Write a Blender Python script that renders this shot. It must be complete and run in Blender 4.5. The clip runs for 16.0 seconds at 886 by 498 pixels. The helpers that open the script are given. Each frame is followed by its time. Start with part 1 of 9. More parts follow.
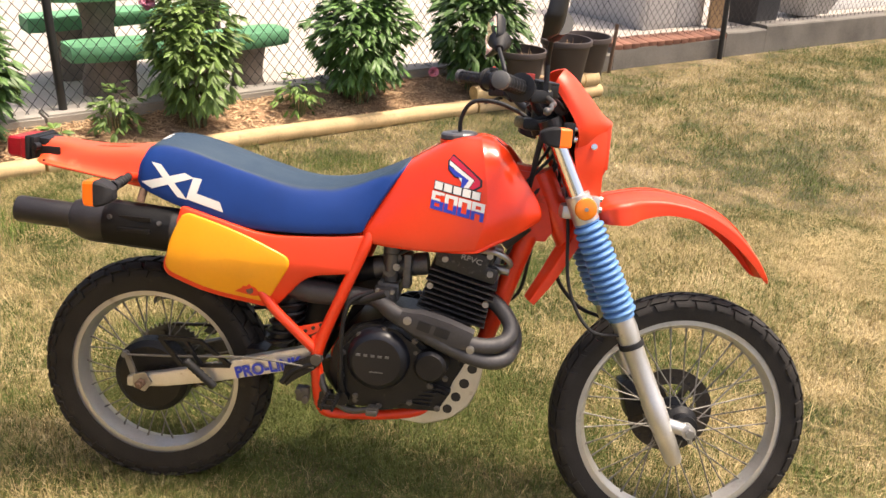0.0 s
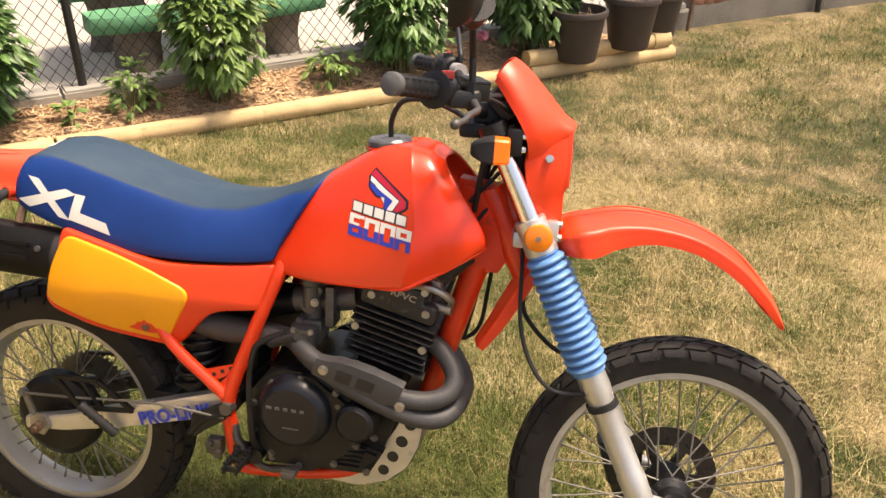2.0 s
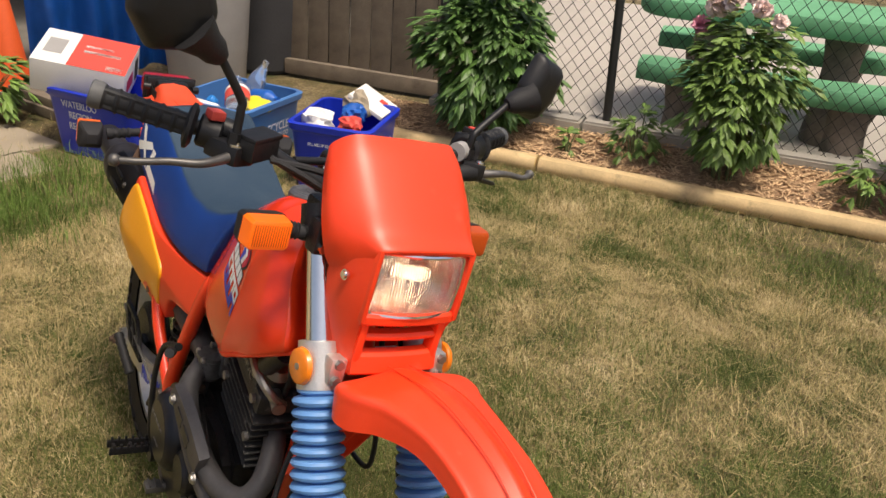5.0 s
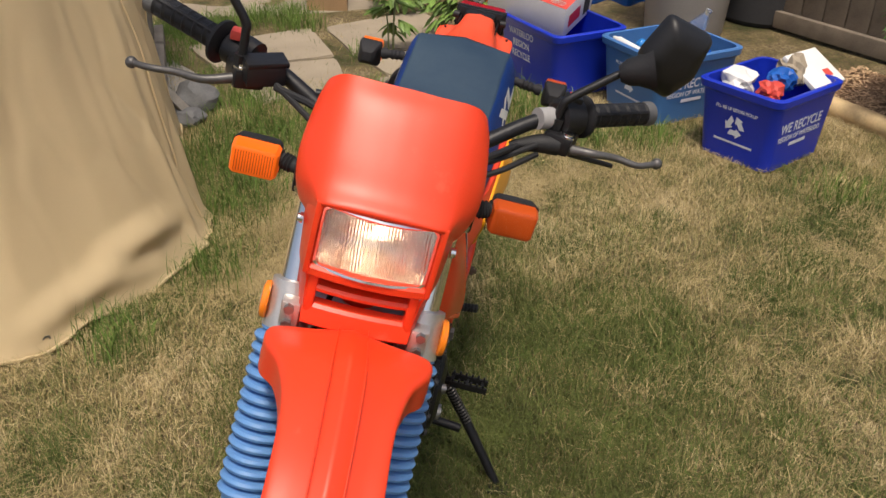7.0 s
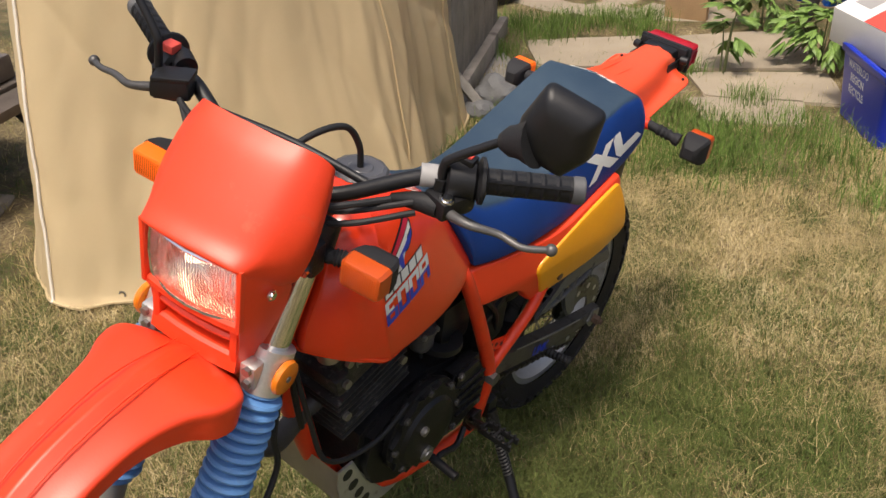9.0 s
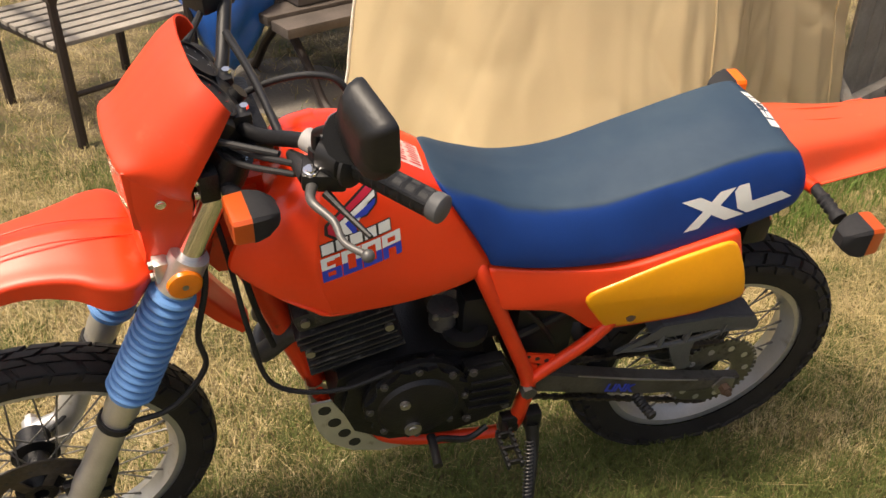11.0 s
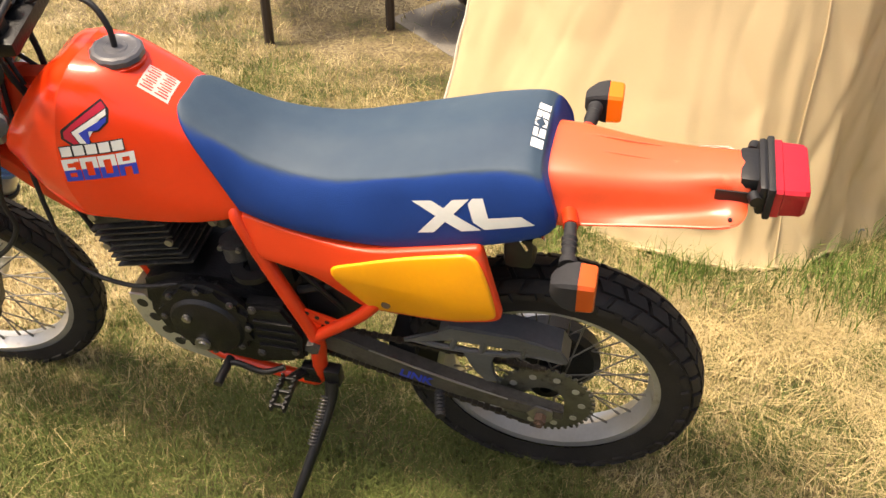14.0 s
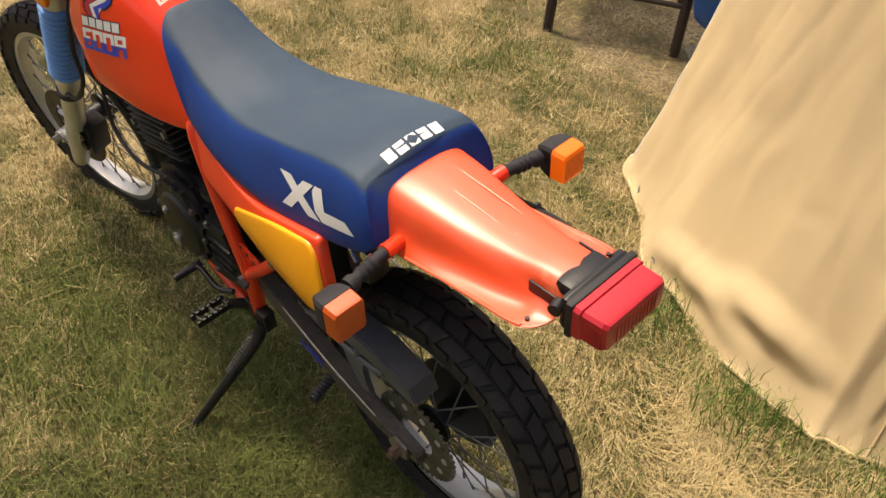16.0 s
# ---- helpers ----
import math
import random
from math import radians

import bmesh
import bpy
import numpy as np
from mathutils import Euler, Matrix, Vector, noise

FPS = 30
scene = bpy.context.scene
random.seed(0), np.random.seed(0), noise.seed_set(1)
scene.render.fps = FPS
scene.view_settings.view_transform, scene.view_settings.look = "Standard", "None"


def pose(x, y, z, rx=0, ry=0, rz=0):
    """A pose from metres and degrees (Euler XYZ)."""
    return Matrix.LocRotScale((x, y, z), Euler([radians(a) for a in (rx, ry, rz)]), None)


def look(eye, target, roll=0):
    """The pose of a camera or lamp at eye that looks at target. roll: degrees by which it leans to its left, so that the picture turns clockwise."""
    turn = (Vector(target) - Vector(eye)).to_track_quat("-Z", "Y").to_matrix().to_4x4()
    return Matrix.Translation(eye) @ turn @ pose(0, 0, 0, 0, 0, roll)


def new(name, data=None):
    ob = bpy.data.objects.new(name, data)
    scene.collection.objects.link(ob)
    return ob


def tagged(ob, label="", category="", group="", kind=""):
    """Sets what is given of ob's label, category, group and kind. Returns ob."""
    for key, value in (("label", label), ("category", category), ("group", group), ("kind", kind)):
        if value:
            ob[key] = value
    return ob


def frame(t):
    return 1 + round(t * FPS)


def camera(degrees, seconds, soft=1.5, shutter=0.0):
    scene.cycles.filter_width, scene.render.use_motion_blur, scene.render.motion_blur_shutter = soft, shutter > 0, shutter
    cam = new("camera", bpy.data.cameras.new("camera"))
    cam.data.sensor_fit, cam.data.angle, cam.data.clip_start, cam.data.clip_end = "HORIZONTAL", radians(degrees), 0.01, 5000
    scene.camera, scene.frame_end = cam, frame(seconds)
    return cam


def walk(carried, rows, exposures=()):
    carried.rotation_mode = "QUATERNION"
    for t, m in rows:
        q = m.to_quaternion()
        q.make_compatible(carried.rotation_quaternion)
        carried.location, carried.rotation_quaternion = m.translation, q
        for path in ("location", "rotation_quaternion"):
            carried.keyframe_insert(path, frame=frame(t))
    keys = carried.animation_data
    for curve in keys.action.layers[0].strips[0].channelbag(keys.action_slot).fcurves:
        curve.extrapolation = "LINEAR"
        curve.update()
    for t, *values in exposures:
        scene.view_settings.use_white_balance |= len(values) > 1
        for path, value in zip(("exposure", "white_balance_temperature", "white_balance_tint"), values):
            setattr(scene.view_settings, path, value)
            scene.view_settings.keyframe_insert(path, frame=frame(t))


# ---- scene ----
cam = camera(51.6, 16.0)
PATH = [
    (0, (0.982, -2.071, 1.686), (0.813, -0.254, 0.867), 3.0),
    (0.5, (0.994, -1.986, 1.682), (0.863, -0.17, 0.856), 2.6),
    (1, (0.977, -1.85, 1.665), (0.845, -0.029, 0.85), 0.1),
    (1.5, (1.117, -1.691, 1.649), (0.861, 0.116, 0.831), 0.1),
    (2, (1.297, -1.538, 1.663), (0.907, 0.197, 0.747), 0.2),
    (2.5, (1.394, -1.326, 1.646), (0.952, 0.374, 0.69), 1.4),
    (3, (1.528, -1.13, 1.651), (0.895, 0.502, 0.684), -0.0),
    (3.2, (1.625, -1.05, 1.636), (0.85, 0.524, 0.675), 0.7),
    (5.3, (2.277, -0.22, 1.6), (0.616, 0.492, 0.744), 4.0),
    (5.5, (2.311, -0.148, 1.607), (0.614, 0.442, 0.728), 3.6),
    (6, (2.271, 0.013, 1.579), (0.512, 0.358, 0.692), 3.5),
    (6.5, (2.199, 0.18, 1.59), (0.42, 0.267, 0.681), 1.9),
    (7, (2.175, 0.454, 1.592), (0.462, 0.187, 0.595), 0.9),
    (7.5, (2.155, 0.669, 1.618), (0.527, 0.14, 0.585), -1.4),
    (8, (2.053, 0.81, 1.608), (0.466, 0.13, 0.598), -1.2),
    (8.5, (1.951, 0.936, 1.627), (0.459, 0.077, 0.608), -2.2),
    (9, (1.752, 1.124, 1.622), (0.414, 0.029, 0.616), -1.8),
    (9.5, (1.593, 1.249, 1.628), (0.421, -0.003, 0.6), -1.0),
    (9.7, (1.511, 1.268, 1.619), (0.421, -0.042, 0.573), -1.0),
    (11.8, (0.784, 1.584, 1.645), (0.597, -0.091, 0.569), 1.3),
    (12, (0.728, 1.582, 1.649), (0.572, -0.099, 0.577), 1.2),
    (12.5, (0.564, 1.607, 1.641), (0.486, -0.059, 0.538), 0.6),
    (13, (0.296, 1.666, 1.658), (0.381, 0.016, 0.531), 1.5),
    (13.5, (0.102, 1.631, 1.652), (0.354, 0.027, 0.483), 0.5),
    (14, (-0.088, 1.512, 1.675), (0.264, -0.054, 0.482), 0.2),
    (14.5, (-0.332, 1.439, 1.676), (0.158, -0.09, 0.484), 1.9),
    (15, (-0.562, 1.37, 1.703), (0.138, -0.061, 0.494), 3.5),
    (15.5, (-0.672, 1.197, 1.669), (0.188, -0.181, 0.501), 6.6),
    (16, (-0.804, 1.009, 1.671), (0.256, -0.156, 0.438), 6.4),
]
EXPOSURES = [(0.0, 1.00, 7150, 14), (1.5, 0.98, 7350, 14), (2.5, 0.88, 7900, 13), (3.2, 0.84, 8200, 13), (5.3, -0.02, 6800, 11), (6.3, -0.12, 6700, 11), (7.2, -0.08, 6650, 11), (8.3, 0.0, 6650, 11), (9.5, 0.34, 6700, 11), (12.0, 0.68, 7650, 12), (14.0, 1.15, 7700, 12), (15.0, 0.92, 7600, 12), (16.0, 0.57, 7550, 12)]
walk(cam, [(t, look(eye, target, roll)) for t, eye, target, roll in PATH], EXPOSURES)

# ---- sky and sun ----
SUN_FROM = Vector((0.35, 0.08, 0.90)).normalized()
sun_data = bpy.data.lights.new("sun", "SUN")
sun_data.energy, sun_data.angle, sun_data.color = 2.8, radians(9), (1.0, 0.93, 0.82)
sun = new("sun", sun_data)
sun.matrix_world = look(SUN_FROM * 20, (0, 0, 0))
world = bpy.data.worlds.new("world")
scene.world = world
world.use_nodes = True
sky = world.node_tree.nodes.new("ShaderNodeTexSky")
sky.sky_type, sky.sun_disc = "NISHITA", False
sky.sun_elevation = math.asin(SUN_FROM.z)
sky.sun_rotation = math.atan2(SUN_FROM.x, SUN_FROM.y)
sky.air_density, sky.dust_density, sky.ozone_density = 0.8, 5.0, 0.0
world.node_tree.nodes["Background"].inputs["Strength"].default_value = 0.15
world.node_tree.links.new(sky.outputs["Color"], world.node_tree.nodes["Background"].inputs["Color"])
# ---- materials ----


def mat(name, base, rough=0.5, metal=0.0, var=0.15, scale=6.0, fine=120.0, bump=0.05, coat=0.0, dirt=None, dirt_amount=0.0, dirt_scale=4.0, per=0.0, spec=0.5):
    """A surface with variation at two scales, fine relief and, if given, patches of dirt or wear. per: how much single pieces differ."""
    m = bpy.data.materials.new(name)
    m.use_nodes = True
    nt = m.node_tree
    n, ln = nt.nodes, nt.links
    p = n["Principled BSDF"]
    tc = n.new("ShaderNodeTexCoord")
    big = n.new("ShaderNodeTexNoise")
    big.inputs["Scale"].default_value, big.inputs["Detail"].default_value = scale, 5
    small = n.new("ShaderNodeTexNoise")
    small.inputs["Scale"].default_value, small.inputs["Detail"].default_value = fine, 3
    ln.new(tc.outputs["Object"], big.inputs["Vector"])
    ln.new(tc.outputs["Object"], small.inputs["Vector"])
    add = n.new("ShaderNodeMath")
    add.operation = "MULTIPLY_ADD"
    ln.new(small.outputs["Fac"], add.inputs[0])
    add.inputs[1].default_value = 0.4
    ln.new(big.outputs["Fac"], add.inputs[2])
    ramp = n.new("ShaderNodeMapRange")
    ramp.inputs[1].default_value, ramp.inputs[2].default_value = 0.45, 0.95
    ramp.inputs[3].default_value, ramp.inputs[4].default_value = 1 - var, 1 + var
    ln.new(add.outputs[0], ramp.inputs[0])
    out = ramp.outputs[0]
    if per:
        info = n.new("ShaderNodeObjectInfo")
        geo = n.new("ShaderNodeNewGeometry")
        s = n.new("ShaderNodeMath")
        ln.new(info.outputs["Random"], s.inputs[0])
        ln.new(geo.outputs["Random Per Island"], s.inputs[1])
        mr = n.new("ShaderNodeMapRange")
        mr.inputs[1].default_value, mr.inputs[2].default_value = 0.3, 1.7
        mr.inputs[3].default_value, mr.inputs[4].default_value = 1 - per, 1 + per
        ln.new(s.outputs[0], mr.inputs[0])
        mu = n.new("ShaderNodeMath")
        mu.operation = "MULTIPLY"
        ln.new(out, mu.inputs[0])
        ln.new(mr.outputs[0], mu.inputs[1])
        out = mu.outputs[0]
    col = n.new("ShaderNodeVectorMath")
    col.operation = "SCALE"
    col.inputs[0].default_value = base
    ln.new(out, col.inputs["Scale"])
    colour = col.outputs[0]
    p.inputs["Roughness"].default_value = rough
    p.inputs["Metallic"].default_value = metal
    p.inputs["Specular IOR Level"].default_value = spec
    if dirt:
        d = n.new("ShaderNodeTexNoise")
        d.inputs["Scale"].default_value, d.inputs["Detail"].default_value, d.inputs["Roughness"].default_value = dirt_scale, 8, 0.65
        ln.new(tc.outputs["Object"], d.inputs["Vector"])
        mask = n.new("ShaderNodeMapRange")
        mask.inputs[1].default_value, mask.inputs[2].default_value = 0.68 - dirt_amount * 0.4, 0.82 - dirt_amount * 0.35
        ln.new(d.outputs["Fac"], mask.inputs[0])
        mix = n.new("ShaderNodeMix")
        mix.data_type = "RGBA"
        ln.new(mask.outputs[0], mix.inputs[0])
        ln.new(colour, mix.inputs[6])
        mix.inputs[7].default_value = (*dirt, 1)
        colour = mix.outputs[2]
        rr = n.new("ShaderNodeMapRange")
        rr.inputs[3].default_value, rr.inputs[4].default_value = rough, min(1, rough + 0.35)
        ln.new(mask.outputs[0], rr.inputs[0])
        ln.new(rr.outputs[0], p.inputs["Roughness"])
    ln.new(colour, p.inputs["Base Color"])
    if bump:
        b = n.new("ShaderNodeBump")
        b.inputs["Strength"].default_value, b.inputs["Distance"].default_value = min(1, bump * 4), 0.002
        ln.new(small.outputs["Fac"], b.inputs["Height"])
        ln.new(b.outputs["Normal"], p.inputs["Normal"])
    if coat:
        p.inputs["Coat Weight"].default_value, p.inputs["Coat Roughness"].default_value = coat, 0.12
    return m


def clear(name, colour, rough=0.08, weight=1.0, ior=1.45, ribs=0.0):
    m = mat(name, colour, rough, var=0.03, bump=0.0)
    p = m.node_tree.nodes["Principled BSDF"]
    p.inputs["Transmission Weight"].default_value, p.inputs["IOR"].default_value = weight, ior
    if ribs:
        n, ln = m.node_tree.nodes, m.node_tree.links
        tc = n.new("ShaderNodeTexCoord")
        wv = n.new("ShaderNodeTexWave")
        wv.bands_direction = "Y"
        wv.inputs["Scale"].default_value, wv.inputs["Distortion"].default_value = ribs, 0.0
        ln.new(tc.outputs["Object"], wv.inputs["Vector"])
        b = n.new("ShaderNodeBump")
        b.inputs["Strength"].default_value, b.inputs["Distance"].default_value = 0.75, 0.0016
        ln.new(wv.outputs["Fac"], b.inputs["Height"])
        ln.new(b.outputs["Normal"], p.inputs["Normal"])
    return m


def glow(name, colour, strength):
    m = mat(name, colour, 0.3, var=0.02, bump=0)
    p = m.node_tree.nodes["Principled BSDF"]
    p.inputs["Emission Color"].default_value, p.inputs["Emission Strength"].default_value = (*colour, 1), strength
    return m


def grass_mat(name, ground):
    """Dry straw with greener patches; the blades and the turf share the same patches."""
    m = bpy.data.materials.new(name)
    m.use_nodes = True
    n, ln = m.node_tree.nodes, m.node_tree.links
    p = n["Principled BSDF"]
    p.inputs["Roughness"].default_value = 0.75
    p.inputs["Specular IOR Level"].default_value = 0.25
    geo = n.new("ShaderNodeNewGeometry")

    def noise_of(scale, detail=4.0, rough=0.55):
        t = n.new("ShaderNodeTexNoise")
        t.inputs["Scale"].default_value, t.inputs["Detail"].default_value, t.inputs["Roughness"].default_value = scale, detail, rough
        ln.new(geo.outputs["Position"], t.inputs["Vector"])
        return t.outputs["Fac"]

    patch = n.new("ShaderNodeMath")
    patch.operation = "MULTIPLY_ADD"
    ln.new(noise_of(4.0, 6, 0.62), patch.inputs[0])
    patch.inputs[1].default_value = 0.9
    ln.new(noise_of(1.0, 3), patch.inputs[2])
    clump = n.new("ShaderNodeMath")
    clump.operation = "MULTIPLY_ADD"
    ln.new(noise_of(17.0, 3, 0.6), clump.inputs[0])
    clump.inputs[1].default_value = 0.42
    ln.new(patch.outputs[0], clump.inputs[2])
    src = clump.outputs[0]
    if not ground:
        r = n.new("ShaderNodeMath")
        r.operation = "MULTIPLY_ADD"
        ln.new(geo.outputs["Random Per Island"], r.inputs[0])
        r.inputs[1].default_value = 0.42
        ln.new(src, r.inputs[2])
        src = r.outputs[0]
    ramp = n.new("ShaderNodeValToRGB")
    mr = n.new("ShaderNodeMapRange")
    mr.inputs[1].default_value, mr.inputs[2].default_value = (0.92, 1.42) if ground else (1.09, 1.69)
    ln.new(src, mr.inputs[0])
    ln.new(mr.outputs[0], ramp.inputs[0])
    el = ramp.color_ramp.elements
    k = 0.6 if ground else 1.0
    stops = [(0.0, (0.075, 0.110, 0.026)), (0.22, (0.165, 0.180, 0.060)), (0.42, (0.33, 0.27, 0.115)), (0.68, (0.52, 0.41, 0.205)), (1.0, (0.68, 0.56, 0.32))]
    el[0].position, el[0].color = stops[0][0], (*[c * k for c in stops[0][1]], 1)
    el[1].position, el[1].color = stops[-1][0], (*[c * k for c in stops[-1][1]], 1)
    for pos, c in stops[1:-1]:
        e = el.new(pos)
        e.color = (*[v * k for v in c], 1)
    colour = ramp.outputs[0]
    if ground:
        mix = n.new("ShaderNodeMix")
        mix.data_type = "RGBA"
        f = n.new("ShaderNodeMapRange")
        f.inputs[1].default_value, f.inputs[2].default_value = 0.42, 0.62
        ln.new(noise_of(70, 4, 0.7), f.inputs[0])
        ln.new(f.outputs[0], mix.inputs[0])
        ln.new(colour, mix.inputs[6])
        mix.inputs[7].default_value = (0.12, 0.085, 0.05, 1)
        colour = mix.outputs[2]
        b = n.new("ShaderNodeBump")
        b.inputs["Strength"].default_value, b.inputs["Distance"].default_value = 0.9, 0.02
        ln.new(noise_of(110, 4, 0.7), b.inputs["Height"])
        ln.new(b.outputs["Normal"], p.inputs["Normal"])
    ln.new(colour, p.inputs["Base Color"])
    return m


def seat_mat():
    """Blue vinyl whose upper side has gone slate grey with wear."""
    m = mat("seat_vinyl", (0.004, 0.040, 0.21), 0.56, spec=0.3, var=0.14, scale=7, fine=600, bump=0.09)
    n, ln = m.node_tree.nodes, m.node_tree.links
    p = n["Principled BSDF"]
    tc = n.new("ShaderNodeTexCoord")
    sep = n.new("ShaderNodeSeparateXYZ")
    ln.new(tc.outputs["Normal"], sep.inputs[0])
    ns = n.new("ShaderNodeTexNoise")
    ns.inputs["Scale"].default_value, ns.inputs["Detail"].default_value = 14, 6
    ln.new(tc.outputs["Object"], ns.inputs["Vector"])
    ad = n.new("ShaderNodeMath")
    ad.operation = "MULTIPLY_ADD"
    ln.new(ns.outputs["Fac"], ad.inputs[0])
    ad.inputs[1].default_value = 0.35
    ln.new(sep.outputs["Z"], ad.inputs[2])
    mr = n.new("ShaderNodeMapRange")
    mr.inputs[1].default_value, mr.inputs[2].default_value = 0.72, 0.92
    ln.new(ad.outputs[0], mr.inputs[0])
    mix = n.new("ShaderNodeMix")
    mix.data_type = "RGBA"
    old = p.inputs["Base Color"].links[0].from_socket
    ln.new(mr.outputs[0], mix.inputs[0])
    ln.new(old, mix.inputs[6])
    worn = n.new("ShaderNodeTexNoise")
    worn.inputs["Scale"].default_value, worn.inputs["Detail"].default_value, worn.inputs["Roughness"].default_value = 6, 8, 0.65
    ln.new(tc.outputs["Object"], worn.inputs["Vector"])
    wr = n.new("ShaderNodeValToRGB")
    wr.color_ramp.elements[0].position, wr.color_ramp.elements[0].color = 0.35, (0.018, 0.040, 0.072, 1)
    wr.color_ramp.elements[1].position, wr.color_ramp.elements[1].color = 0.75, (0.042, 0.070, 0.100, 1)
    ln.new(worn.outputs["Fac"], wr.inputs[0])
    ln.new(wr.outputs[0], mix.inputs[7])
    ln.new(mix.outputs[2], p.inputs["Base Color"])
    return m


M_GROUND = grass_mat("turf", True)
M_BLADE = grass_mat("grass_blades", False)
M_GREENBLADE = mat("green_blades", (0.110, 0.155, 0.036), 0.7, var=0.3, scale=5, bump=0, per=0.45, spec=0.2)
# Green kept dark so that these blades deepen the motorcycle's shade.
M_SHADEBLADE = mat("shade_green_blades", (0.110, 0.128, 0.036), 0.7, var=0.3, scale=5, bump=0, per=0.5, spec=0.2)
M_LUSH = mat("lush_blades", (0.108, 0.170, 0.036), 0.7, var=0.3, scale=5, bump=0, per=0.5, spec=0.2)
M_CLUMP = mat("clump_blades", (0.068, 0.098, 0.024), 0.7, var=0.3, scale=5, bump=0, per=0.5, spec=0.2)
M_STRAW = mat("dry_straw", (0.46, 0.36, 0.175), 0.7, var=0.25, scale=6, bump=0, per=0.4, spec=0.25)
M_ORANGE = mat("orange_plastic", (0.82, 0.052, 0.011), 0.42, var=0.05, scale=5, fine=300, bump=0.012, coat=0.0, spec=0.6, dirt=(0.70, 0.13, 0.06), dirt_amount=0.14, dirt_scale=9)
# Paler than M_ORANGE: glare on the rear fender is put into its colour.
M_GLARE_ORANGE = mat("glare_pale_orange", (0.84, 0.085, 0.022), 0.40, var=0.06, scale=6, fine=300, bump=0.012, spec=0.9, dirt=(0.78, 0.22, 0.10), dirt_amount=0.16, dirt_scale=7)
M_TANK = mat("orange_paint", (0.80, 0.042, 0.008), 0.22, var=0.04, scale=4, bump=0.0, coat=0.25)
M_FRAME = mat("frame_paint", (0.74, 0.044, 0.010), 0.38, var=0.10, scale=14, bump=0.03, coat=0.2, dirt=(0.10, 0.045, 0.025), dirt_amount=0.14, dirt_scale=22)
M_YELLOW = mat("yellow_plastic", (0.90, 0.37, 0.010), 0.36, var=0.05, bump=0.012, coat=0.2)
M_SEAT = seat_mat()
M_WHITE = mat("white_print", (0.74, 0.74, 0.70), 0.5, var=0.06, bump=0)
M_BLUEPRINT = mat("blue_print", (0.02, 0.045, 0.42), 0.4, var=0.05, bump=0)
M_CRIMSON = mat("crimson_print", (0.50, 0.012, 0.045), 0.4, var=0.05, bump=0)
M_REDPRINT = mat("red_print", (0.62, 0.03, 0.03), 0.4, var=0.05, bump=0)
M_BLACKPRINT = mat("black_print", (0.012, 0.012, 0.014), 0.4, var=0.05, bump=0)
M_RUBBER = mat("tyre_rubber", (0.023, 0.0205, 0.0185), 0.66, var=0.3, scale=12, fine=200, bump=0.08, dirt=(0.075, 0.060, 0.045), dirt_amount=0.16, dirt_scale=18, spec=0.3)
M_GRIP = mat("black_rubber", (0.014, 0.014, 0.015), 0.6, var=0.2, fine=400, bump=0.08, spec=0.4)
M_BLACK = mat("black_plastic", (0.010, 0.010, 0.011), 0.45, var=0.25, bump=0.05, spec=0.4)
M_GREYP = mat("grey_rubber_end", (0.10, 0.10, 0.10), 0.6, var=0.15, bump=0.05)
M_ENGINE = mat("engine_black", (0.008, 0.008, 0.009), 0.40, metal=0.0, var=0.4, scale=18, fine=240, bump=0.14, dirt=(0.055, 0.048, 0.040), dirt_amount=0.06, dirt_scale=38, spec=0.35)
M_FIN = mat("dusty_fins", (0.018, 0.0175, 0.017), 0.5, var=0.4, scale=30, fine=260, bump=0.14, dirt=(0.15, 0.14, 0.125), dirt_amount=0.30, dirt_scale=55)
M_CASEBOLT = mat("dull_bolt", (0.11, 0.105, 0.10), 0.45, metal=0.6, var=0.3, bump=0.05)
M_GUARD = mat("grey_scuffed_plastic", (0.082, 0.084, 0.088), 0.36, var=0.25, scale=12, bump=0.08, dirt=(0.13, 0.11, 0.09), dirt_amount=0.2, dirt_scale=20)
M_EXH = mat("exhaust_black", (0.062, 0.060, 0.062), 0.55, metal=0.3, var=0.25, scale=16, bump=0.08, dirt=(0.16, 0.10, 0.06), dirt_amount=0.10, dirt_scale=26)
M_SHIELD = mat("dusty_heat_shield", (0.048, 0.046, 0.048), 0.5, var=0.25, scale=16, bump=0.06)
M_MUFF = mat("muffler_black", (0.020, 0.018, 0.019), 0.42, var=0.2, scale=10, bump=0.06)
M_ALU = mat("worn_aluminium", (0.62, 0.61, 0.58), 0.38, metal=0.75, var=0.12, scale=14, fine=260, bump=0.05, dirt=(0.30, 0.26, 0.20), dirt_amount=0.10, dirt_scale=18)
M_RIM = mat("rim_aluminium", (0.53, 0.52, 0.49), 0.34, metal=0.6, var=0.10, scale=10, bump=0.04, dirt=(0.36, 0.31, 0.24), dirt_amount=0.20, dirt_scale=12)
M_LEVER = mat("worn_lever", (0.13, 0.125, 0.12), 0.45, metal=0.5, var=0.2, scale=30, bump=0.05)
M_CHROME = mat("chrome", (0.80, 0.80, 0.80), 0.10, metal=1.0, var=0.05, bump=0.0)
M_STEEL = mat("dull_steel", (0.36, 0.35, 0.33), 0.42, metal=0.9, var=0.2, bump=0.05, dirt=(0.20, 0.11, 0.06), dirt_amount=0.16, dirt_scale=40)
M_RUST = mat("rusty_steel", (0.15, 0.092, 0.060), 0.75, metal=0.3, var=0.3, scale=30, bump=0.12)
M_SPOKE = mat("spoke_steel", (0.20, 0.19, 0.17), 0.55, metal=0.5, var=0.2, bump=0.0)
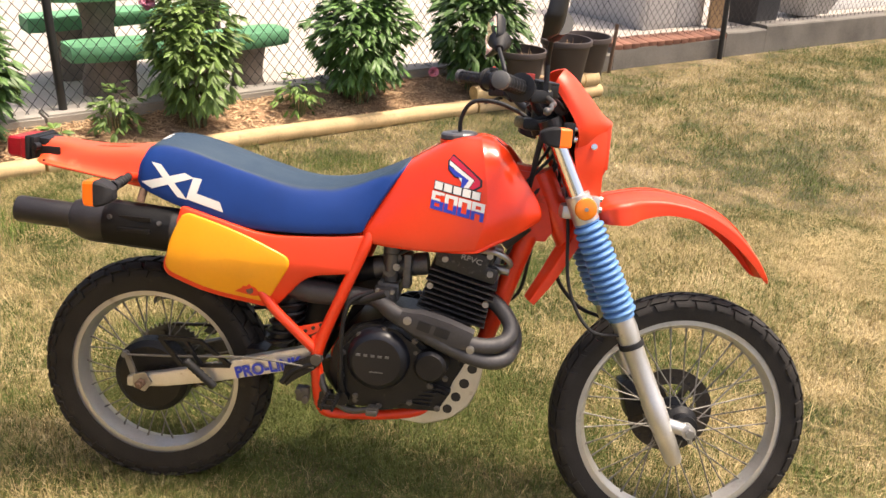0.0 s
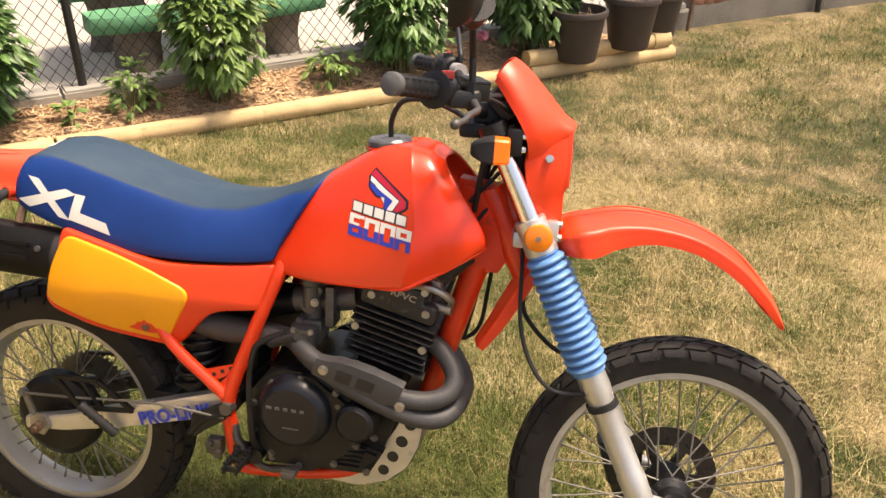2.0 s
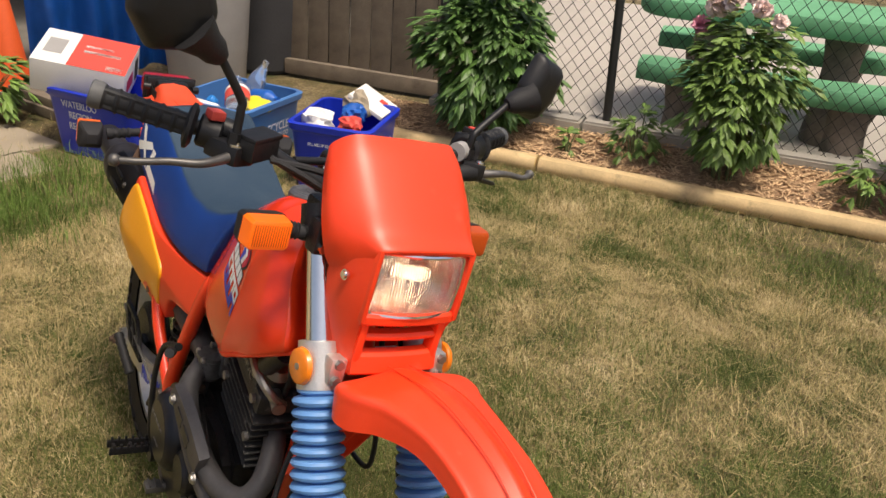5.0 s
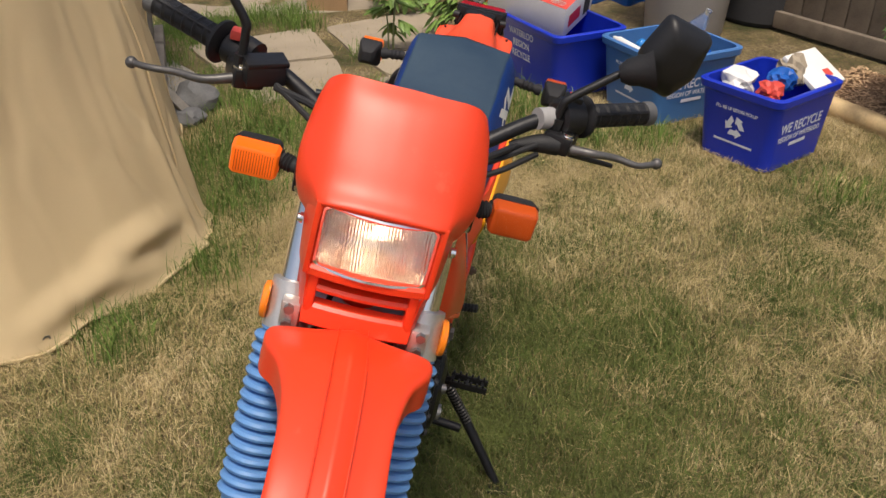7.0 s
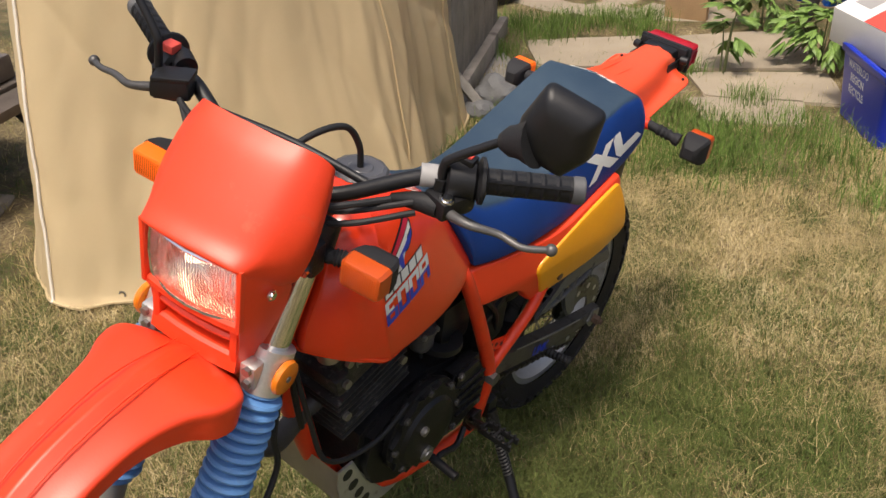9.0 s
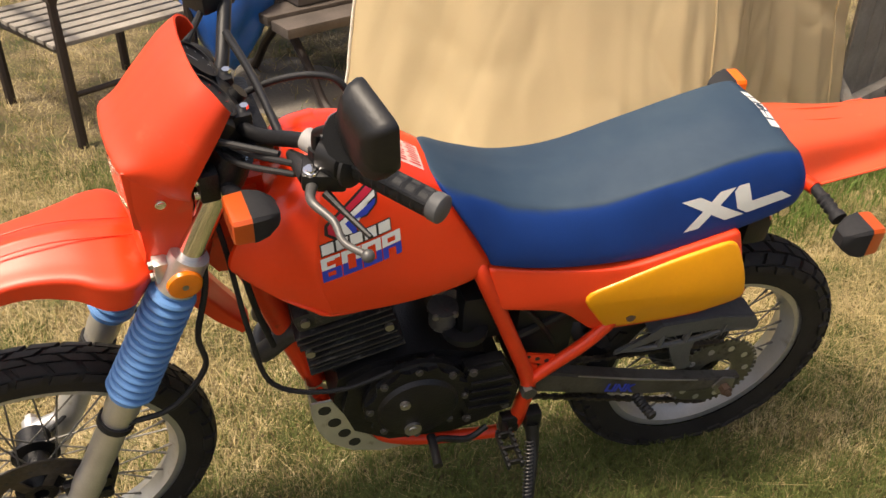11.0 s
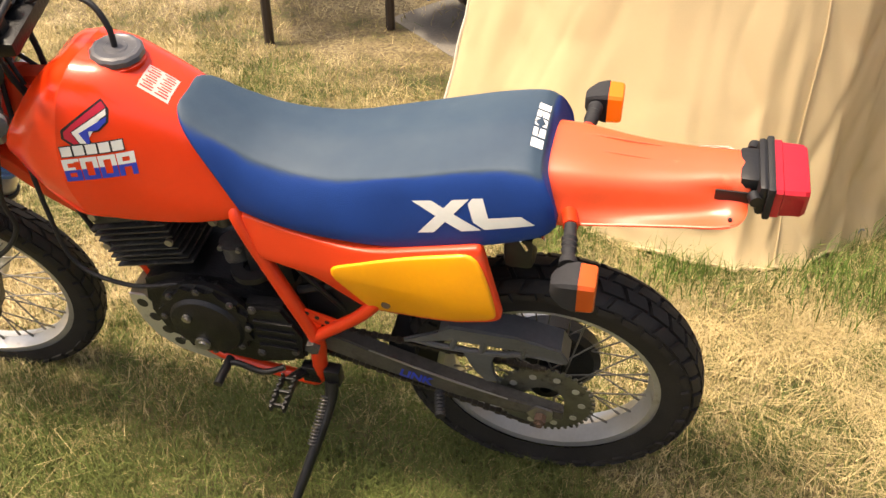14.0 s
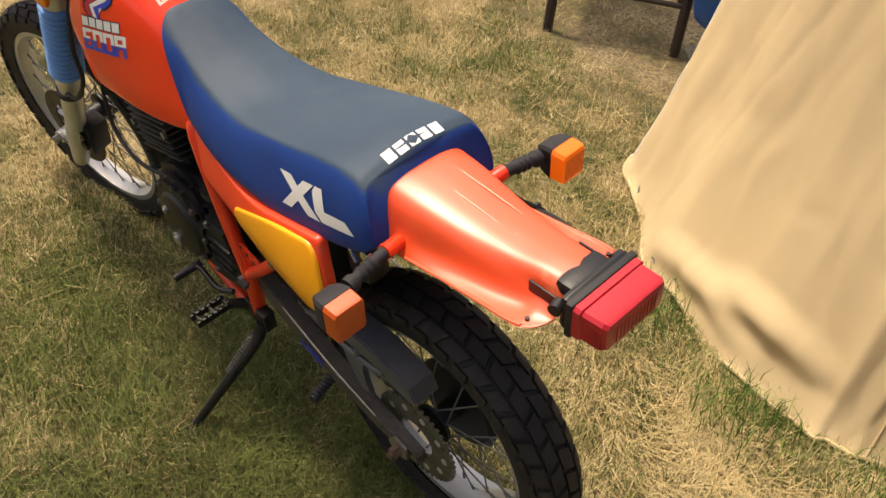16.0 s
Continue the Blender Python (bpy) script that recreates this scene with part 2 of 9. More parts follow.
M_BOOT = mat("blue_bellows", (0.115, 0.275, 0.56), 0.5, var=0.08, bump=0.03, dirt=(0.16, 0.25, 0.38), dirt_amount=0.10, dirt_scale=16)
M_AMBER = mat("amber_lens", (0.50, 0.072, 0.008), 0.30, var=0.06, bump=0.0, coat=0.15)
M_REDLENS = mat("red_lens", (0.42, 0.010, 0.020), 0.28, var=0.12, scale=30, bump=0.02, coat=0.2)
M_REFLECTOR = mat("amber_reflector", (0.84, 0.215, 0.010), 0.25, var=0.06, scale=60, bump=0.03, coat=0.4)
M_GLASS = clear("lamp_glass", (0.98, 0.98, 0.97), 0.02, 1.0, 1.4, ribs=75)
M_AMBERLIT = glow("lit_amber_lens", (0.82, 0.135, 0.008), 0.32)
M_MIRROR = mat("mirror_glass", (0.86, 0.86, 0.86), 0.02, metal=1.0, var=0.0, bump=0)
M_REFL = mat("reflector_bowl", (0.84, 0.82, 0.77), 0.26, metal=1.0, var=0.06, scale=30, bump=0.03)
M_BULB = glow("lit_bulb", (1.0, 0.80, 0.54), 7.0)
M_CANVAS = mat("tan_canvas", (0.655, 0.515, 0.297), 0.75, var=0.07, scale=2.5, fine=500, bump=0.08, dirt=(0.62, 0.46, 0.26), dirt_amount=0.10, dirt_scale=1.6)
M_CANVAS_EDGE = mat("pale_canvas_piping", (0.72, 0.66, 0.55), 0.8, var=0.08, bump=0.08)
M_LOG = mat("landscape_timber", (0.60, 0.435, 0.225), 0.75, var=0.18, scale=7, fine=90, bump=0.12, dirt=(0.36, 0.27, 0.15), dirt_amount=0.24, dirt_scale=9)
M_LOGEND = mat("sawn_end", (0.52, 0.36, 0.15), 0.85, var=0.2, scale=30, bump=0.1)
M_CONC = mat("concrete", (0.32, 0.30, 0.265), 0.9, var=0.16, scale=3, fine=80, bump=0.25, dirt=(0.24, 0.225, 0.19), dirt_amount=0.2, dirt_scale=3)
M_OLDCONC = mat("old_concrete", (0.165, 0.150, 0.128), 0.9, var=0.35, scale=3, fine=80, bump=0.25, dirt=(0.16, 0.15, 0.13), dirt_amount=0.25, dirt_scale=3)
M_PATIO = mat("pale_patio", (0.40, 0.365, 0.32), 0.9, var=0.08, scale=1.2, fine=60, bump=0.1, dirt=(0.46, 0.42, 0.36), dirt_amount=0.12, dirt_scale=0.9)
M_SLAB = mat("paving_slab", (0.33, 0.275, 0.20), 0.9, var=0.14, scale=4, fine=100, bump=0.2, dirt=(0.33, 0.28, 0.21), dirt_amount=0.2, dirt_scale=5, per=0.08)
M_BRICK = mat("brick_red", (0.23, 0.105, 0.068), 0.9, var=0.2, scale=20, bump=0.2, per=0.2)
M_WOOD = mat("weathered_wood", (0.18, 0.145, 0.108), 0.85, var=0.28, scale=9, fine=150, bump=0.2, dirt=(0.11, 0.085, 0.06), dirt_amount=0.2, dirt_scale=7, per=0.18)
M_BENCHWOOD = mat("weathered_bench_boards", (0.075, 0.060, 0.050), 0.85, var=0.3, scale=8, fine=140, bump=0.25, dirt=(0.06, 0.05, 0.04), dirt_amount=0.2, dirt_scale=6, per=0.25)
M_GREYWOOD = mat("grey_old_boards", (0.25, 0.225, 0.19), 0.9, var=0.3, scale=8, fine=140, bump=0.25, dirt=(0.12, 0.105, 0.09), dirt_amount=0.25, dirt_scale=6, per=0.2)
M_PLY = mat("plywood", (0.42, 0.27, 0.14), 0.8, var=0.2, scale=5, bump=0.1)
M_FENCE = mat("black_vinyl_wire", (0.018, 0.018, 0.018), 0.5, var=0.15, bump=0.03)
M_BIN_A = mat("royal_blue_plastic", (0.010, 0.035, 0.48), 0.36, var=0.07, scale=3, bump=0.03)
M_BIN_B = mat("pale_blue_plastic", (0.060, 0.175, 0.42), 0.42, var=0.09, scale=3, bump=0.03)
M_BIN_IN = mat("bin_lettering", (0.62, 0.66, 0.74), 0.6, var=0.1, bump=0)
M_CAN = mat("grey_plastic", (0.33, 0.32, 0.31), 0.55, var=0.08, bump=0.04)
M_BLUETARP = mat("blue_poly_tarp", (0.010, 0.10, 0.42), 0.4, var=0.2, scale=7, fine=200, bump=0.2)
M_PROPANE = mat("white_enamel", (0.72, 0.71, 0.68), 0.4, var=0.06, bump=0.03, dirt=(0.45, 0.42, 0.38), dirt_amount=0.08)
M_CONE = mat("cone_orange", (0.70, 0.10, 0.02), 0.55, var=0.12, bump=0.05)
M_BAG = mat("black_bag", (0.014, 0.014, 0.016), 0.28, var=0.2, scale=14, bump=0.3)
M_GREENTOP = mat("green_painted_concrete", (0.12, 0.34, 0.175), 0.75, var=0.16, scale=5, fine=80, bump=0.2, dirt=(0.18, 0.36, 0.22), dirt_amount=0.2)
M_STONELEG = mat("rough_concrete", (0.21, 0.175, 0.145), 0.95, var=0.25, scale=14, fine=60, bump=0.6)
M_POT = mat("brown_pot", (0.055, 0.040, 0.034), 0.55, var=0.15, scale=6, bump=0.05)
M_SOIL = mat("soil", (0.075, 0.05, 0.035), 0.95, var=0.35, scale=30, bump=0.5)
M_MULCH = mat("mulch", (0.31, 0.195, 0.110), 0.95, var=0.35, scale=10, fine=70, bump=0.6, dirt=(0.13, 0.08, 0.05), dirt_amount=0.35, dirt_scale=18)
M_CHIP = mat("wood_chip", (0.46, 0.31, 0.175), 0.9, var=0.2, bump=0.1, per=0.45)
M_LEAF = mat("peony_leaf", (0.092, 0.185, 0.042), 0.45, var=0.25, scale=20, bump=0.05, per=0.4, spec=0.4)
M_LEAF2 = mat("yellowish_leaf", (0.125, 0.205, 0.042), 0.5, var=0.25, scale=20, bump=0.05, per=0.4, spec=0.4)
M_STEM = mat("stem", (0.11, 0.13, 0.05), 0.6, var=0.2, bump=0.05)
M_PINK = mat("pink_petal", (0.72, 0.30, 0.40), 0.6, var=0.12, bump=0.0, per=0.2)
M_PALEPINK = mat("pale_petal", (0.80, 0.66, 0.62), 0.6, var=0.10, bump=0.0, per=0.15)
M_STONE = mat("dark_stone", (0.13, 0.13, 0.13), 0.85, var=0.3, scale=8, bump=0.4)
M_DARK = mat("dark_siding", (0.035, 0.035, 0.038), 0.8, var=0.3, scale=2, bump=0.1)
M_CARD = mat("white_card", (0.74, 0.73, 0.70), 0.7, var=0.05, bump=0.02)
M_CARDRED = mat("red_card", (0.62, 0.07, 0.05), 0.6, var=0.06, bump=0.02)
M_PET = clear("clear_bottle", (0.92, 0.95, 0.97), 0.08, 0.9, 1.3)
M_BLUECAP = mat("bright_blue_cap", (0.02, 0.22, 0.62), 0.4, var=0.05, bump=0)
M_YLWPLAS = mat("yellow_bottle", (0.75, 0.60, 0.03), 0.4, var=0.05, bump=0)
M_LOCKER = mat("pale_grey_panel", (0.46, 0.44, 0.42), 0.7, var=0.06, scale=3, bump=0.05)
M_MAROON = mat("maroon_boards", (0.16, 0.022, 0.026), 0.6, var=0.15, scale=6, bump=0.08, per=0.1)
M_BENCH = mat("dark_bronze_metal", (0.040, 0.030, 0.026), 0.5, metal=0.3, var=0.2, bump=0.06)


def let_through(m, share):
    """Thin cloth: part of the light passes through it."""
    n, ln = m.node_tree.nodes, m.node_tree.links
    p = n["Principled BSDF"]
    tr = n.new("ShaderNodeBsdfTranslucent")
    ln.new(p.inputs["Base Color"].links[0].from_socket, tr.inputs["Color"])
    mx = n.new("ShaderNodeMixShader")
    mx.inputs[0].default_value = share
    ln.new(p.outputs[0], mx.inputs[1])
    ln.new(tr.outputs[0], mx.inputs[2])
    ln.new(mx.outputs[0], n["Material Output"].inputs["Surface"])


let_through(M_CANVAS, 0.25)
# ---- building helpers ----


def mesh_of(name, bm, material, smooth=True, angle=40):
    me = bpy.data.meshes.new(name)
    bmesh.ops.recalc_face_normals(bm, faces=bm.faces)
    if smooth:
        for f in bm.faces:
            f.smooth = True
        lim = radians(angle)
        for e in bm.edges:
            if len(e.link_faces) == 2 and e.calc_face_angle(0) > lim:
                e.smooth = False
    bm.to_mesh(me)
    bm.free()
    for m in material if isinstance(material, (list, tuple)) else [material]:
        me.materials.append(m)
    return me


def part(name, bm, material, parent, label="", smooth=True, angle=40):
    """Links a bmesh as one mesh object under a thing or a part."""
    ob = new(name, mesh_of(name, bm, material, smooth, angle))
    ob.parent = parent
    return tagged(ob, label) if label else ob


def thing(name, m, label, category, group="", kind=""):
    """An empty at the base of a thing."""
    ob = new(name)
    ob.matrix_basis = m
    return tagged(ob, label, category, group, kind)


def solid(name, bm, material, label, category, group="", kind="", m=None, smooth=True, angle=40):
    """A thing of one mesh."""
    ob = new(name, mesh_of(name, bm, material, smooth, angle))
    if m is not None:
        ob.matrix_basis = m
    return tagged(ob, label, category, group, kind)


def spline(pts, n=6, closed=False):
    """Points on a Catmull-Rom curve through pts."""
    p = [Vector(q) for q in pts]
    k = len(p)
    out = []
    for i in range(k if closed else k - 1):
        a = p[(i - 1) % k] if closed or i else p[0] * 2 - p[1]
        b, c = p[i], p[(i + 1) % k]
        d = p[(i + 2) % k] if closed or i + 2 < k else p[-1] * 2 - p[-2]
        for j in range(n):
            t = j / n
            out.append(0.5 * (2 * b + (c - a) * t + (2 * a - 5 * b + 4 * c - d) * t * t + (3 * b - a - 3 * c + d) * t ** 3))
    if not closed:
        out.append(p[-1].copy())
    return out


def rings(bm, rows, closed=True, caps=True, wrap=False):
    """Skins rows of equally many points."""
    vs = [[bm.verts.new(q) for q in row] for row in rows]
    k = len(vs[0])
    for a, b in zip(vs, vs[1:] + ([vs[0]] if wrap else [])):
        for i in range(k if closed else k - 1):
            bm.faces.new((a[i], a[(i + 1) % k], b[(i + 1) % k], b[i]))
    if caps and closed and not wrap:
        bm.faces.new(list(reversed(vs[0])))
        bm.faces.new(vs[-1])
    return bm


def tube(bm, pts, r, n=10, smooth=0, caps=True):
    """A pipe along pts; r: one radius or one for each point."""
    p = [Vector(q) for q in pts]
    rs = list(r) if isinstance(r, (list, tuple)) else [r] * len(p)
    if smooth:
        p4 = spline([(*q, s) for q, s in zip(p, rs)], smooth)
        p, rs = [Vector(q[:3]) for q in p4], [q[3] for q in p4]
    rows = []
    side = None
    for i, q in enumerate(p):
        d = (p[min(i + 1, len(p) - 1)] - p[max(i - 1, 0)]).normalized()
        if side is None:
            side = d.orthogonal().normalized()
        side = (side - d * side.dot(d)).normalized()
        up = d.cross(side)
        rows.append([q + rs[i] * (math.cos(a) * side + math.sin(a) * up) for a in (math.tau * j / n for j in range(n))])
    return rings(bm, rows, caps=caps)


def cyl(bm, a, b, r, r2=None, n=16):
    return tube(bm, [a, b], [r, r if r2 is None else r2], n)


def box(bm, c, s, m=None, bevel=0.0):
    """A box of size s at c, or under the pose m, with bevelled edges."""
    made = bmesh.ops.create_cube(bm, size=1, matrix=(m or Matrix.Identity(4)) @ Matrix.Translation(c) @ Matrix.Diagonal((*s, 1)))
    if bevel:
        edges = {e for v in made["verts"] for e in v.link_edges}
        bmesh.ops.bevel(bm, geom=list(edges), offset=bevel, segments=2, affect="EDGES", profile=0.6)
    return bm


def revolve(bm, profile, centre, axis="y", n=48, wrap=True):
    """Turns a profile of (radius, offset along the axis) round an axis; wrap: the profile is a closed loop."""
    rows = []
    for i in range(n):
        a = math.tau * i / n
        c, s = math.cos(a), math.sin(a)
        row = []
        for r, o in profile:
            v = {"y": (r * c, o, r * s), "x": (o, r * c, r * s), "z": (r * c, r * s, o)}[axis]
            row.append(Vector(centre) + Vector(v))
        rows.append(row)
    return rings(bm, rows, closed=wrap, caps=False, wrap=True)


def prism(bm, poly, y0, y1, bevel=0.0, axis="y"):
    """A flat plate from a polygon of (x, z) between two y, or of (x, y) between two z; y0 and y1 may be functions of (x, z)."""
    f0 = y0 if callable(y0) else (lambda a, b: y0)
    f1 = y1 if callable(y1) else (lambda a, b: y1)
    put = (lambda a, b, c: (a, c, b)) if axis == "y" else (lambda a, b, c: (a, b, c)) if axis == "z" else (lambda a, b, c: (c, a, b))
    v0 = [bm.verts.new(put(a, b, f0(a, b))) for a, b in poly]
    v1 = [bm.verts.new(put(a, b, f1(a, b))) for a, b in poly]
    k = len(poly)
    fs = [bm.faces.new(v0), bm.faces.new(list(reversed(v1)))]
    fs += [bm.faces.new((v0[i], v1[i], v1[(i + 1) % k], v0[(i + 1) % k])) for i in range(k)]
    if bevel:
        bmesh.ops.bevel(bm, geom=list({e for f in fs[:2] for e in f.edges}), offset=bevel, segments=2, affect="EDGES")
    return bm


def half_loft(stations, along=5, across=4, closed=True, thick=0.0):
    """A left-right symmetric skin through stations; each lists points (x, y, z) from the bottom (or outer edge) to the top middle, y >= 0."""
    rows = []
    for s in stations:
        half = spline(s, across)
        other = [Vector((p.x, -p.y, p.z)) for p in reversed(half[:-1])]
        if closed:
            other = other[:-1]
        rows.append(half + other)
    k = len(rows[0])
    cols = [spline([r[i] for r in rows], along) for i in range(k)]
    bm = rings(bmesh.new(), [[cols[i][j] for i in range(k)] for j in range(len(cols[0]))], closed=closed, caps=closed)
    bmesh.ops.remove_doubles(bm, verts=bm.verts, dist=1e-5)
    if thick:
        bmesh.ops.recalc_face_normals(bm, faces=bm.faces)
        bmesh.ops.solidify(bm, geom=list(bm.faces), thickness=thick)
    return bm


def text_bm(words, size, m, depth=0.0006, stretch=1.0, bold=0.012):
    """Lettering in the built-in font, lying in the plane of the pose m, centred."""
    cu = bpy.data.curves.new("lettering", "FONT")
    cu.body, cu.size, cu.extrude, cu.align_x, cu.align_y = words, size, depth, "CENTER", "CENTER"
    cu.offset = size * bold
    ob = bpy.data.objects.new("lettering", cu)
    me = bpy.data.meshes.new_from_object(ob)
    bm = bmesh.new()
    bm.from_mesh(me)
    bmesh.ops.transform(bm, matrix=m @ Matrix.Diagonal((stretch, 1, 1, 1)), verts=bm.verts)
    bpy.data.objects.remove(ob)
    bpy.data.meshes.remove(me)
    return bm


def jitter(bm, amount, freq=3.0, seed=0.0):
    for v in bm.verts:
        v.co += amount * noise.noise_vector(v.co * freq + Vector((seed, seed, seed)))
    return bm
# ---- ground and setting ----
SOIL = -0.035
U = Vector((0.765, 0.644, 0))
N = Vector((-0.644, 0.765, 0))
F0 = Vector((-2.05, 3.12, 0))


FU = Vector((0.7265, 0.687, 0))
FN = Vector((-0.687, 0.7265, 0))
FENCE = Vector((-1.70, 2.76, 0))


def along(d, off=0.0, z=0.0):
    """A place d metres along the fence line and off metres behind it."""
    return FENCE + FU * d + FN * off + Vector((0, 0, z))


def soil_z(x, y):
    return SOIL + 0.012 * noise.noise(Vector((x * 0.9, y * 0.9, 0))) + 0.006 * noise.noise(Vector((x * 3.1, y * 3.1, 4)))


def ground_sheet():
    bm = bmesh.new()
    xs = sorted({*(round(-6 + 0.2 * i, 3) for i in range(61)), -150, -60, -25, -12, 12, 25, 60, 150})
    grid = [[bm.verts.new((x, y, soil_z(x, y) if abs(x) < 6 and abs(y) < 6 else SOIL)) for y in xs] for x in xs]
    for i in range(len(xs) - 1):
        for j in range(len(xs) - 1):
            bm.faces.new((grid[i][j], grid[i + 1][j], grid[i + 1][j + 1], grid[i][j + 1]))
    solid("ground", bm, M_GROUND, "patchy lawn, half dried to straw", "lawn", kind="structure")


ground_sheet()

# pale paved yard behind the fence
bm = bmesh.new()
c = [along(-0.75, 0.08), along(13, 0.08), along(13, 4.6), along(-1.5, 4.6)]
prism(bm, [(p.x, p.y) for p in c], -0.08, 0.05, axis="z")
solid("patio", bm, M_PATIO, "pale concrete yard behind the wire fence", "paving", kind="structure", smooth=False)

# low concrete kerb under the fence
bm = bmesh.new()
for i in range(6):
    a, b = -1.0 + i * 0.9, -1.0 + i * 0.9 + 0.885
    q = [along(a, -0.09), along(b, -0.09), along(b, 0.09), along(a, 0.09)]
    prism(bm, [(p.x, p.y) for p in q], -0.08, 0.160 + 0.006 * math.sin(i * 2.3), bevel=0.012, axis="z")
jitter(bm, 0.006, 5)
solid("kerb", bm, M_CONC, "weathered concrete kerb carrying the fence", "kerb", kind="structure", angle=30)

# retaining wall with a brick edge, further along
wall_root = thing("retaining_wall", Matrix.Identity(4), "low weathered concrete retaining wall with a brick edge", "wall", kind="structure")
wd = Vector((0.771, 0.637, 0))
wn = Vector((-wd.y, wd.x, 0))
W0 = Vector((1.59, 5.70, 0)) - wd * 0.40
bm = bmesh.new()
for a, b, top, back in ((0.0, 0.42, 0.10, 0.20), (0.425, 1.80, 0.145, 0.22), (1.805, 2.35, 0.185, 0.20), (2.353, 6.6, 0.215, 0.20)):
    rows = []
    for i in range(9):
        p = W0 + wd * (a + (b - a) * i / 8)
        rows.append([Vector((q.x, q.y, z)) for q, z in ((p, -0.08), (p + wn * back, -0.08), (p + wn * back, top), (p + wn * 0.012, top), (p, top - 0.012))])
    rings(bm, rows)
jitter(bm, 0.007, 4)
part("wall_body", bm, M_OLDCONC, wall_root, angle=30)
brick = bmesh.new()
box(brick, (0, 0, 0), (0.094, 0.20, 0.050), bevel=0.006)
brick_me = mesh_of("brick", brick, M_BRICK, angle=30)
for i in range(14):
    ob = new("brick", brick_me)
    p = W0 + wd * (0.475 + i * 0.098) + wn * 0.10
    ob.matrix_basis = Matrix.Translation((p.x, p.y, 0.158 + 0.002 * math.sin(i * 2.1))) @ Matrix.Rotation(math.atan2(wd.y, wd.x) + 0.02 * math.sin(i * 1.7), 4, "Z") @ Matrix.Rotation(0.10, 4, "X")
    ob.parent = wall_root

# mulch bed between timber edging and kerb
def bed_pt(d, k, up=0.0):
    """On the bed: d along the timbers, k from the timber (0) to the kerb (1); it slopes up to the kerb and down at its ends."""
    a = Vector((-1.98, 1.97, 0)) + Vector((0.760, 0.650, 0)) * d
    b = along(d * 1.02 - 0.72, -0.08)
    low = max(0.0, (d - 3.95) / 0.5) + max(0.0, (-0.55 - d) / 0.3)
    p = a.lerp(b, k)
    p.z = (0.02 + 0.085 * k) * (1 - min(1, low)) - 0.05 * min(1, low) + up
    return p


bm = bmesh.new()
rows = []
for i in range(60):
    d = -0.85 + i * 0.09
    rows.append([bed_pt(d, j / 9) + Vector((0, 0, 0.012 * noise.noise(Vector((d * 4, j * 0.7, 0))) * (0.3 < i < 57))) for j in range(10)])
rings(bm, rows, closed=False, caps=False)
solid("mulch_bed", bm, M_MULCH, "flower bed strewn with bark mulch and dead petals", "flower bed", kind="structure")
rnd = random.Random(5)
verts, faces = [], []
for _ in range(7500):
    c = bed_pt(rnd.uniform(-0.7, 4.2), rnd.random(), 0.012)
    a, t, l, w = rnd.uniform(0, math.tau), rnd.uniform(-0.3, 0.3), rnd.uniform(0.006, 0.024), rnd.uniform(0.0015, 0.005)
    f = Vector((math.cos(a), math.sin(a), t)) * l
    s = Vector((-math.sin(a), math.cos(a), rnd.uniform(-0.4, 0.4))) * w
    k = len(verts)
    verts += [c - f - s, c + f - s, c + f + s, c - f + s]
    faces.append((k, k + 1, k + 2, k + 3))
me = bpy.data.meshes.new("mulch_chips")
me.from_pydata(verts, [], faces)
me.materials.append(M_CHIP)
tagged(new("mulch_chips", me), "loose bark chips and twigs on the bed", "mulch", kind="stuff")


# ---- lawn ----
def blade_field(name, count, area, lo, hi, label, keep=None, seed=3, lean=0.9, wide=0.0016, material=None, plain=False, comb=False):
    """Short blades of grass as one mesh; keep(x, y) gives the chance that one grows there."""
    r = np.random.default_rng(seed)
    x = r.uniform(area[0], area[1], count)
    y = r.uniform(area[2], area[3], count)
    if keep is not None:
        k = r.random(count) < keep(x, y)
        x, y = x[k], y[k]
    n = len(x)
    h = r.uniform(lo, hi, n)
    a, b = r.uniform(0, math.tau, n), r.uniform(0, math.tau, n)
    tilt = r.random(n) ** 0.7 * lean
    up_by = np.zeros(n)
    if comb:
        # matted straw: it lies flat, and neighbours lie the same way
        b = 2.2 * np.sin(x * 3.1 + 1.7 * np.sin(y * 2.3)) + 2.0 * np.sin(y * 3.7 + 1.3 * np.sin(x * 4.1)) + r.normal(0, 0.6, n)
        a = b + math.pi / 2
        tilt = lean * (0.75 + 0.25 * r.random(n))
        up_by = r.uniform(0.008, 0.030, n)
    base = np.stack([x, y, SOIL - 0.004 + up_by], 1)
    side = np.stack([np.cos(a), np.sin(a), np.zeros(n)], 1) * (wide * (0.7 + 0.8 * r.random(n)))[:, None]
    out = np.stack([np.cos(b), np.sin(b), np.zeros(n)], 1)
    up = np.array([0, 0, 1.0])
    mid = base + (h * 0.55)[:, None] * (up + out * (tilt * 0.45)[:, None])
    tip = base + (h * (1 - 0.35 * tilt))[:, None] * up + out * (h * tilt)[:, None]
    if plain:
        v = np.stack([base - side, base + side, tip], 1).reshape(-1, 3)
        tri = np.arange(n * 3).reshape(-1, 3)
    else:
        v = np.stack([base - side, base + side, mid - side * 0.8, mid + side * 0.8, tip], 1).reshape(-1, 3)
        i = np.arange(n)[:, None] * 5
        tri = np.concatenate([i + [0, 1, 3], i + [0, 3, 2], i + [2, 3, 4]], 1).reshape(-1, 3)
    me = bpy.data.meshes.new(name)
    me.vertices.add(len(v))
    me.vertices.foreach_set("co", v.ravel())
    me.loops.add(len(tri) * 3)
    me.loops.foreach_set("vertex_index", tri.ravel().astype(np.int32))
    me.polygons.add(len(tri))
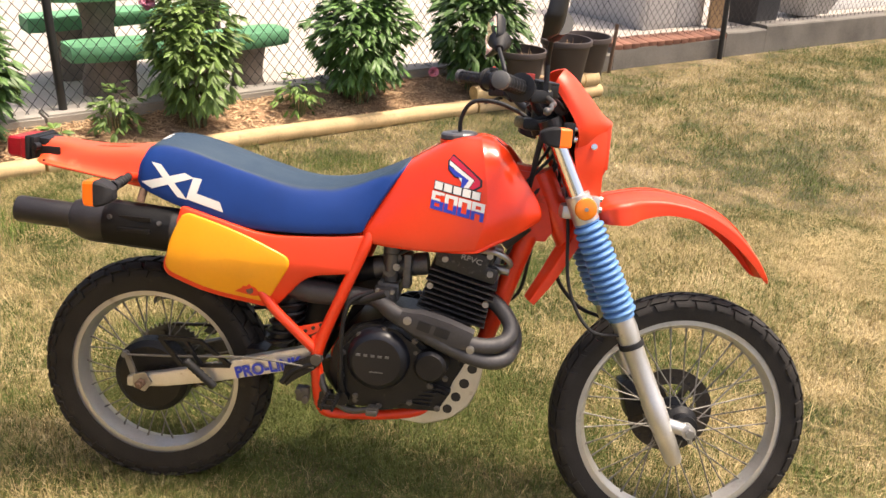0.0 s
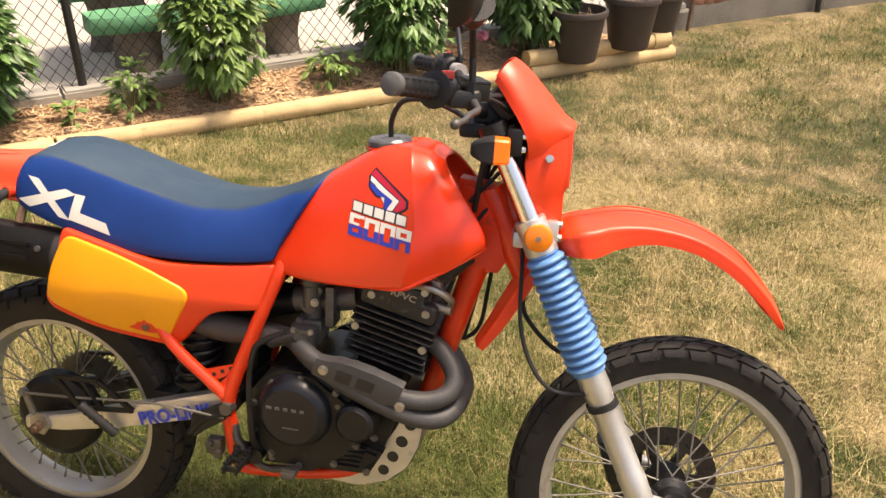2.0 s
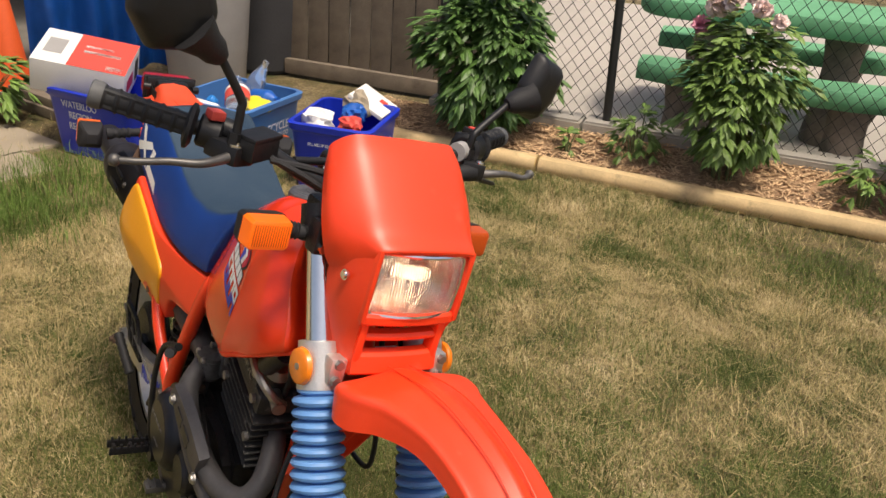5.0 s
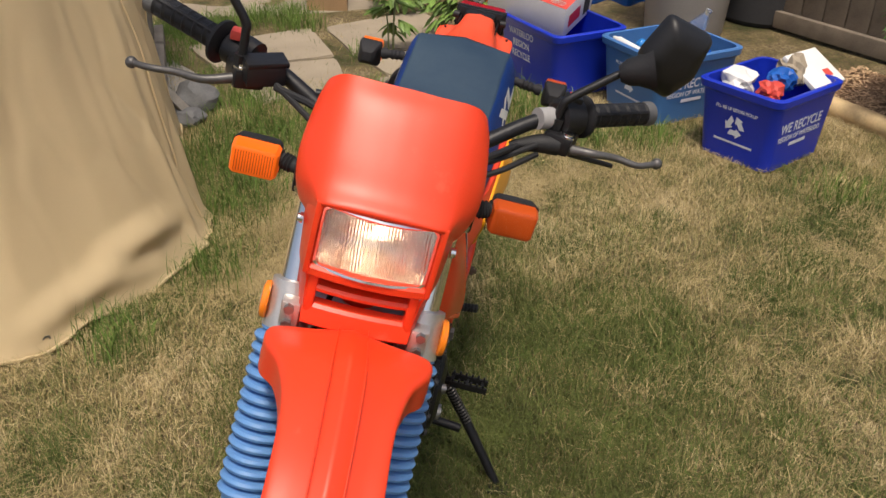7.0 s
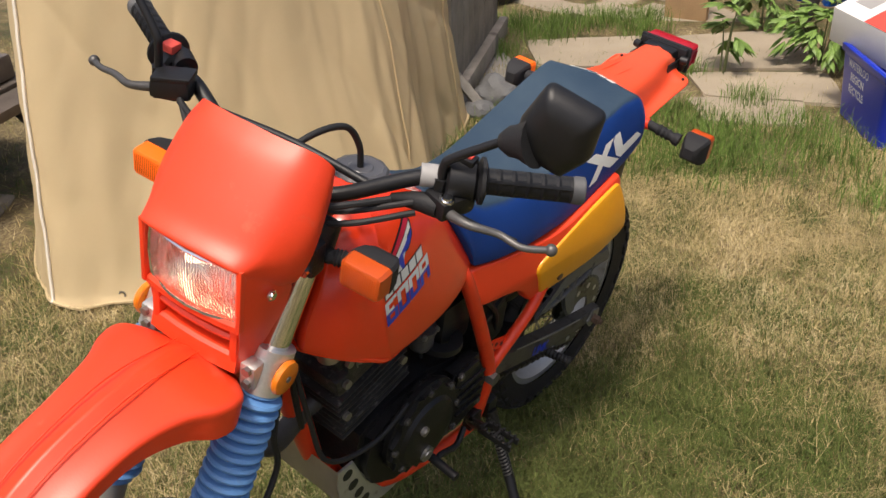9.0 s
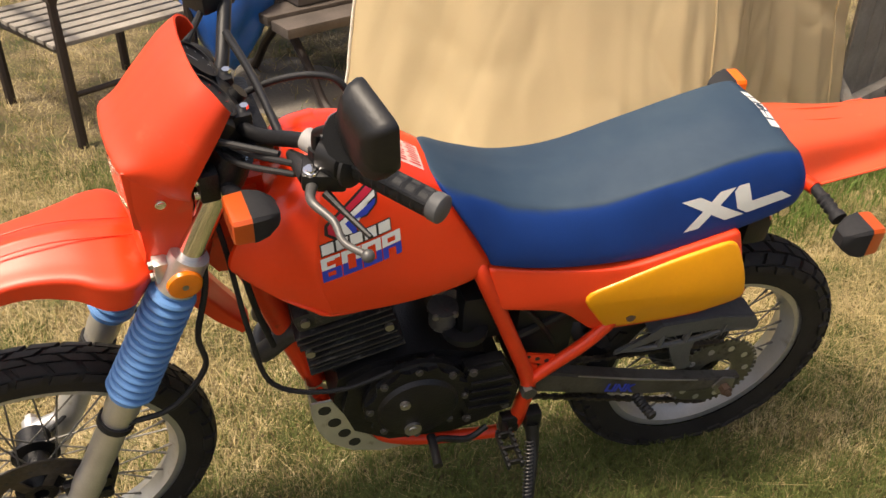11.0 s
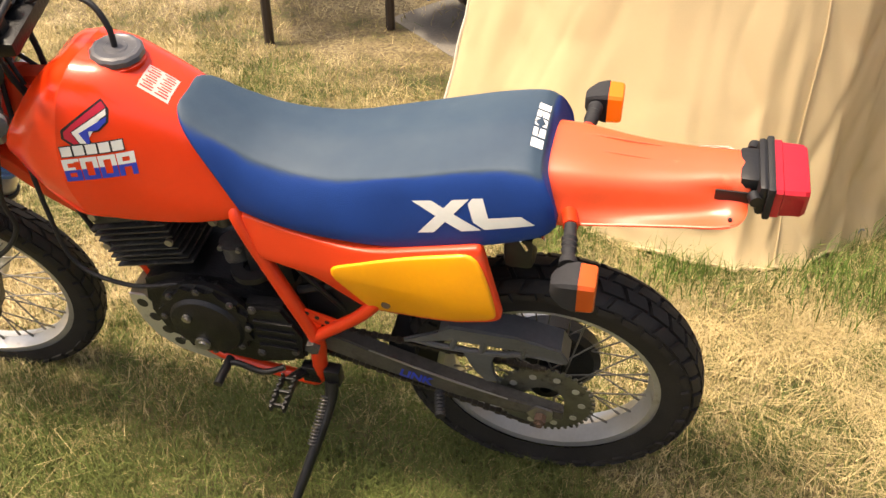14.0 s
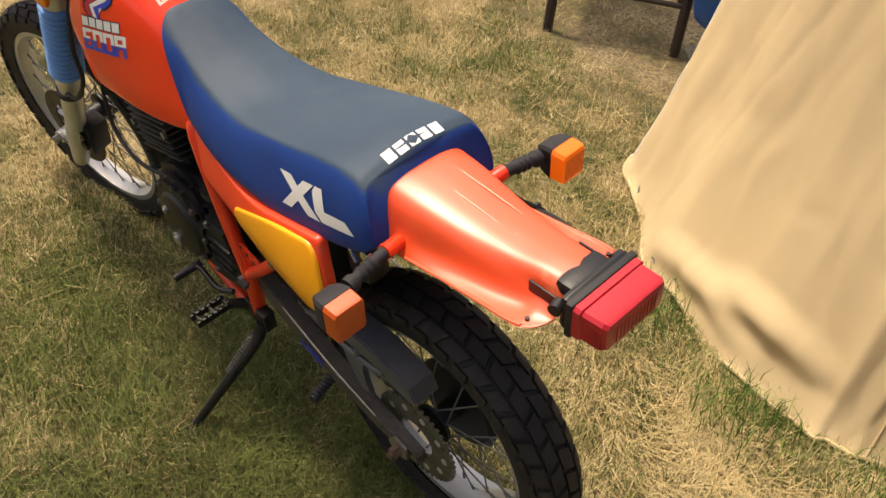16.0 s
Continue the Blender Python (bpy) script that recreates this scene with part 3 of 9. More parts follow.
    me.polygons.foreach_set("loop_start", np.arange(0, len(tri) * 3, 3, dtype=np.int32))
    me.update()
    me.materials.append(material or M_BLADE)
    tagged(new(name, me), label, "grass", kind="stuff")


def near_bike(x, y):
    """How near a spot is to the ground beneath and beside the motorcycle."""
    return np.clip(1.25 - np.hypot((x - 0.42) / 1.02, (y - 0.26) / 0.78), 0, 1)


def on_lawn(x, y):
    """Grass grows in front of the timbers, not on the slabs, and thins out beside the bench."""
    off = (x - F0.x) * N.x + (y - F0.y) * N.y
    d = (x - F0.x) * U.x + (y - F0.y) * U.y
    ok = ((off < -1.03) | ((d > 4.55) & (off < -0.6))) & (x > -3.3)
    slab = (x < -1.75) & (y < 0.1) & (y > -2.4)
    bare = (y < -1.75) & (x < 1.6)
    trodden = np.clip(1.3 - np.hypot((x - 0.75) / 0.75, (y + 2.25) / 0.55), 0, 1)
    return ok * np.where(slab, 0.12, 1.0) * np.where(bare, 0.45, 1.0) * (1 - 0.9 * trodden) * (1 - 0.5 * near_bike(x, y))


blade_field("grass", 430000, (-2.2, 3.0, -2.0, 2.6), 0.022, 0.058, "short half-dry grass with straw-coloured and green blades", on_lawn, 3, 1.5, 0.0008)
blade_field("grass", 640000, (-4.2, 6.4, -4.5, 8.4), 0.025, 0.065, "short half-dry grass with straw-coloured and green blades", on_lawn, 4, 1.3, 0.0017, plain=True)


def straw_spots(x, y):
    """Where the lawn has dried out: matted straw, thickest on the trodden way past the motorcycle."""
    k = np.full(len(x), 0.06)
    for cx, cy, r in ((-1.28, -0.42, 0.50), (-0.72, -0.42, 0.50), (-0.27, -0.42, 0.42), (-1.40, -0.08, 0.32), (-1.25, 0.42, 0.34), (2.45, 2.02, 0.5), (-0.95, 1.55, 0.3), (-0.15, 1.95, 0.35), (1.0, 2.2, 0.4)):
        k = np.maximum(k, np.clip(1.2 - np.hypot(x - cx, y - cy) / r, 0, 1) * 0.45)
    return k * on_lawn(x, y) * (0.7 + 0.5 * np.sin(x * 13 + 2 * np.sin(y * 9)) * np.sin(y * 15 + 1)) * (1 - near_bike(x, y))


blade_field("dry_grass", 420000, (-2.2, 3.0, -2.0, 2.6), 0.035, 0.085, "matted dry straw lying flat in the lawn", straw_spots, 41, 2.6, 0.0009, M_STRAW, True, True)
# longer tufts along the canvas and the slabs


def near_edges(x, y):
    k = np.zeros(len(x))
    for cx, cy, r in ((-0.75, -0.82, 0.22), (-0.3, -0.72, 0.16), (-1.2, -1.05, 0.25), (-1.62, -0.60, 0.38), (-1.75, -0.25, 0.42), (-2.05, -0.62, 0.20), (-2.42, -0.36, 0.14), (-2.12, -1.42, 0.10), (-3.2, -1.35, 0.16), (-2.0, 0.15, 0.3), (-1.5, -0.5, 0.2), (-2.75, -1.75, 0.22), (-2.35, -1.75, 0.12), (-1.3, 1.5, 0.16), (-1.75, 0.75, 0.16), (0.12, -0.86, 0.16), (-2.65, -0.75, 0.10), (-1.7, 0.45, 0.20), (-0.95, -0.80, 0.16), (-1.65, -0.32, 0.34), (-1.95, -0.28, 0.28), (-2.2, -0.02, 0.24), (-1.45, -0.95, 0.34), (-1.05, -0.98, 0.26), (-1.8, -1.12, 0.26), (-2.83, -1.98, 0.24), (-3.0, -1.76, 0.22), (-3.2, -1.58, 0.22), (-3.12, -1.28, 0.18), (-3.35, -1.42, 0.2)):
        k = np.maximum(k, np.clip(1.15 - np.hypot(x - cx, y - cy) / r, 0, 1))
    return k * 0.5


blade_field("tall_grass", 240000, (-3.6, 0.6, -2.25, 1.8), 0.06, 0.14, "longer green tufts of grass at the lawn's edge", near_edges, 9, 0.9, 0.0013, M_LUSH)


def green_spots(x, y):
    """Spots of greener lawn: by the canvas, beside the tyres and scattered; some near the motorcycle also darken its
    shade.
    """
    k = np.zeros(len(x))
    for cx, cy, r in ((-1.34, 1.87, 0.34), (-1.25, 2.35, 0.34), (-0.62, 2.55, 0.5), (0.0, 2.75, 0.4), (0.34, 1.24, 0.42), (-0.1, 0.57, 0.38), (-1.06, 0.57, 0.20), (-1.69, 0.64, 0.34), (-0.05, 0.42, 0.36), (-0.15, 0.63, 0.34), (-0.64, 0.17, 0.20), (-0.78, 0.35, 0.20), (-1.71, -0.22, 0.40), (-1.8, -0.52, 0.40), (-0.09, -0.90, 0.30), (-0.26, -0.84, 0.30), (-0.72, -0.80, 0.24), (1.47, -1.36, 0.30), (1.38, -1.75, 0.30), (1.3, 0.3, 0.42), (0.47, 0.12, 0.45), (0.9, 0.5, 0.45), (0.75, 0.95, 0.40), (1.5, 0.85, 0.35), (1.95, 0.3, 0.25), (0.3, 0.75, 0.45), (-0.78, 0.60, 0.26), (0.55, -0.05, 0.36), (0.95, 1.55, 0.4), (0.1, 1.65, 0.35), (-0.55, 1.3, 0.3), (1.7, -0.75, 0.24), (0.6, -0.85, 0.20), (2.0, 1.5, 0.4), (-0.15, 0.70, 0.34)):
        k = np.maximum(k, np.clip(1.1 - np.hypot((x - cx), (y - cy) * 1.2) / r, 0, 1))
    return k * 0.75


blade_field("green_grass", 420000, (-2.2, 2.4, -2.0, 3.0), 0.025, 0.062, "greener grass growing in soft patches", green_spots, 21, 1.3, 0.0009, M_GREENBLADE)


def far_spots(x, y):
    k = np.zeros(len(x))
    for cx, cy, r in ((1.96, 4.73, 0.55), (2.51, 5.06, 0.55), (2.01, 3.87, 0.35), (3.2, 5.9, 0.7), (3.88, 6.97, 0.9), (1.75, 5.3, 0.4), (4.6, 7.4, 0.7), (3.0, 4.2, 0.4), (2.6, 3.1, 0.3), (1.2, 3.4, 0.4), (3.9, 5.0, 0.5)):
        k = np.maximum(k, np.clip(1.1 - np.hypot((x - cx), (y - cy) * 1.2) / r, 0, 1))
    return k * 0.40


blade_field("green_grass", 220000, (0.8, 5.2, 2.8, 7.8), 0.03, 0.065, "greener grass towards the low wall", far_spots, 23, 1.3, 0.0017, M_GREENBLADE, plain=True)


def dark_clumps(x, y):
    """Small dense tufts that have stayed dark green."""
    r = np.random.default_rng(77)
    k = np.zeros(len(x))
    for cx, cy, w in zip(r.uniform(-1.6, 1.6, 46), r.uniform(0.15, 2.2, 46), r.uniform(0.05, 0.15, 46)):
        k = np.maximum(k, np.clip(1.15 - np.hypot(x - cx, (y - cy) * 1.3) / w, 0, 1))
    for cx, cy, w in zip(r.uniform(-1.2, 1.8, 14), r.uniform(-1.6, -0.1, 14), r.uniform(0.05, 0.11, 14)):
        k = np.maximum(k, np.clip(1.15 - np.hypot(x - cx, (y - cy) * 1.3) / w, 0, 1))
    # the shady strip along the canvas, and a few broader tufts
    for cx, cy, w in ((-0.92, -1.00, 0.26), (-1.40, -0.98, 0.26), (-0.45, -0.80, 0.18), (-0.05, -0.86, 0.20), (0.15, -0.78, 0.16), (-0.19, 0.69, 0.20), (0.0, 0.83, 0.16), (-0.70, 0.23, 0.16), (-0.67, 0.44, 0.14), (-1.09, 1.52, 0.2), (-1.07, -0.09, 0.10), (0.0, 0.30, 0.20), (-0.15, 0.45, 0.18)):
        k = np.maximum(k, 0.7 * np.clip(1.15 - np.hypot(x - cx, (y - cy) * 1.2) / w, 0, 1))
    return k * on_lawn(x, y)


blade_field("green_grass", 520000, (-1.8, 2.0, -1.8, 2.4), 0.035, 0.070, "small dense tufts of dark green grass", dark_clumps, 51, 1.1, 0.0011, M_CLUMP, True)


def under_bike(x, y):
    """The strip beneath and beside the motorcycle: thicker green grass, coloured dark to deepen the bike's shade."""
    return near_bike(x, y) * (0.50 + 0.36 * np.sin(x * 9 + 2 * np.sin(y * 7)) * np.sin(y * 11 + 1))


blade_field("green_grass", 360000, (-0.9, 1.8, -0.75, 1.3), 0.03, 0.066, "thicker green grass beside the motorcycle, dark to deepen its shade", under_bike, 31, 1.2, 0.0010, M_SHADEBLADE)


# ---- timber edging ----
def timber(name, a, b, r, label):
    root = thing(name, Matrix.Identity(4), label, "timber", "landscape timbers")
    bm = bmesh.new()
    a, b = Vector(a), Vector(b)
    d = (b - a).normalized()
    s = Vector((-d.y, d.x, 0))
    rows = []
    for i in range(25):
        q = a.lerp(b, i / 24)
        row = []
        for j in range(14):
            t = math.tau * j / 14
            k = r * (1 + 0.05 * noise.noise(Vector((i * 0.5, math.cos(t) * 1.5, math.sin(t) * 1.5 + a.x))))
            row.append(q + s * (k * math.cos(t)) + Vector((0, 0, max(-0.9 * r, min(0.9 * r, k * math.sin(t) * 1.05)))))
        rows.append(row)
    rings(bm, rows, caps=False)
    part("log", bm, M_LOG, root)
    for q, sgn in ((a, -1), (b, 1)):
        bm = bmesh.new()
        cyl(bm, q - d * sgn * 0.004, q + d * sgn * 0.003, r * 0.97, r * 0.93, 18)
        part("sawn_end", bm, M_LOGEND, root, angle=30)
    return root


def edge_pt(t, z, off=0.0):
    """Along the front edge of the bed; t in metres from the bins."""
    a, d = Vector((-1.90, 1.88, 0)), Vector((0.760, 0.650, 0))
    return a + d * t + Vector((-0.65, 0.76, 0)) * (0.055 + off) + Vector((0, 0, z))


L1 = "peeled landscape timber edging the flower bed"
timber("landscape_timber", edge_pt(-0.75, 0.008), edge_pt(0.50, 0.008), 0.050, L1)
timber("landscape_timber", edge_pt(0.52, 0.008), edge_pt(3.30, 0.010), 0.050, L1)
timber("landscape_timber", edge_pt(3.32, 0.006), edge_pt(4.46, 0.006), 0.050, "short peeled timber under the flower pots")
timber("landscape_timber", edge_pt(3.30, 0.100, 0.012), edge_pt(4.28, 0.100, 0.012), 0.052, "short peeled timber stacked on the edging")
timber("landscape_timber", edge_pt(4.285, 0.098, 0.012), edge_pt(4.42, 0.098, 0.012), 0.058, "sawn-off end of a peeled timber on the edging")


# ---- wire fence ----
def chain_fence():
    root = thing("wire_fence", Matrix.Identity(4), "black vinyl chain-link fence on black posts", "fence", kind="structure")
    runs = [(along(-0.95), along(3.3)), (along(3.3), Vector((1.46, 5.74, 0))), (Vector((1.46, 5.74, 0.09)), Vector((6.0, 9.49, 0.11)))]
    bm = bmesh.new()
    h, pitch = 1.25, 0.070

    def wire(p, q):
        d = (q - p).normalized()
        s = d.orthogonal().normalized() * 0.0021
        u = d.cross(s)
        ring = [s, -0.5 * s + 0.87 * u, -0.5 * s - 0.87 * u]
        va, vb = [bm.verts.new(p + k) for k in ring], [bm.verts.new(q + k) for k in ring]
        for i in range(3):
            bm.faces.new((va[i], va[(i + 1) % 3], vb[(i + 1) % 3], vb[i]))

    for a, b in runs:
        d = (b - a)
        ln = Vector((d.x, d.y, 0)).length
        e = d / ln
        z0 = 0.10 + a.z
        k = -h
        while k < ln:
            for sgn in (1, -1):
                x0, x1 = (k, k + h * 0.82) if sgn > 0 else (k + h * 0.82, k)
                zz0, zz1 = z0, z0 + h
                lo, hi = max(0, min(x0, x1)), min(ln, max(x0, x1))
                if hi - lo > 0.01:
                    f = lambda s: zz0 + (s - x0) / (x1 - x0) * (zz1 - zz0)
                    off = FN * (0.0035 * sgn)
                    pa, pb = a + e * lo + off, a + e * hi + off
                    pa.z, pb.z = f(lo), f(hi)
                    wire(pa, pb)
            k += pitch
    part("wire_mesh", bm, M_FENCE, root)
    posts = [along(-0.95), along(0.02), along(2.75), Vector((2.62, 6.50, -0.02)), Vector((4.9, 8.50, 0.1))]
    for p in posts:
        bm = bmesh.new()
        lean = Vector((-0.045, -0.02, 0))
        cyl(bm, p + Vector((0, 0, -0.05)), p + lean + Vector((0, 0, 1.45)), 0.024, n=14)
        bmesh.ops.create_uvsphere(bm, u_segments=14, v_segments=6, radius=0.028, matrix=Matrix.Translation(p + lean + Vector((0, 0, 1.45))))
        part("post", bm, M_FENCE, root)
    for a, b in runs:
        bm = bmesh.new()
        cyl(bm, a + Vector((0, 0, 1.36)), b + Vector((0, 0, 1.36)), 0.018, n=10)
        part("top_rail", bm, M_FENCE, root)
    bm = bmesh.new()
    cyl(bm, along(2.72, 0, 0.75), along(3.05, -0.25, 0.05), 0.012, n=8)
    part("brace", bm, M_STEEL, root)


chain_fence()
bm = bmesh.new()
cyl(bm, (1.575, 5.62, -0.05), (1.60, 5.64, 0.36), 0.015, n=8)
solid("garden_stake", bm, M_RUST, "rusty thin steel stake at the wall's end", "stake")


# ---- planting ----
def leaf_cloud(bm, r, centre, rad, height, count, size, droop=0.5):
    """Pointed leaflets in drooping sprays on the outside of a domed clump, with bare stems below."""
    for _ in range(count):
        a = r.uniform(0, math.tau)
        t = r.random() ** 0.38
        z = 0.16 + 0.84 * r.random() ** 0.75
        env = max(0.40, max(0.0, 1 - ((z - 0.56) / 0.47) ** 2) ** 0.5)
        env *= 0.84 + 0.70 * noise.noise(Vector((math.cos(a) * 1.9, math.sin(a) * 1.9, z * 3.0 + rad * 9)))
        p = Vector(centre) + Vector((math.cos(a) * rad * t * env, math.sin(a) * rad * t * env, z * height * (0.92 + 0.14 * r.random() + 0.30 * noise.noise(Vector((math.cos(a) * t * 2.6, math.sin(a) * t * 2.6, rad * 20))))))
        out = Vector((math.cos(a), math.sin(a), (z - 0.62) * 1.5 - droop * t * 0.5)).normalized()
        for k in range(r.randint(3, 5)):
            turn = r.uniform(-1.0, 1.0)
            d = (Matrix.Rotation(turn, 3, "Z") @ out + Vector((0, 0, r.uniform(-0.45, 0.2)))).normalized()
            s = d.cross(Vector((0, 0, 1)))
            s = (s.normalized() + Vector((0, 0, r.uniform(-0.5, 0.5)))).normalized() if s.length > 0.05 else Vector((math.sin(a), -math.cos(a), 0))
            l = size * r.uniform(0.75, 1.3)
            w = l * 0.19
            n_ = s.cross(d)
            dip = Vector((0, 0, -0.10 * l))
            q = [p, p + d * l * 0.30 + s * w * 0.85 - n_ * w * 0.35, p + d * l * 0.60 + s * w - n_ * w * 0.3 + dip * 0.6, p + d * l + dip * 2.4, p + d * l * 0.60 - s * w - n_ * w * 0.3 + dip * 0.6, p + d * l * 0.30 - s * w * 0.85 - n_ * w * 0.35]
            mid1, mid2 = bm.verts.new(p + d * l * 0.3), bm.verts.new(p + d * l * 0.62 + dip * 0.6)
            v = [bm.verts.new(x) for x in q]
            bm.faces.new((v[0], v[1], mid1))
            bm.faces.new((v[1], v[2], mid2, mid1))
            bm.faces.new((v[2], v[3], mid2))
            bm.faces.new((v[3], v[4], mid2))
            bm.faces.new((v[4], v[5], mid1, mid2))
            bm.faces.new((v[5], v[0], mid1))


def shrub(name, x, y, rad, height, count, size, seed, label, material, flowers=(), category="plant", stems=14, z=0.03):
    r = random.Random(seed)
    root = thing(name, Matrix.Translation((x, y, z)), label, category, "plants in the flower bed")
    for i in range(stems):
        a, q = math.tau * i / stems + r.random(), r.uniform(0.3, 0.85)
        bm = bmesh.new()
        top = Vector((math.cos(a) * rad * q, math.sin(a) * rad * q, height * r.uniform(0.6, 0.95)))
        tube(bm, [(math.cos(a) * rad * 0.15, math.sin(a) * rad * 0.15, -0.03), top * 0.5 + Vector((0, 0, 0.05 * height)), top], [0.005, 0.004, 0.002], 6, smooth=4)
        part("stem", bm, M_STEM, root)
    bm = bmesh.new()
    leaf_cloud(bm, r, (0, 0, 0), rad, height, count, size)
    tagged(part("foliage", bm, material, root, smooth=False), kind="stuff")
    for fx, fy, fz, fr, fm in flowers:
        bm = bmesh.new()
        for k in range(26):
            d = Vector((r.gauss(0, 1), r.gauss(0, 1), r.gauss(0.5, 0.8))).normalized()
            s = d.orthogonal().normalized()
            u = d.cross(s)
            c = Vector((fx, fy, fz)) + d * fr * 0.45
            ring = [bm.verts.new(c + (s * math.cos(t) + u * math.sin(t)) * fr * 0.55 + d * fr * 0.3 * math.cos(2 * t + k)) for t in (math.tau * j / 7 for j in range(7))]
            mid = bm.verts.new(c - d * fr * 0.25)
            for j in range(7):
                bm.faces.new((ring[j], ring[(j + 1) % 7], mid))
        part("flower", bm, fm, root)
    return root


PEONY = "bushy dark green peony without flowers"
shrub("peony", -1.98, 2.16, 0.38, 0.76, 1000, 0.085, 11, PEONY, M_LEAF, z=0.05)
shrub("peony", -0.98, 2.98, 0.31, 0.70, 560, 0.075, 12, "light green peony with drooping pink and pale blooms", M_LEAF2,
      [(-0.12, -0.12, 0.80, 0.070, M_PALEPINK), (-0.02, -0.12, 0.84, 0.064, M_PALEPINK), (-0.19, -0.14, 0.70, 0.056, M_PINK), (0.10, -0.06, 0.82, 0.060, M_PALEPINK), (-0.06, 0.04, 0.86, 0.062, M_PALEPINK), (-0.20, -0.06, 0.78, 0.062, M_PALEPINK), (0.18, -0.02, 0.78, 0.050, M_PALEPINK)], z=0.09)
shrub("peony", -0.17, 3.78, 0.36, 0.70, 760, 0.082, 13, PEONY, M_LEAF, z=0.09)
shrub("peony", 0.54, 4.35, 0.38, 0.78, 760, 0.085, 14, "bushy peony with a few fallen pink blooms", M_LEAF, [(-0.26, -0.25, 0.13, 0.045, M_PINK), (0.2, -0.05, 0.80, 0.04, M_PINK)], z=0.09)
shrub("small_shrub", -1.37, 2.74, 0.16, 0.28, 60, 0.055, 15, "sparse low yellowish plant in the mulch", M_LEAF2, stems=9)
shrub("small_shrub", -0.48, 3.42, 0.15, 0.26, 50, 0.055, 16, "sparse low yellowish plant in the mulch", M_LEAF2, stems=9)
shrub("weed", -1.57, 2.44, 0.05, 0.14, 9, 0.07, 17, "single broad-leaved weed in the mulch", M_LEAF2, stems=3)
shrub("weed", -3.12, -0.26, 0.24, 0.30, 90, 0.08, 18, "leafy weeds growing between the paving slabs", M_LEAF2, stems=10, z=0)
shrub("weed", -2.72, -0.62, 0.10, 0.36, 16, 0.10, 19, "tall single weed with heart-shaped leaves", M_LEAF2, stems=3, z=0)
shrub("weed", -3.62, -0.75, 0.16, 0.30, 40, 0.09, 20, "leafy weeds by the stored boards", M_LEAF2, stems=6, z=0)


# ---- flower pots ----
def pot(x, y, z, r, h, label):
    root = thing("flower_pot", Matrix.Translation((x, y, z)), label, "pot", "flower pots")
    bm = bmesh.new()
    prof = [(0.001, 0.0), (r * 0.68, 0.0), (r * 0.70, 0.01), (r * 0.92, h * 0.86), (r * 0.94, h * 0.87), (r * 1.0, h * 0.885), (r * 1.01, h * 0.97), (r * 0.985, h), (r * 0.92, h), (r * 0.90, h * 0.95), (r * 0.86, h * 0.8), (r * 0.001, h * 0.8)]
    revolve(bm, prof, (0, 0, 0), "z", 40, wrap=False)
    part("pot_body", bm, M_POT, root, angle=35)
    bm = bmesh.new()
    revolve(bm, [(0.001, h * 0.83), (r * 0.5, h * 0.835), (r * 0.865, h * 0.815)], (0, 0, 0), "z", 24, wrap=False)
    jitter(bm, 0.008, 20)
    part("potting_soil", bm, M_SOIL, root)
    rr = random.Random(int(x * 100))
    for _ in range(7):
        bm = bmesh.new()
        a, q = rr.uniform(0, math.tau), rr.uniform(0, r * 0.6)
        p = Vector((q * math.cos(a), q * math.sin(a), h * 0.82))
        tube(bm, [p, p + Vector((rr.uniform(-0.02, 0.02), rr.uniform(-0.02, 0.02), rr.uniform(0.03, 0.07)))], [0.003, 0.001], 5)
        part("dry_stalk", bm, M_CHIP, root)


P = "dark brown plastic pot of bare soil with dry stalks"
pot(0.86, 4.24, 0.07, 0.180, 0.32, P)
pot(1.17, 4.52, 0.10, 0.185, 0.33, P)
pot(1.33, 4.86, 0.07, 0.180, 0.33, P)


# ---- picnic table beyond the fence ----
def rounded(lx, ly, r, n=6):
    out = []
    for cx, cy, st in ((1, 1, 0), (-1, 1, 1), (-1, -1, 2), (1, -1, 3)):
        out += [(cx * (lx / 2 - r) + r * math.cos(math.pi / 2 * (st + k / n)), cy * (ly / 2 - r) + r * math.sin(math.pi / 2 * (st + k / n))) for k in range(n + 1)]
    return out


def picnic_table():
    c = along(0.82, 0.66, 0.05)
    root = thing("picnic_table", Matrix.Translation(c) @ Matrix.Rotation(math.atan2(FU.y, FU.x), 4, "Z"), "concrete picnic table with green painted top and two benches", "table")
    bm = bmesh.new()
    rings(bm, [[Vector((x * k, y * k, z)) for x, y in rounded(1.56, 0.66, 0.20)] for k, z in ((0.90, 0.635), (0.98, 0.645), (1.0, 0.67), (1.0, 0.715), (0.98, 0.738), (0.90, 0.745), (0.4, 0.747))])
    part("tabletop", jitter(bm, 0.006, 6), M_GREENTOP, root)
    for sx in (-0.36, 0.36):
        bm = bmesh.new()
        tube(bm, [(sx, 0, -0.02), (sx, 0, 0.2), (sx, 0, 0.45), (sx, 0, 0.66)], [0.14, 0.115, 0.10, 0.13], 14, smooth=4)
        part("leg", jitter(bm, 0.02, 9), M_STONELEG, root)
    for s in (-1, 1):
        bm = bmesh.new()
        rows = []
        for i in range(15):
            u = i / 14 * 2 - 1
            x, y = u * 0.70, s * (0.52 - 0.06 * u * u)
            w = 0.14 * (1 - max(0, abs(u) - 0.8) ** 2 * 7)
            rows.append([Vector((x, y + q * w, z)) for q, z in ((-0.9, 0.345), (0.9, 0.345), (1, 0.37), (1, 0.42), (0.9, 0.438), (-0.9, 0.438), (-1, 0.42), (-1, 0.37))])
        rings(bm, rows)
        bench = part("bench", jitter(bm, 0.006, 6), M_GREENTOP, root, "curved green bench")
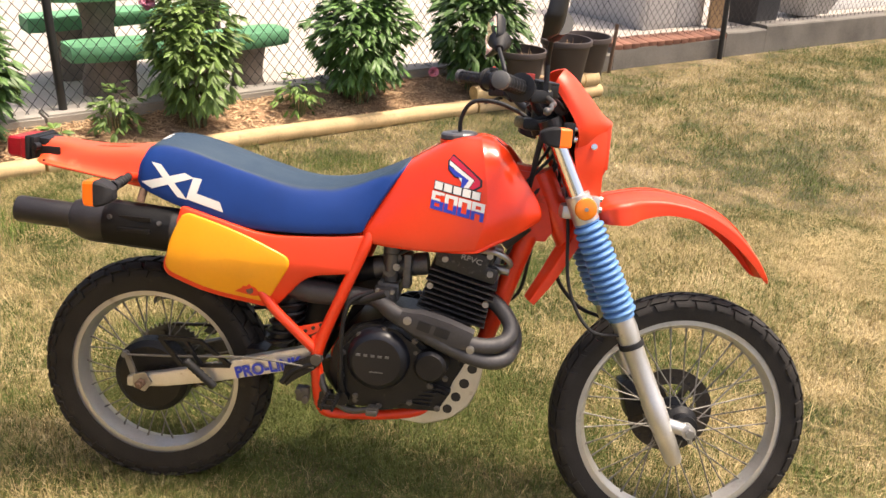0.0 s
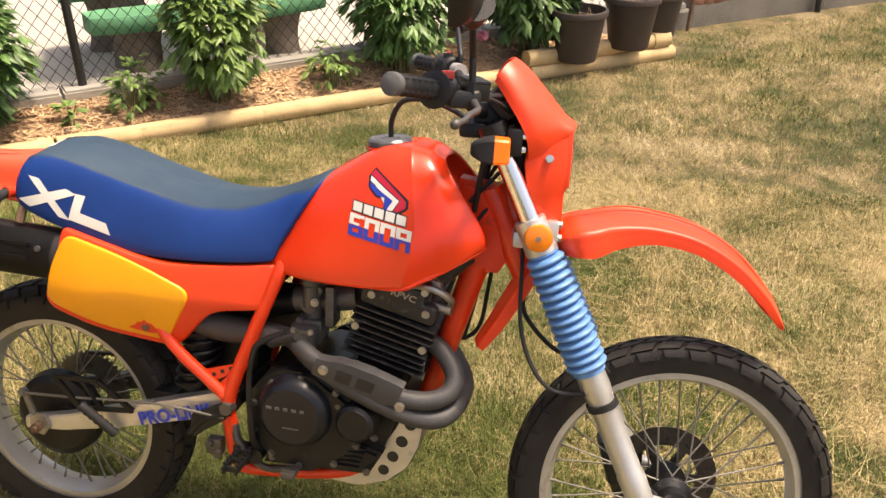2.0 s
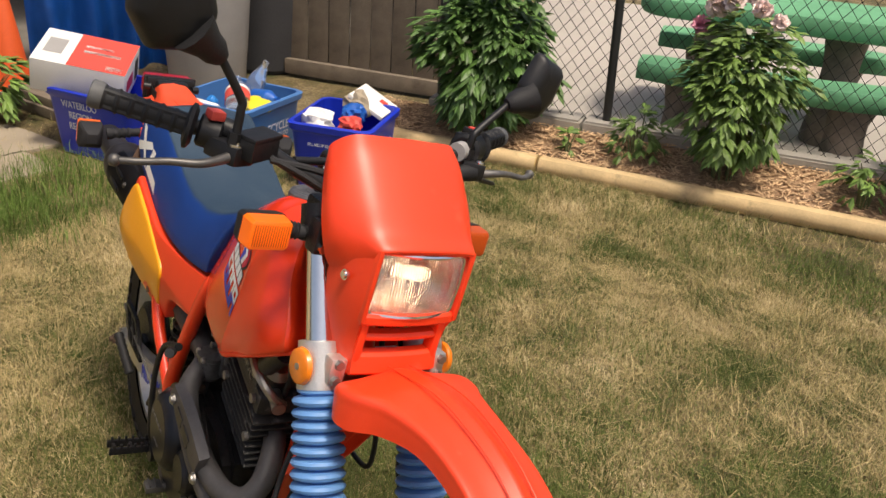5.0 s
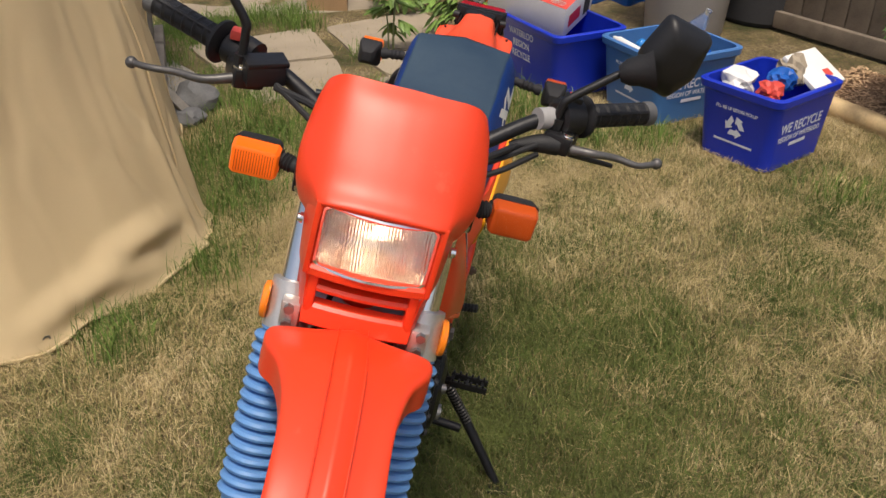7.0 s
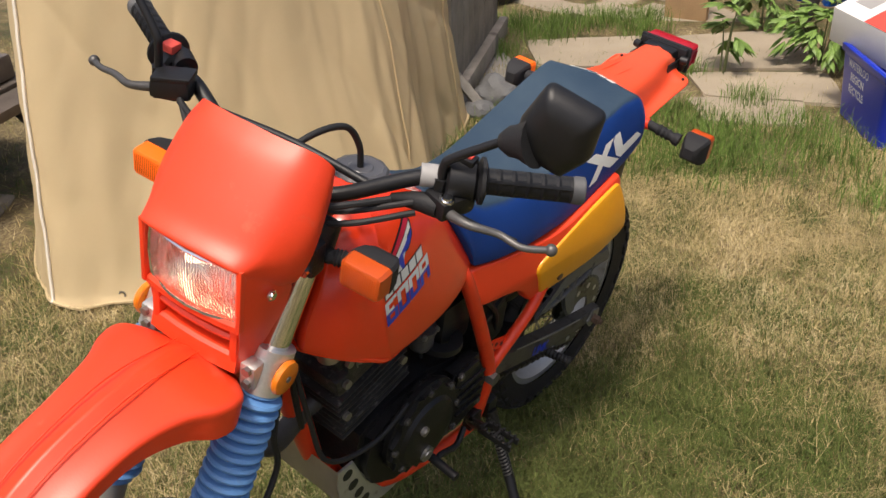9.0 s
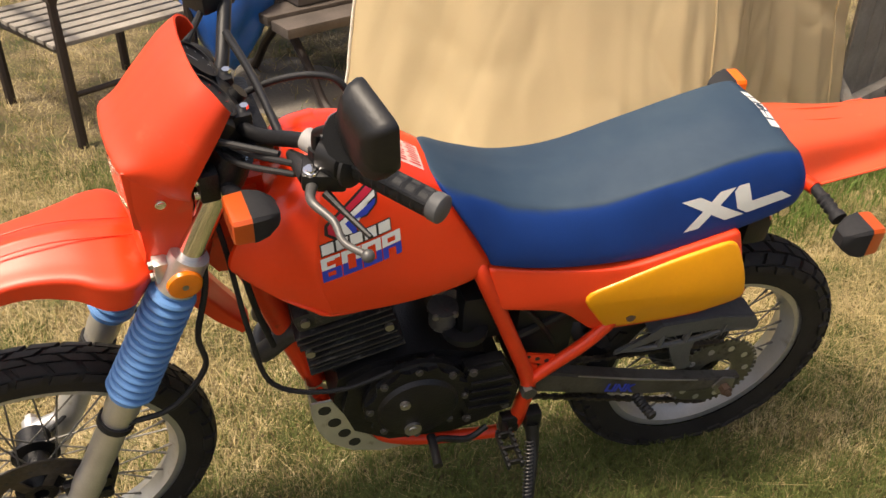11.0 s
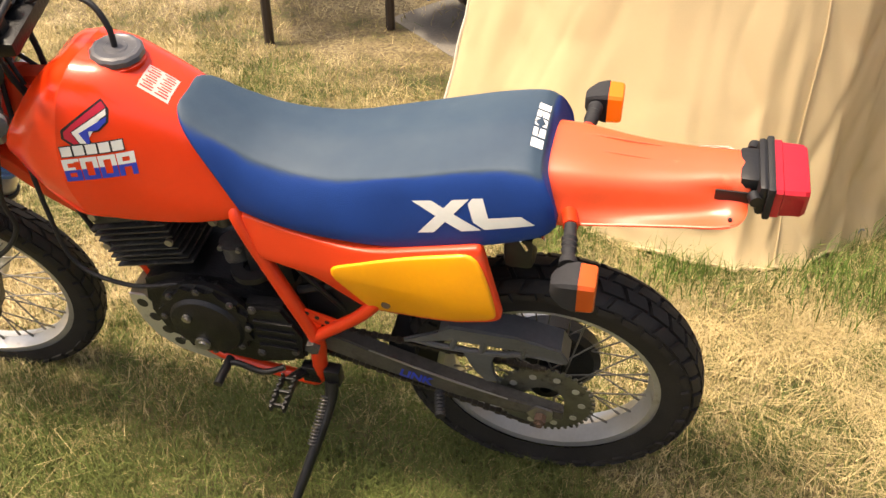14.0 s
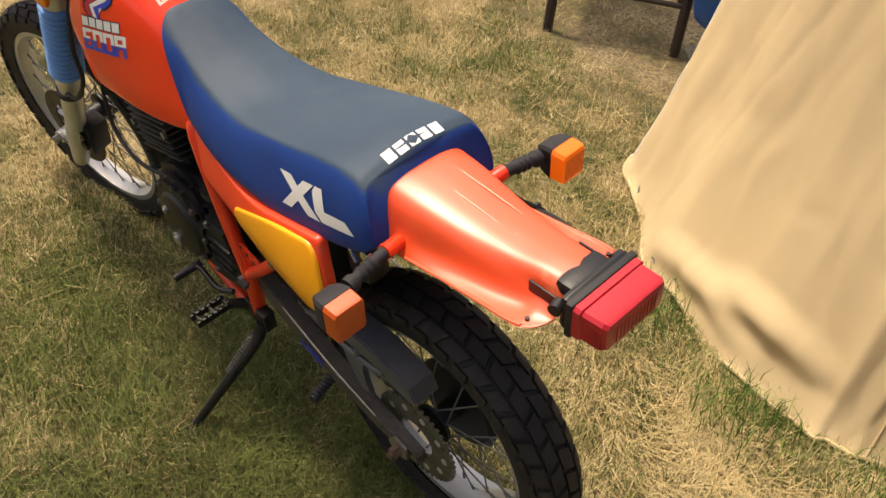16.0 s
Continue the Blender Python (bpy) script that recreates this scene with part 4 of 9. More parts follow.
        for x in (-0.42, 0.42):
            bm = bmesh.new()
            tube(bm, [(x, s * 0.50, -0.02), (x, s * 0.50, 0.2), (x, s * 0.50, 0.36)], [0.13, 0.10, 0.12], 12, smooth=3)
            part("bench_leg", jitter(bm, 0.02, 9), M_STONELEG, bench)


picnic_table()

# things at the far end of the yard
root = thing("storage_locker", Matrix.Translation((1.94, 7.86, 0.05)) @ Matrix.Rotation(math.atan2(0.64, 0.77), 4, "Z"), "pale grey panelled storage locker in the far yard", "locker")
bm = bmesh.new()
box(bm, (0, 0, 0.6), (0.84, 1.10, 1.2), bevel=0.012)
part("locker_body", bm, M_LOCKER, root, angle=30)
for y in (-0.27, 0.27):
    for z in (0.22, 0.66):
        bm = bmesh.new()
        box(bm, (-0.424, y, z), (0.016, 0.48, 0.36), bevel=0.005)
        part("drawer_front", bm, M_LOCKER, root, angle=30)
for x in (-0.2, 0.2):
    bm = bmesh.new()
    box(bm, (x, -0.554, 0.6), (0.36, 0.014, 1.1), bevel=0.005)
    part("door_panel", bm, M_LOCKER, root, angle=30)
bm = bmesh.new()
box(bm, (0, 0, 0.7), (0.15, 0.15, 1.4), bevel=0.008)
solid("wooden_post", bm, M_PLY, "brown square wooden post beyond the wall", "post", m=Matrix.Translation((2.74, 7.66, 0.05)), angle=30)
bm = bmesh.new()
rings(bm, [[Vector((x * k, y * k, z)) for x, y in ((-0.19, -0.2), (0.19, -0.2), (0.19, 0.2), (-0.19, 0.2))] for k, z in ((0.86, 0.0), (1.0, 0.62), (1.06, 0.63), (1.06, 0.67), (0.9, 0.70))])
solid("black_bin", bm, M_DARK, "black plastic bin standing in the far yard", "bin", m=Matrix.Translation((3.18, 8.05, 0.05)) @ Matrix.Rotation(0.7, 4, "Z"), angle=30)
root = thing("garden_cart", Matrix.Translation((3.86, 8.78, 0.05)) @ Matrix.Rotation(0.75, 4, "Z"), "grey garden cart with a blue cover in the far yard", "cart")
bm = bmesh.new()
rings(bm, [[Vector((x * k, y * k, z)) for x, y in ((-0.32, -0.25), (0.32, -0.25), (0.32, 0.25), (-0.32, 0.25))] for k, z in ((0.70, 0.04), (0.95, 0.20), (1.0, 0.22), (1.0, 0.25), (0.9, 0.26))])
part("cart_tray", bm, M_CAN, root, angle=30)
bm = bmesh.new()
bmesh.ops.create_icosphere(bm, subdivisions=3, radius=1, matrix=Matrix.Translation((0, 0, 0.28)) @ Matrix.Diagonal((0.30, 0.23, 0.20, 1)))
part("blue_cover", jitter(bm, 0.03, 5), M_BLUETARP, root)
root = thing("shed_wall", Matrix.Translation((5.0, 9.95, 0.05)) @ Matrix.Rotation(math.atan2(0.64, 0.77), 4, "Z"), "maroon boarded shed side above a white base strip", "shed")
bm = bmesh.new()
box(bm, (0, 0, 0.06), (2.2, 0.12, 0.12), bevel=0.006)
part("base_strip", bm, M_CARD, root, angle=30)
for k in range(11):
    bm = bmesh.new()
    box(bm, (-1.0 + k * 0.2, 0.02, 0.72), (0.194, 0.06, 1.2), bevel=0.005)
    part("board", bm, M_MAROON, root, angle=30)


# ---- recycling boxes ----
def bin_box(corners, material, label, texts):
    """corners: the rim's corners on the ground plan, in turn."""
    c = sum((Vector((*p, 0)) for p in corners), Vector()) / 4
    a = Vector((*corners[1], 0)) - Vector((*corners[0], 0))
    b = Vector((*corners[3], 0)) - Vector((*corners[0], 0))
    la, lb = a.length, b.length
    ang = math.atan2(a.y, a.x)
    root = thing("recycling_box", Matrix.Translation((c.x, c.y, SOIL + 0.01)) @ Matrix.Rotation(ang, 4, "Z"), label, "recycling box", "recycling boxes")
    H = 0.332

    def ring(sx, sy, z, r=0.045, n=5):
        out = []
        for cx, cy, st in ((1, 1, 0), (-1, 1, 1), (-1, -1, 2), (1, -1, 3)):
            for k in range(n + 1):
                t = math.pi / 2 * (st + k / n)
                out.append(Vector((cx * (sx - r) + r * math.cos(t), cy * (sy - r) + r * math.sin(t), z)))
        return out

    A, B = la / 2, lb / 2
    bm = bmesh.new()
    rows = [ring(A * 0.80, B * 0.84, 0.004), ring(A * 0.83, B * 0.86, 0.0), ring(A * 0.84, B * 0.87, 0.02), ring(A * 0.94, B * 0.95, H - 0.05), ring(A * 0.95, B * 0.96, H - 0.045), ring(A, B, H - 0.035), ring(A + 0.004, B + 0.004, H - 0.006), ring(A - 0.004, B - 0.004, H), ring(A - 0.018, B - 0.018, H - 0.002), ring(A * 0.925, B * 0.935, H - 0.03), ring(A * 0.82, B * 0.85, 0.03)]
    rings(bm, rows, caps=False)
    bm.faces.new([v for v in bm.verts][-len(rows[0]):])
    bm.faces.new([v for v in bm.verts][:len(rows[0])])
    body = part("box_body", bm, material, root, angle=35)
    for side, x, z, size, words in texts:
        slope = math.atan2(A * 0.10 if side == "a" else B * 0.08, H - 0.07)
        if side == "b":
            m = Matrix.Translation((A * 0.84 + A * 0.10 * (z - 0.02) / (H - 0.07) + 0.0025, x, z)) @ Matrix.Rotation(math.pi / 2, 4, "Z") @ Matrix.Rotation(math.pi / 2 + slope * 0.9, 4, "X")
        else:
            m = Matrix.Translation((x, -(B * 0.87 + B * 0.08 * (z - 0.02) / (H - 0.07)) - 0.0025, z)) @ Matrix.Rotation(math.pi / 2 + slope * 0.9, 4, "X")
        if words == "arrows":
            bm = bmesh.new()
            for k in range(3):
                r3 = Matrix.Rotation(math.tau * k / 3, 4, "Z")
                for poly in ([(-0.36, -0.47), (0.10, -0.47), (0.10, -0.20), (-0.22, -0.20)], [(0.10, -0.60), (0.44, -0.33), (0.10, -0.06)]):
                    f = [bm.verts.new(m @ r3 @ Vector((p * size, q * size, 0))) for p, q in poly]
                    bm.faces.new(f)
        elif words.startswith("bar"):
            bm = bmesh.new()
            w = float(words[3:])
            bm.faces.new([bm.verts.new(m @ Vector((p * w / 2, q * size / 2, 0))) for p, q in ((-1, -1), (1, -1), (1, 1), (-1, 1))])
        else:
            bm = text_bm(words, size, m, 0.0003, 0.8)
        part("printing", bm, M_BIN_IN, body, smooth=False)
    return root


T = [("b", -0.02, 0.190, 0.062, "WE RECYCLE"), ("b", -0.02, 0.143, 0.034, "REGION OF WATERLOO"), ("b", -0.02, 0.110, 0.016, "bar0.12"),
     ("a", 0.0, 0.232, 0.021, "FILL ME UP BEFORE PICKUP"), ("a", 0.0, 0.160, 0.085, "arrows"), ("a", 0.0, 0.086, 0.010, "bar0.19")]
bin_box([(-1.705, 0.926), (-1.43, 1.23), (-1.75, 1.56), (-2.03, 1.26)], M_BIN_A, "royal blue recycling box half full of packaging", T)
bin_box([(-2.21, 0.52), (-1.84, 0.80), (-2.16, 1.18), (-2.53, 0.90)], M_BIN_B, "faded pale blue recycling box holding plastic bottles", T)
bin_box([(-2.54, -0.02), (-2.10, 0.32), (-2.39, 0.65), (-2.80, 0.32)], M_BIN_A, "royal blue recycling box with a carton standing in it",
               [("a", -0.05, 0.26, 0.05, "WATERLOO"), ("a", -0.05, 0.205, 0.05, "REGION"), ("a", -0.05, 0.15, 0.05, "RECYCLE")])


def bottle(name, m, r, h, material, label):
    bm = bmesh.new()
    prof = [(0.001, 0), (r * 0.8, 0), (r, 0.012)]
    prof += [(r * (0.97 if k % 2 else 1.0), 0.012 + h * 0.55 * k / 8) for k in range(1, 9)]
    prof += [(r * 0.9, h * 0.68), (r * 0.5, h * 0.86), (r * 0.33, h * 0.9), (r * 0.33, h * 0.97), (r * 0.36, h * 0.975), (r * 0.36, h), (0.001, h)]
    revolve(bm, prof, (0, 0, 0), "z", 20, wrap=False)
    return solid(name, bm, material, label, "bottle", m=m)


def crumple(name, m, size, material, label, category, seed):
    bm = bmesh.new()
    bmesh.ops.create_icosphere(bm, subdivisions=3, radius=1)
    for v in bm.verts:
        v.co *= 1 + 0.45 * noise.noise(v.co * 1.9 + Vector((seed, 0, 0))) + 0.22 * noise.noise(v.co * 5.1 + Vector((0, seed, 0)))
    bmesh.ops.transform(bm, matrix=Matrix.Diagonal((*size, 1)), verts=bm.verts)
    return solid(name, bm, material, label, category, m=m, angle=25)


def carton(name, m, s, material, label, prints=()):
    root = thing(name, m, label, "carton")
    bm = bmesh.new()
    box(bm, (0, 0, 0), s, bevel=0.003)
    b = part("carton_body", bm, material, root, angle=30)
    for face, pts, pm in prints:
        bm = bmesh.new()
        if isinstance(pts, str):
            bm = text_bm(pts, 0.05, {"y": Matrix.Translation((0, -s[1] / 2 - 0.002, 0)) @ Matrix.Rotation(math.pi / 2, 4, "X"), "x": Matrix.Translation((s[0] / 2 + 0.002, 0, 0)) @ Matrix.Rotation(math.pi / 2, 4, "Z") @ Matrix.Rotation(math.pi / 2, 4, "X")}[face], 0.0004)
        else:
            u0, v0, u1, v1 = pts
            for uu0, vv0, uu1, vv1 in ((u0, v0, u1, v1),):
                q = [(uu0, vv0), (uu1, vv0), (uu1, vv1), (uu0, vv1)]
                if face == "z":
                    f = [(a * s[0] / 2, c_ * s[1] / 2, s[2] / 2 + 0.0015) for a, c_ in q]
                elif face == "y":
                    f = [(a * s[0] / 2, -s[1] / 2 - 0.0015, c_ * s[2] / 2) for a, c_ in q]
                else:
                    f = [(s[0] / 2 + 0.0015, a * s[1] / 2, c_ * s[2] / 2) for a, c_ in q]
                bm.faces.new([bm.verts.new(p) for p in f])
        part("printing", bm, pm, b, smooth=False)


carton("carton", Matrix.Translation((-2.58, 0.20, 0.375)) @ Matrix.Rotation(radians(68), 4, "Z") @ Matrix.Rotation(radians(10), 4, "Y") @ Matrix.Rotation(radians(14), 4, "X"), (0.44, 0.32, 0.17), M_CARD,
       "red and white kitchen appliance carton tipped into a box", [("z", (-0.25, -1, 1, 1), M_CARDRED), ("z", (-0.85, -0.45, -0.45, 0.45), M_CAN), ("z", (-0.05, -0.1, 0.75, 0.05), M_CARD), ("z", (-0.05, 0.25, 0.55, 0.36), M_CARD), ("z", (0.55, -0.9, 0.9, -0.65), M_CARD), ("x", (-0.7, -0.5, 0.1, 0.3), M_REDPRINT), ("x", (0.35, -0.7, 0.8, 0.6), M_DARK)])
def between(a, b):
    """A pose at a whose z axis points to b."""
    d = Vector(b) - Vector(a)
    return Matrix.Translation(a) @ d.to_track_quat("Z", "Y").to_matrix().to_4x4()


def labelled(ob, r, z0, z1, material):
    """A printed band round a bottle."""
    bm = bmesh.new()
    revolve(bm, [(r + 0.0012, z0), (r + 0.0022, z0), (r + 0.0022, z1), (r + 0.0012, z1)], (0, 0, 0), "z", 24)
    part("label_band", bm, material, ob)


ob = bottle("plastic_bottle", between((-1.99, 0.795, 0.262), (-2.235, 0.865, 0.345)), 0.060, 0.30, M_PET, "large empty clear bottle with a red label lying in the box")
labelled(ob, 0.060, 0.08, 0.15, M_CARDRED)
labelled(ob, 0.060, 0.152, 0.172, M_CARD)
bottle("plastic_bottle", between((-2.22, 0.885, 0.215), (-2.195, 0.985, 0.42)), 0.045, 0.27, M_PET, "empty clear plastic bottle standing askew in the box")
bottle("drink_bottle", between((-2.17, 0.925, 0.285), (-2.06, 0.985, 0.300)), 0.045, 0.17, M_BLUETARP, "blue drink cup among the recycling")
bm = bmesh.new()
revolve(bm, [(0.001, 0.012), (0.060, 0.010), (0.074, 0.004), (0.078, -0.006), (0.072, -0.008), (0.001, 0.004)], (0, 0, 0), "z", 32, wrap=False)
solid("yellow_lid", bm, M_YLWPLAS, "round yellow plastic lid among the recycling", "lid", m=Matrix.Translation((-2.03, 0.905, 0.292)) @ Matrix.Rotation(0.25, 4, "Y"))
bm = bmesh.new()
revolve(bm, [(0.001, 0.0), (0.020, 0.0), (0.026, 0.008), (0.026, 0.034), (0.020, 0.044), (0.001, 0.046)], (0, 0, 0), "z", 20, wrap=False)
solid("bottle_cap", bm, M_BLUECAP, "bright blue bottle cap in the box", "cap", m=Matrix.Translation((-2.145, 0.727, 0.270)) @ Matrix.Rotation(0.7, 4, "X"))
bm = bmesh.new()
tube(bm, [(-2.19, 0.585, 0.300), (-2.165, 0.60, 0.300), (-2.16, 0.605, 0.299), (-2.02, 0.70, 0.288), (-2.01, 0.705, 0.287)], [0.010, 0.012, 0.018, 0.022, 0.018], 12)
solid("white_tube", bm, M_CARD, "white plastic tube lying along the box's edge", "tube")
crumple("paper_scrap", Matrix.Translation((-1.736, 1.110, 0.280)), (0.10, 0.07, 0.05), M_CARD, "crumpled white wrapper in the box", "wrapper", 2.0)
crumple("red_wrapper", Matrix.Translation((-1.636, 1.230, 0.280)), (0.08, 0.05, 0.04), M_CARDRED, "crumpled red wrapper in the box", "wrapper", 3.0)
crumple("blue_wrapper", Matrix.Translation((-1.716, 1.280, 0.300)), (0.06, 0.06, 0.05), M_BLUETARP, "crumpled blue wrapper in the box", "wrapper", 4.0)
crumple("paper_bag", Matrix.Translation((-1.816, 1.340, 0.310)), (0.08, 0.06, 0.07), M_SLAB, "crumpled tan paper bag in the box", "paper bag", 5.0)
carton("milk_carton", Matrix.Translation((-1.836, 1.430, 0.320)) @ Matrix.Rotation(0.8, 4, "Z") @ Matrix.Rotation(0.5, 4, "Y"), (0.20, 0.22, 0.02), M_CARD, "flattened white carton with a red label in the box", [("z", (0.2, 0.2, 0.6, 0.6), M_CARDRED)])


# ---- stored things along the back ----
def trash_can():
    root = thing("trash_can", Matrix.Translation((-3.55, 1.03, SOIL)), "tall grey plastic trash can with a lid", "trash can")
    bm = bmesh.new()
    revolve(bm, [(0.001, 0), (0.225, 0), (0.235, 0.02), (0.25, 0.22), (0.252, 0.225), (0.29, 0.78), (0.31, 0.79), (0.31, 0.83), (0.28, 0.83), (0.24, 0.1), (0.001, 0.1)], (0, 0, 0), "z", 40, wrap=False)
    part("can_body", bm, M_CAN, root, angle=30)
    bm = bmesh.new()
    revolve(bm, [(0.001, 0.90), (0.2, 0.885), (0.31, 0.85), (0.325, 0.845), (0.325, 0.80), (0.315, 0.80)], (0, 0, 0), "z", 40, wrap=False)
    part("lid", bm, M_CAN, root, angle=30)
    for s in (-1, 1):
        bm = bmesh.new()
        tube(bm, [(-0.06, s * 0.29, 0.70), (-0.06, s * 0.34, 0.71), (0.06, s * 0.34, 0.71), (0.06, s * 0.29, 0.70)], 0.012, 8)
        part("handle", bm, M_CAN, root)


trash_can()


def black_can():
    bm = bmesh.new()
    revolve(bm, [(0.001, 0), (0.24, 0), (0.26, 0.03), (0.29, 0.8), (0.31, 0.81), (0.31, 0.85), (0.001, 0.88)], (0, 0, 0), "z", 32, wrap=False)
    solid("black_barrel", bm, M_DARK, "black plastic barrel against the board fence", "barrel", m=Matrix.Translation((-3.95, 1.55, SOIL)), angle=30)


black_can()


def propane():
    root = thing("propane_tank", Matrix.Translation((-4.0, -0.22, SOIL)), "white propane cylinder with a handle collar", "gas cylinder")
    bm = bmesh.new()
    revolve(bm, [(0.001, 0.04), (0.10, 0.045), (0.145, 0.09), (0.152, 0.14), (0.152, 0.28), (0.14, 0.34), (0.09, 0.385), (0.001, 0.40)], (0, 0, 0), "z", 32, wrap=False)
    part("cylinder", bm, M_PROPANE, root)
    bm = bmesh.new()
    revolve(bm, [(0.105, 0.0), (0.11, 0.0), (0.11, 0.07), (0.105, 0.07)], (0, 0, 0), "z", 28)
    part("foot_ring", bm, M_PROPANE, root)
    bm = bmesh.new()
    for a0, a1 in ((0.3, 2.6), (3.4, 5.9)):
        rows = [[Vector((q * math.cos(a), q * math.sin(a), z)) for q, z in ((0.098, 0.37), (0.104, 0.37), (0.104, 0.47), (0.098, 0.47))] for a in (a0 + (a1 - a0) * i / 12 for i in range(13))]
        rings(bm, rows)
    part("collar", bm, M_PROPANE, root)
    bm = bmesh.new()
    cyl(bm, (0, 0, 0.39), (0, 0, 0.45), 0.02)
    cyl(bm, (0, 0, 0.45), (0, 0, 0.47), 0.03)
    part("valve", bm, M_STEEL, root)


propane()
root = thing("traffic_cone", Matrix.Translation((-3.62, -0.10, SOIL)), "faded orange traffic cone", "traffic cone")
bm = bmesh.new()
revolve(bm, [(0.12, 0.03), (0.03, 0.62), (0.025, 0.63), (0.001, 0.63)], (0, 0, 0), "z", 28, wrap=False)
part("cone_body", bm, M_CONE, root, angle=30)
bm = bmesh.new()
box(bm, (0, 0, 0.017), (0.32, 0.32, 0.034), bevel=0.012)
part("cone_base", bm, M_CONE, root, angle=30)


def draped(name, a, b, top, material, label, category, folds=9, depth=0.06, seed=1.0):
    """A hanging sheet between two ground points, with folds and thickness."""
    bm = bmesh.new()
    a, b = Vector(a), Vector(b)
    d = b - a
    s = Vector((-d.y, d.x, 0)).normalized()
    rows = []
    for j in range(15):
        t = j / 14
        rows.append([a.lerp(b, i / 60) + s * (depth * (math.sin(i / 60 * folds * math.tau + 1.2 * math.sin(t * 3 + seed)) * (1 - 0.5 * t) + 0.8 * noise.noise(Vector((i * 0.12, t * 4, seed))))) + Vector((0, 0, t * top)) for i in range(61)])
    rings(bm, rows, closed=False, caps=False)
    bmesh.ops.solidify(bm, geom=list(bm.faces), thickness=0.004)
    return solid(name, bm, material, label, category)


draped("blue_tarp", (-4.1, 0.05, SOIL), (-4.15, 1.3, SOIL), 1.5, M_BLUETARP, "bright blue poly tarp hung over stored goods", "tarp", 5, 0.07, 1.0)
draped("blue_tarp", (-4.35, -1.1, SOIL), (-4.3, -0.35, SOIL), 0.32, M_BLUETARP, "blue tarp edge bundled on the ground", "tarp", 4, 0.05, 3.0)
bm = bmesh.new()
box(bm, (0, 0, 0.30), (0.05, 0.26, 0.60), bevel=0.004)
solid("timber_offcut", bm, M_PLY, "upright offcut of brown timber", "board", m=Matrix.Translation((-3.55, -1.22, SOIL)) @ Matrix.Rotation(0.15, 4, "Z"), angle=30)
bm = bmesh.new()
tube(bm, [(-3.9, -0.62, SOIL), (-3.95, -0.5, 0.5), (-4.0, -0.42, 0.95)], [0.05, 0.05, 0.04], 10)
solid("black_pipe", bm, M_DARK, "black pipe leaning behind the propane cylinder", "pipe")
bm = bmesh.new()
tube(bm, [(-4.1, -0.75, 0.5), (-4.05, -0.68, 0.42), (-4.08, -0.6, 0.55), (-4.1, -0.52, 0.62)], 0.012, 8, smooth=6)
solid("red_hose", bm, M_REDPRINT, "loop of red hose by the cylinder", "hose")
for k, (x, y, z, s) in enumerate(((-3.95, -1.58, 0.05, (0.16, 0.15, 0.11)), (-4.0, -1.35, 0.03, (0.13, 0.12, 0.09)), (-3.2, -2.6, 0.1, (0.30, 0.28, 0.22)))):
    crumple("garbage_bag", Matrix.Translation((x, y, z)), s, M_BAG, "shiny black garbage bag lying on the paving", "garbage bag", k * 3.3)
bm = bmesh.new()
box(bm, (0, 0, 0.03), (0.7, 0.09, 0.06), bevel=0.006)
box(bm, (0.02, 0.02, 0.085), (0.6, 0.09, 0.05), bevel=0.006)
solid("scrap_lumber", bm, M_WOOD, "short dark scrap lumber on the ground by the cone", "lumber", m=Matrix.Translation((-3.2, 0.02, SOIL)) @ Matrix.Rotation(0.5, 4, "Z"), angle=30)


def board_fence(name, a, b, h, material, label, width=0.135, seed=1, base=0.06):
    """Upright boards on rails, each a piece of its own."""
    root = thing(name, Matrix.Identity(4), label, "fence", kind="structure")
    a, b = Vector((*a, 0)), Vector((*b, 0))
    d = (b - a)
    ln = d.length
    d.normalize()
    n_ = Vector((-d.y, d.x, 0))
    ang = math.atan2(d.y, d.x)
    r = random.Random(seed)
    bm = bmesh.new()
    box(bm, (0, 0, h / 2), (width - 0.008, 0.018, h), bevel=0.003)
    me = mesh_of("board", bm, material, angle=30)
    k = int(ln / width)
    for i in range(k):
        ob = new("board", me)
        p = a + d * (width * (i + 0.5)) + n_ * r.uniform(-0.003, 0.003)
        ob.matrix_basis = Matrix.Translation((p.x, p.y, SOIL + base + r.uniform(-0.02, 0.02))) @ Matrix.Rotation(ang + r.uniform(-0.012, 0.012), 4, "Z") @ Matrix.Rotation(r.uniform(-0.006, 0.006), 4, "Y")
        ob.parent = root
    for z in (0.14, h * 0.5, h * 0.9):
        bm = bmesh.new()
        p = a + d * ln / 2 + n_ * 0.04
        box(bm, (0, 0, 0), (ln, 0.04, 0.09), bevel=0.004)
        ob = part("rail", bm, material, root, angle=30)
        ob.matrix_basis = Matrix.Translation((p.x, p.y, SOIL + base + z)) @ Matrix.Rotation(ang, 4, "Z")
    bm = bmesh.new()
    p = a + d * ln / 2 - n_ * 0.035
    box(bm, (0, 0, 0), (ln, 0.05, 0.10), bevel=0.006)
    ob = part("kick_board", bm, material, root, angle=30)
    ob.matrix_basis = Matrix.Translation((p.x, p.y, SOIL + 0.07)) @ Matrix.Rotation(ang, 4, "Z")
    return root


board_fence("board_fence", (-3.72, 1.62), (-2.66, 2.62), 1.75, M_WOOD, "brown weathered board fence behind the recycling boxes", 0.15, 2)
board_fence("board_wall", (-1.50, -1.46), (-2.62, -1.98), 1.9, M_GREYWOOD, "grey weathered board wall behind the canvas cover", 0.13, 3, 0.0)
bm = bmesh.new()
box(bm, (0, 0, 0), (0.05, 0.02, 0.62), bevel=0.003)
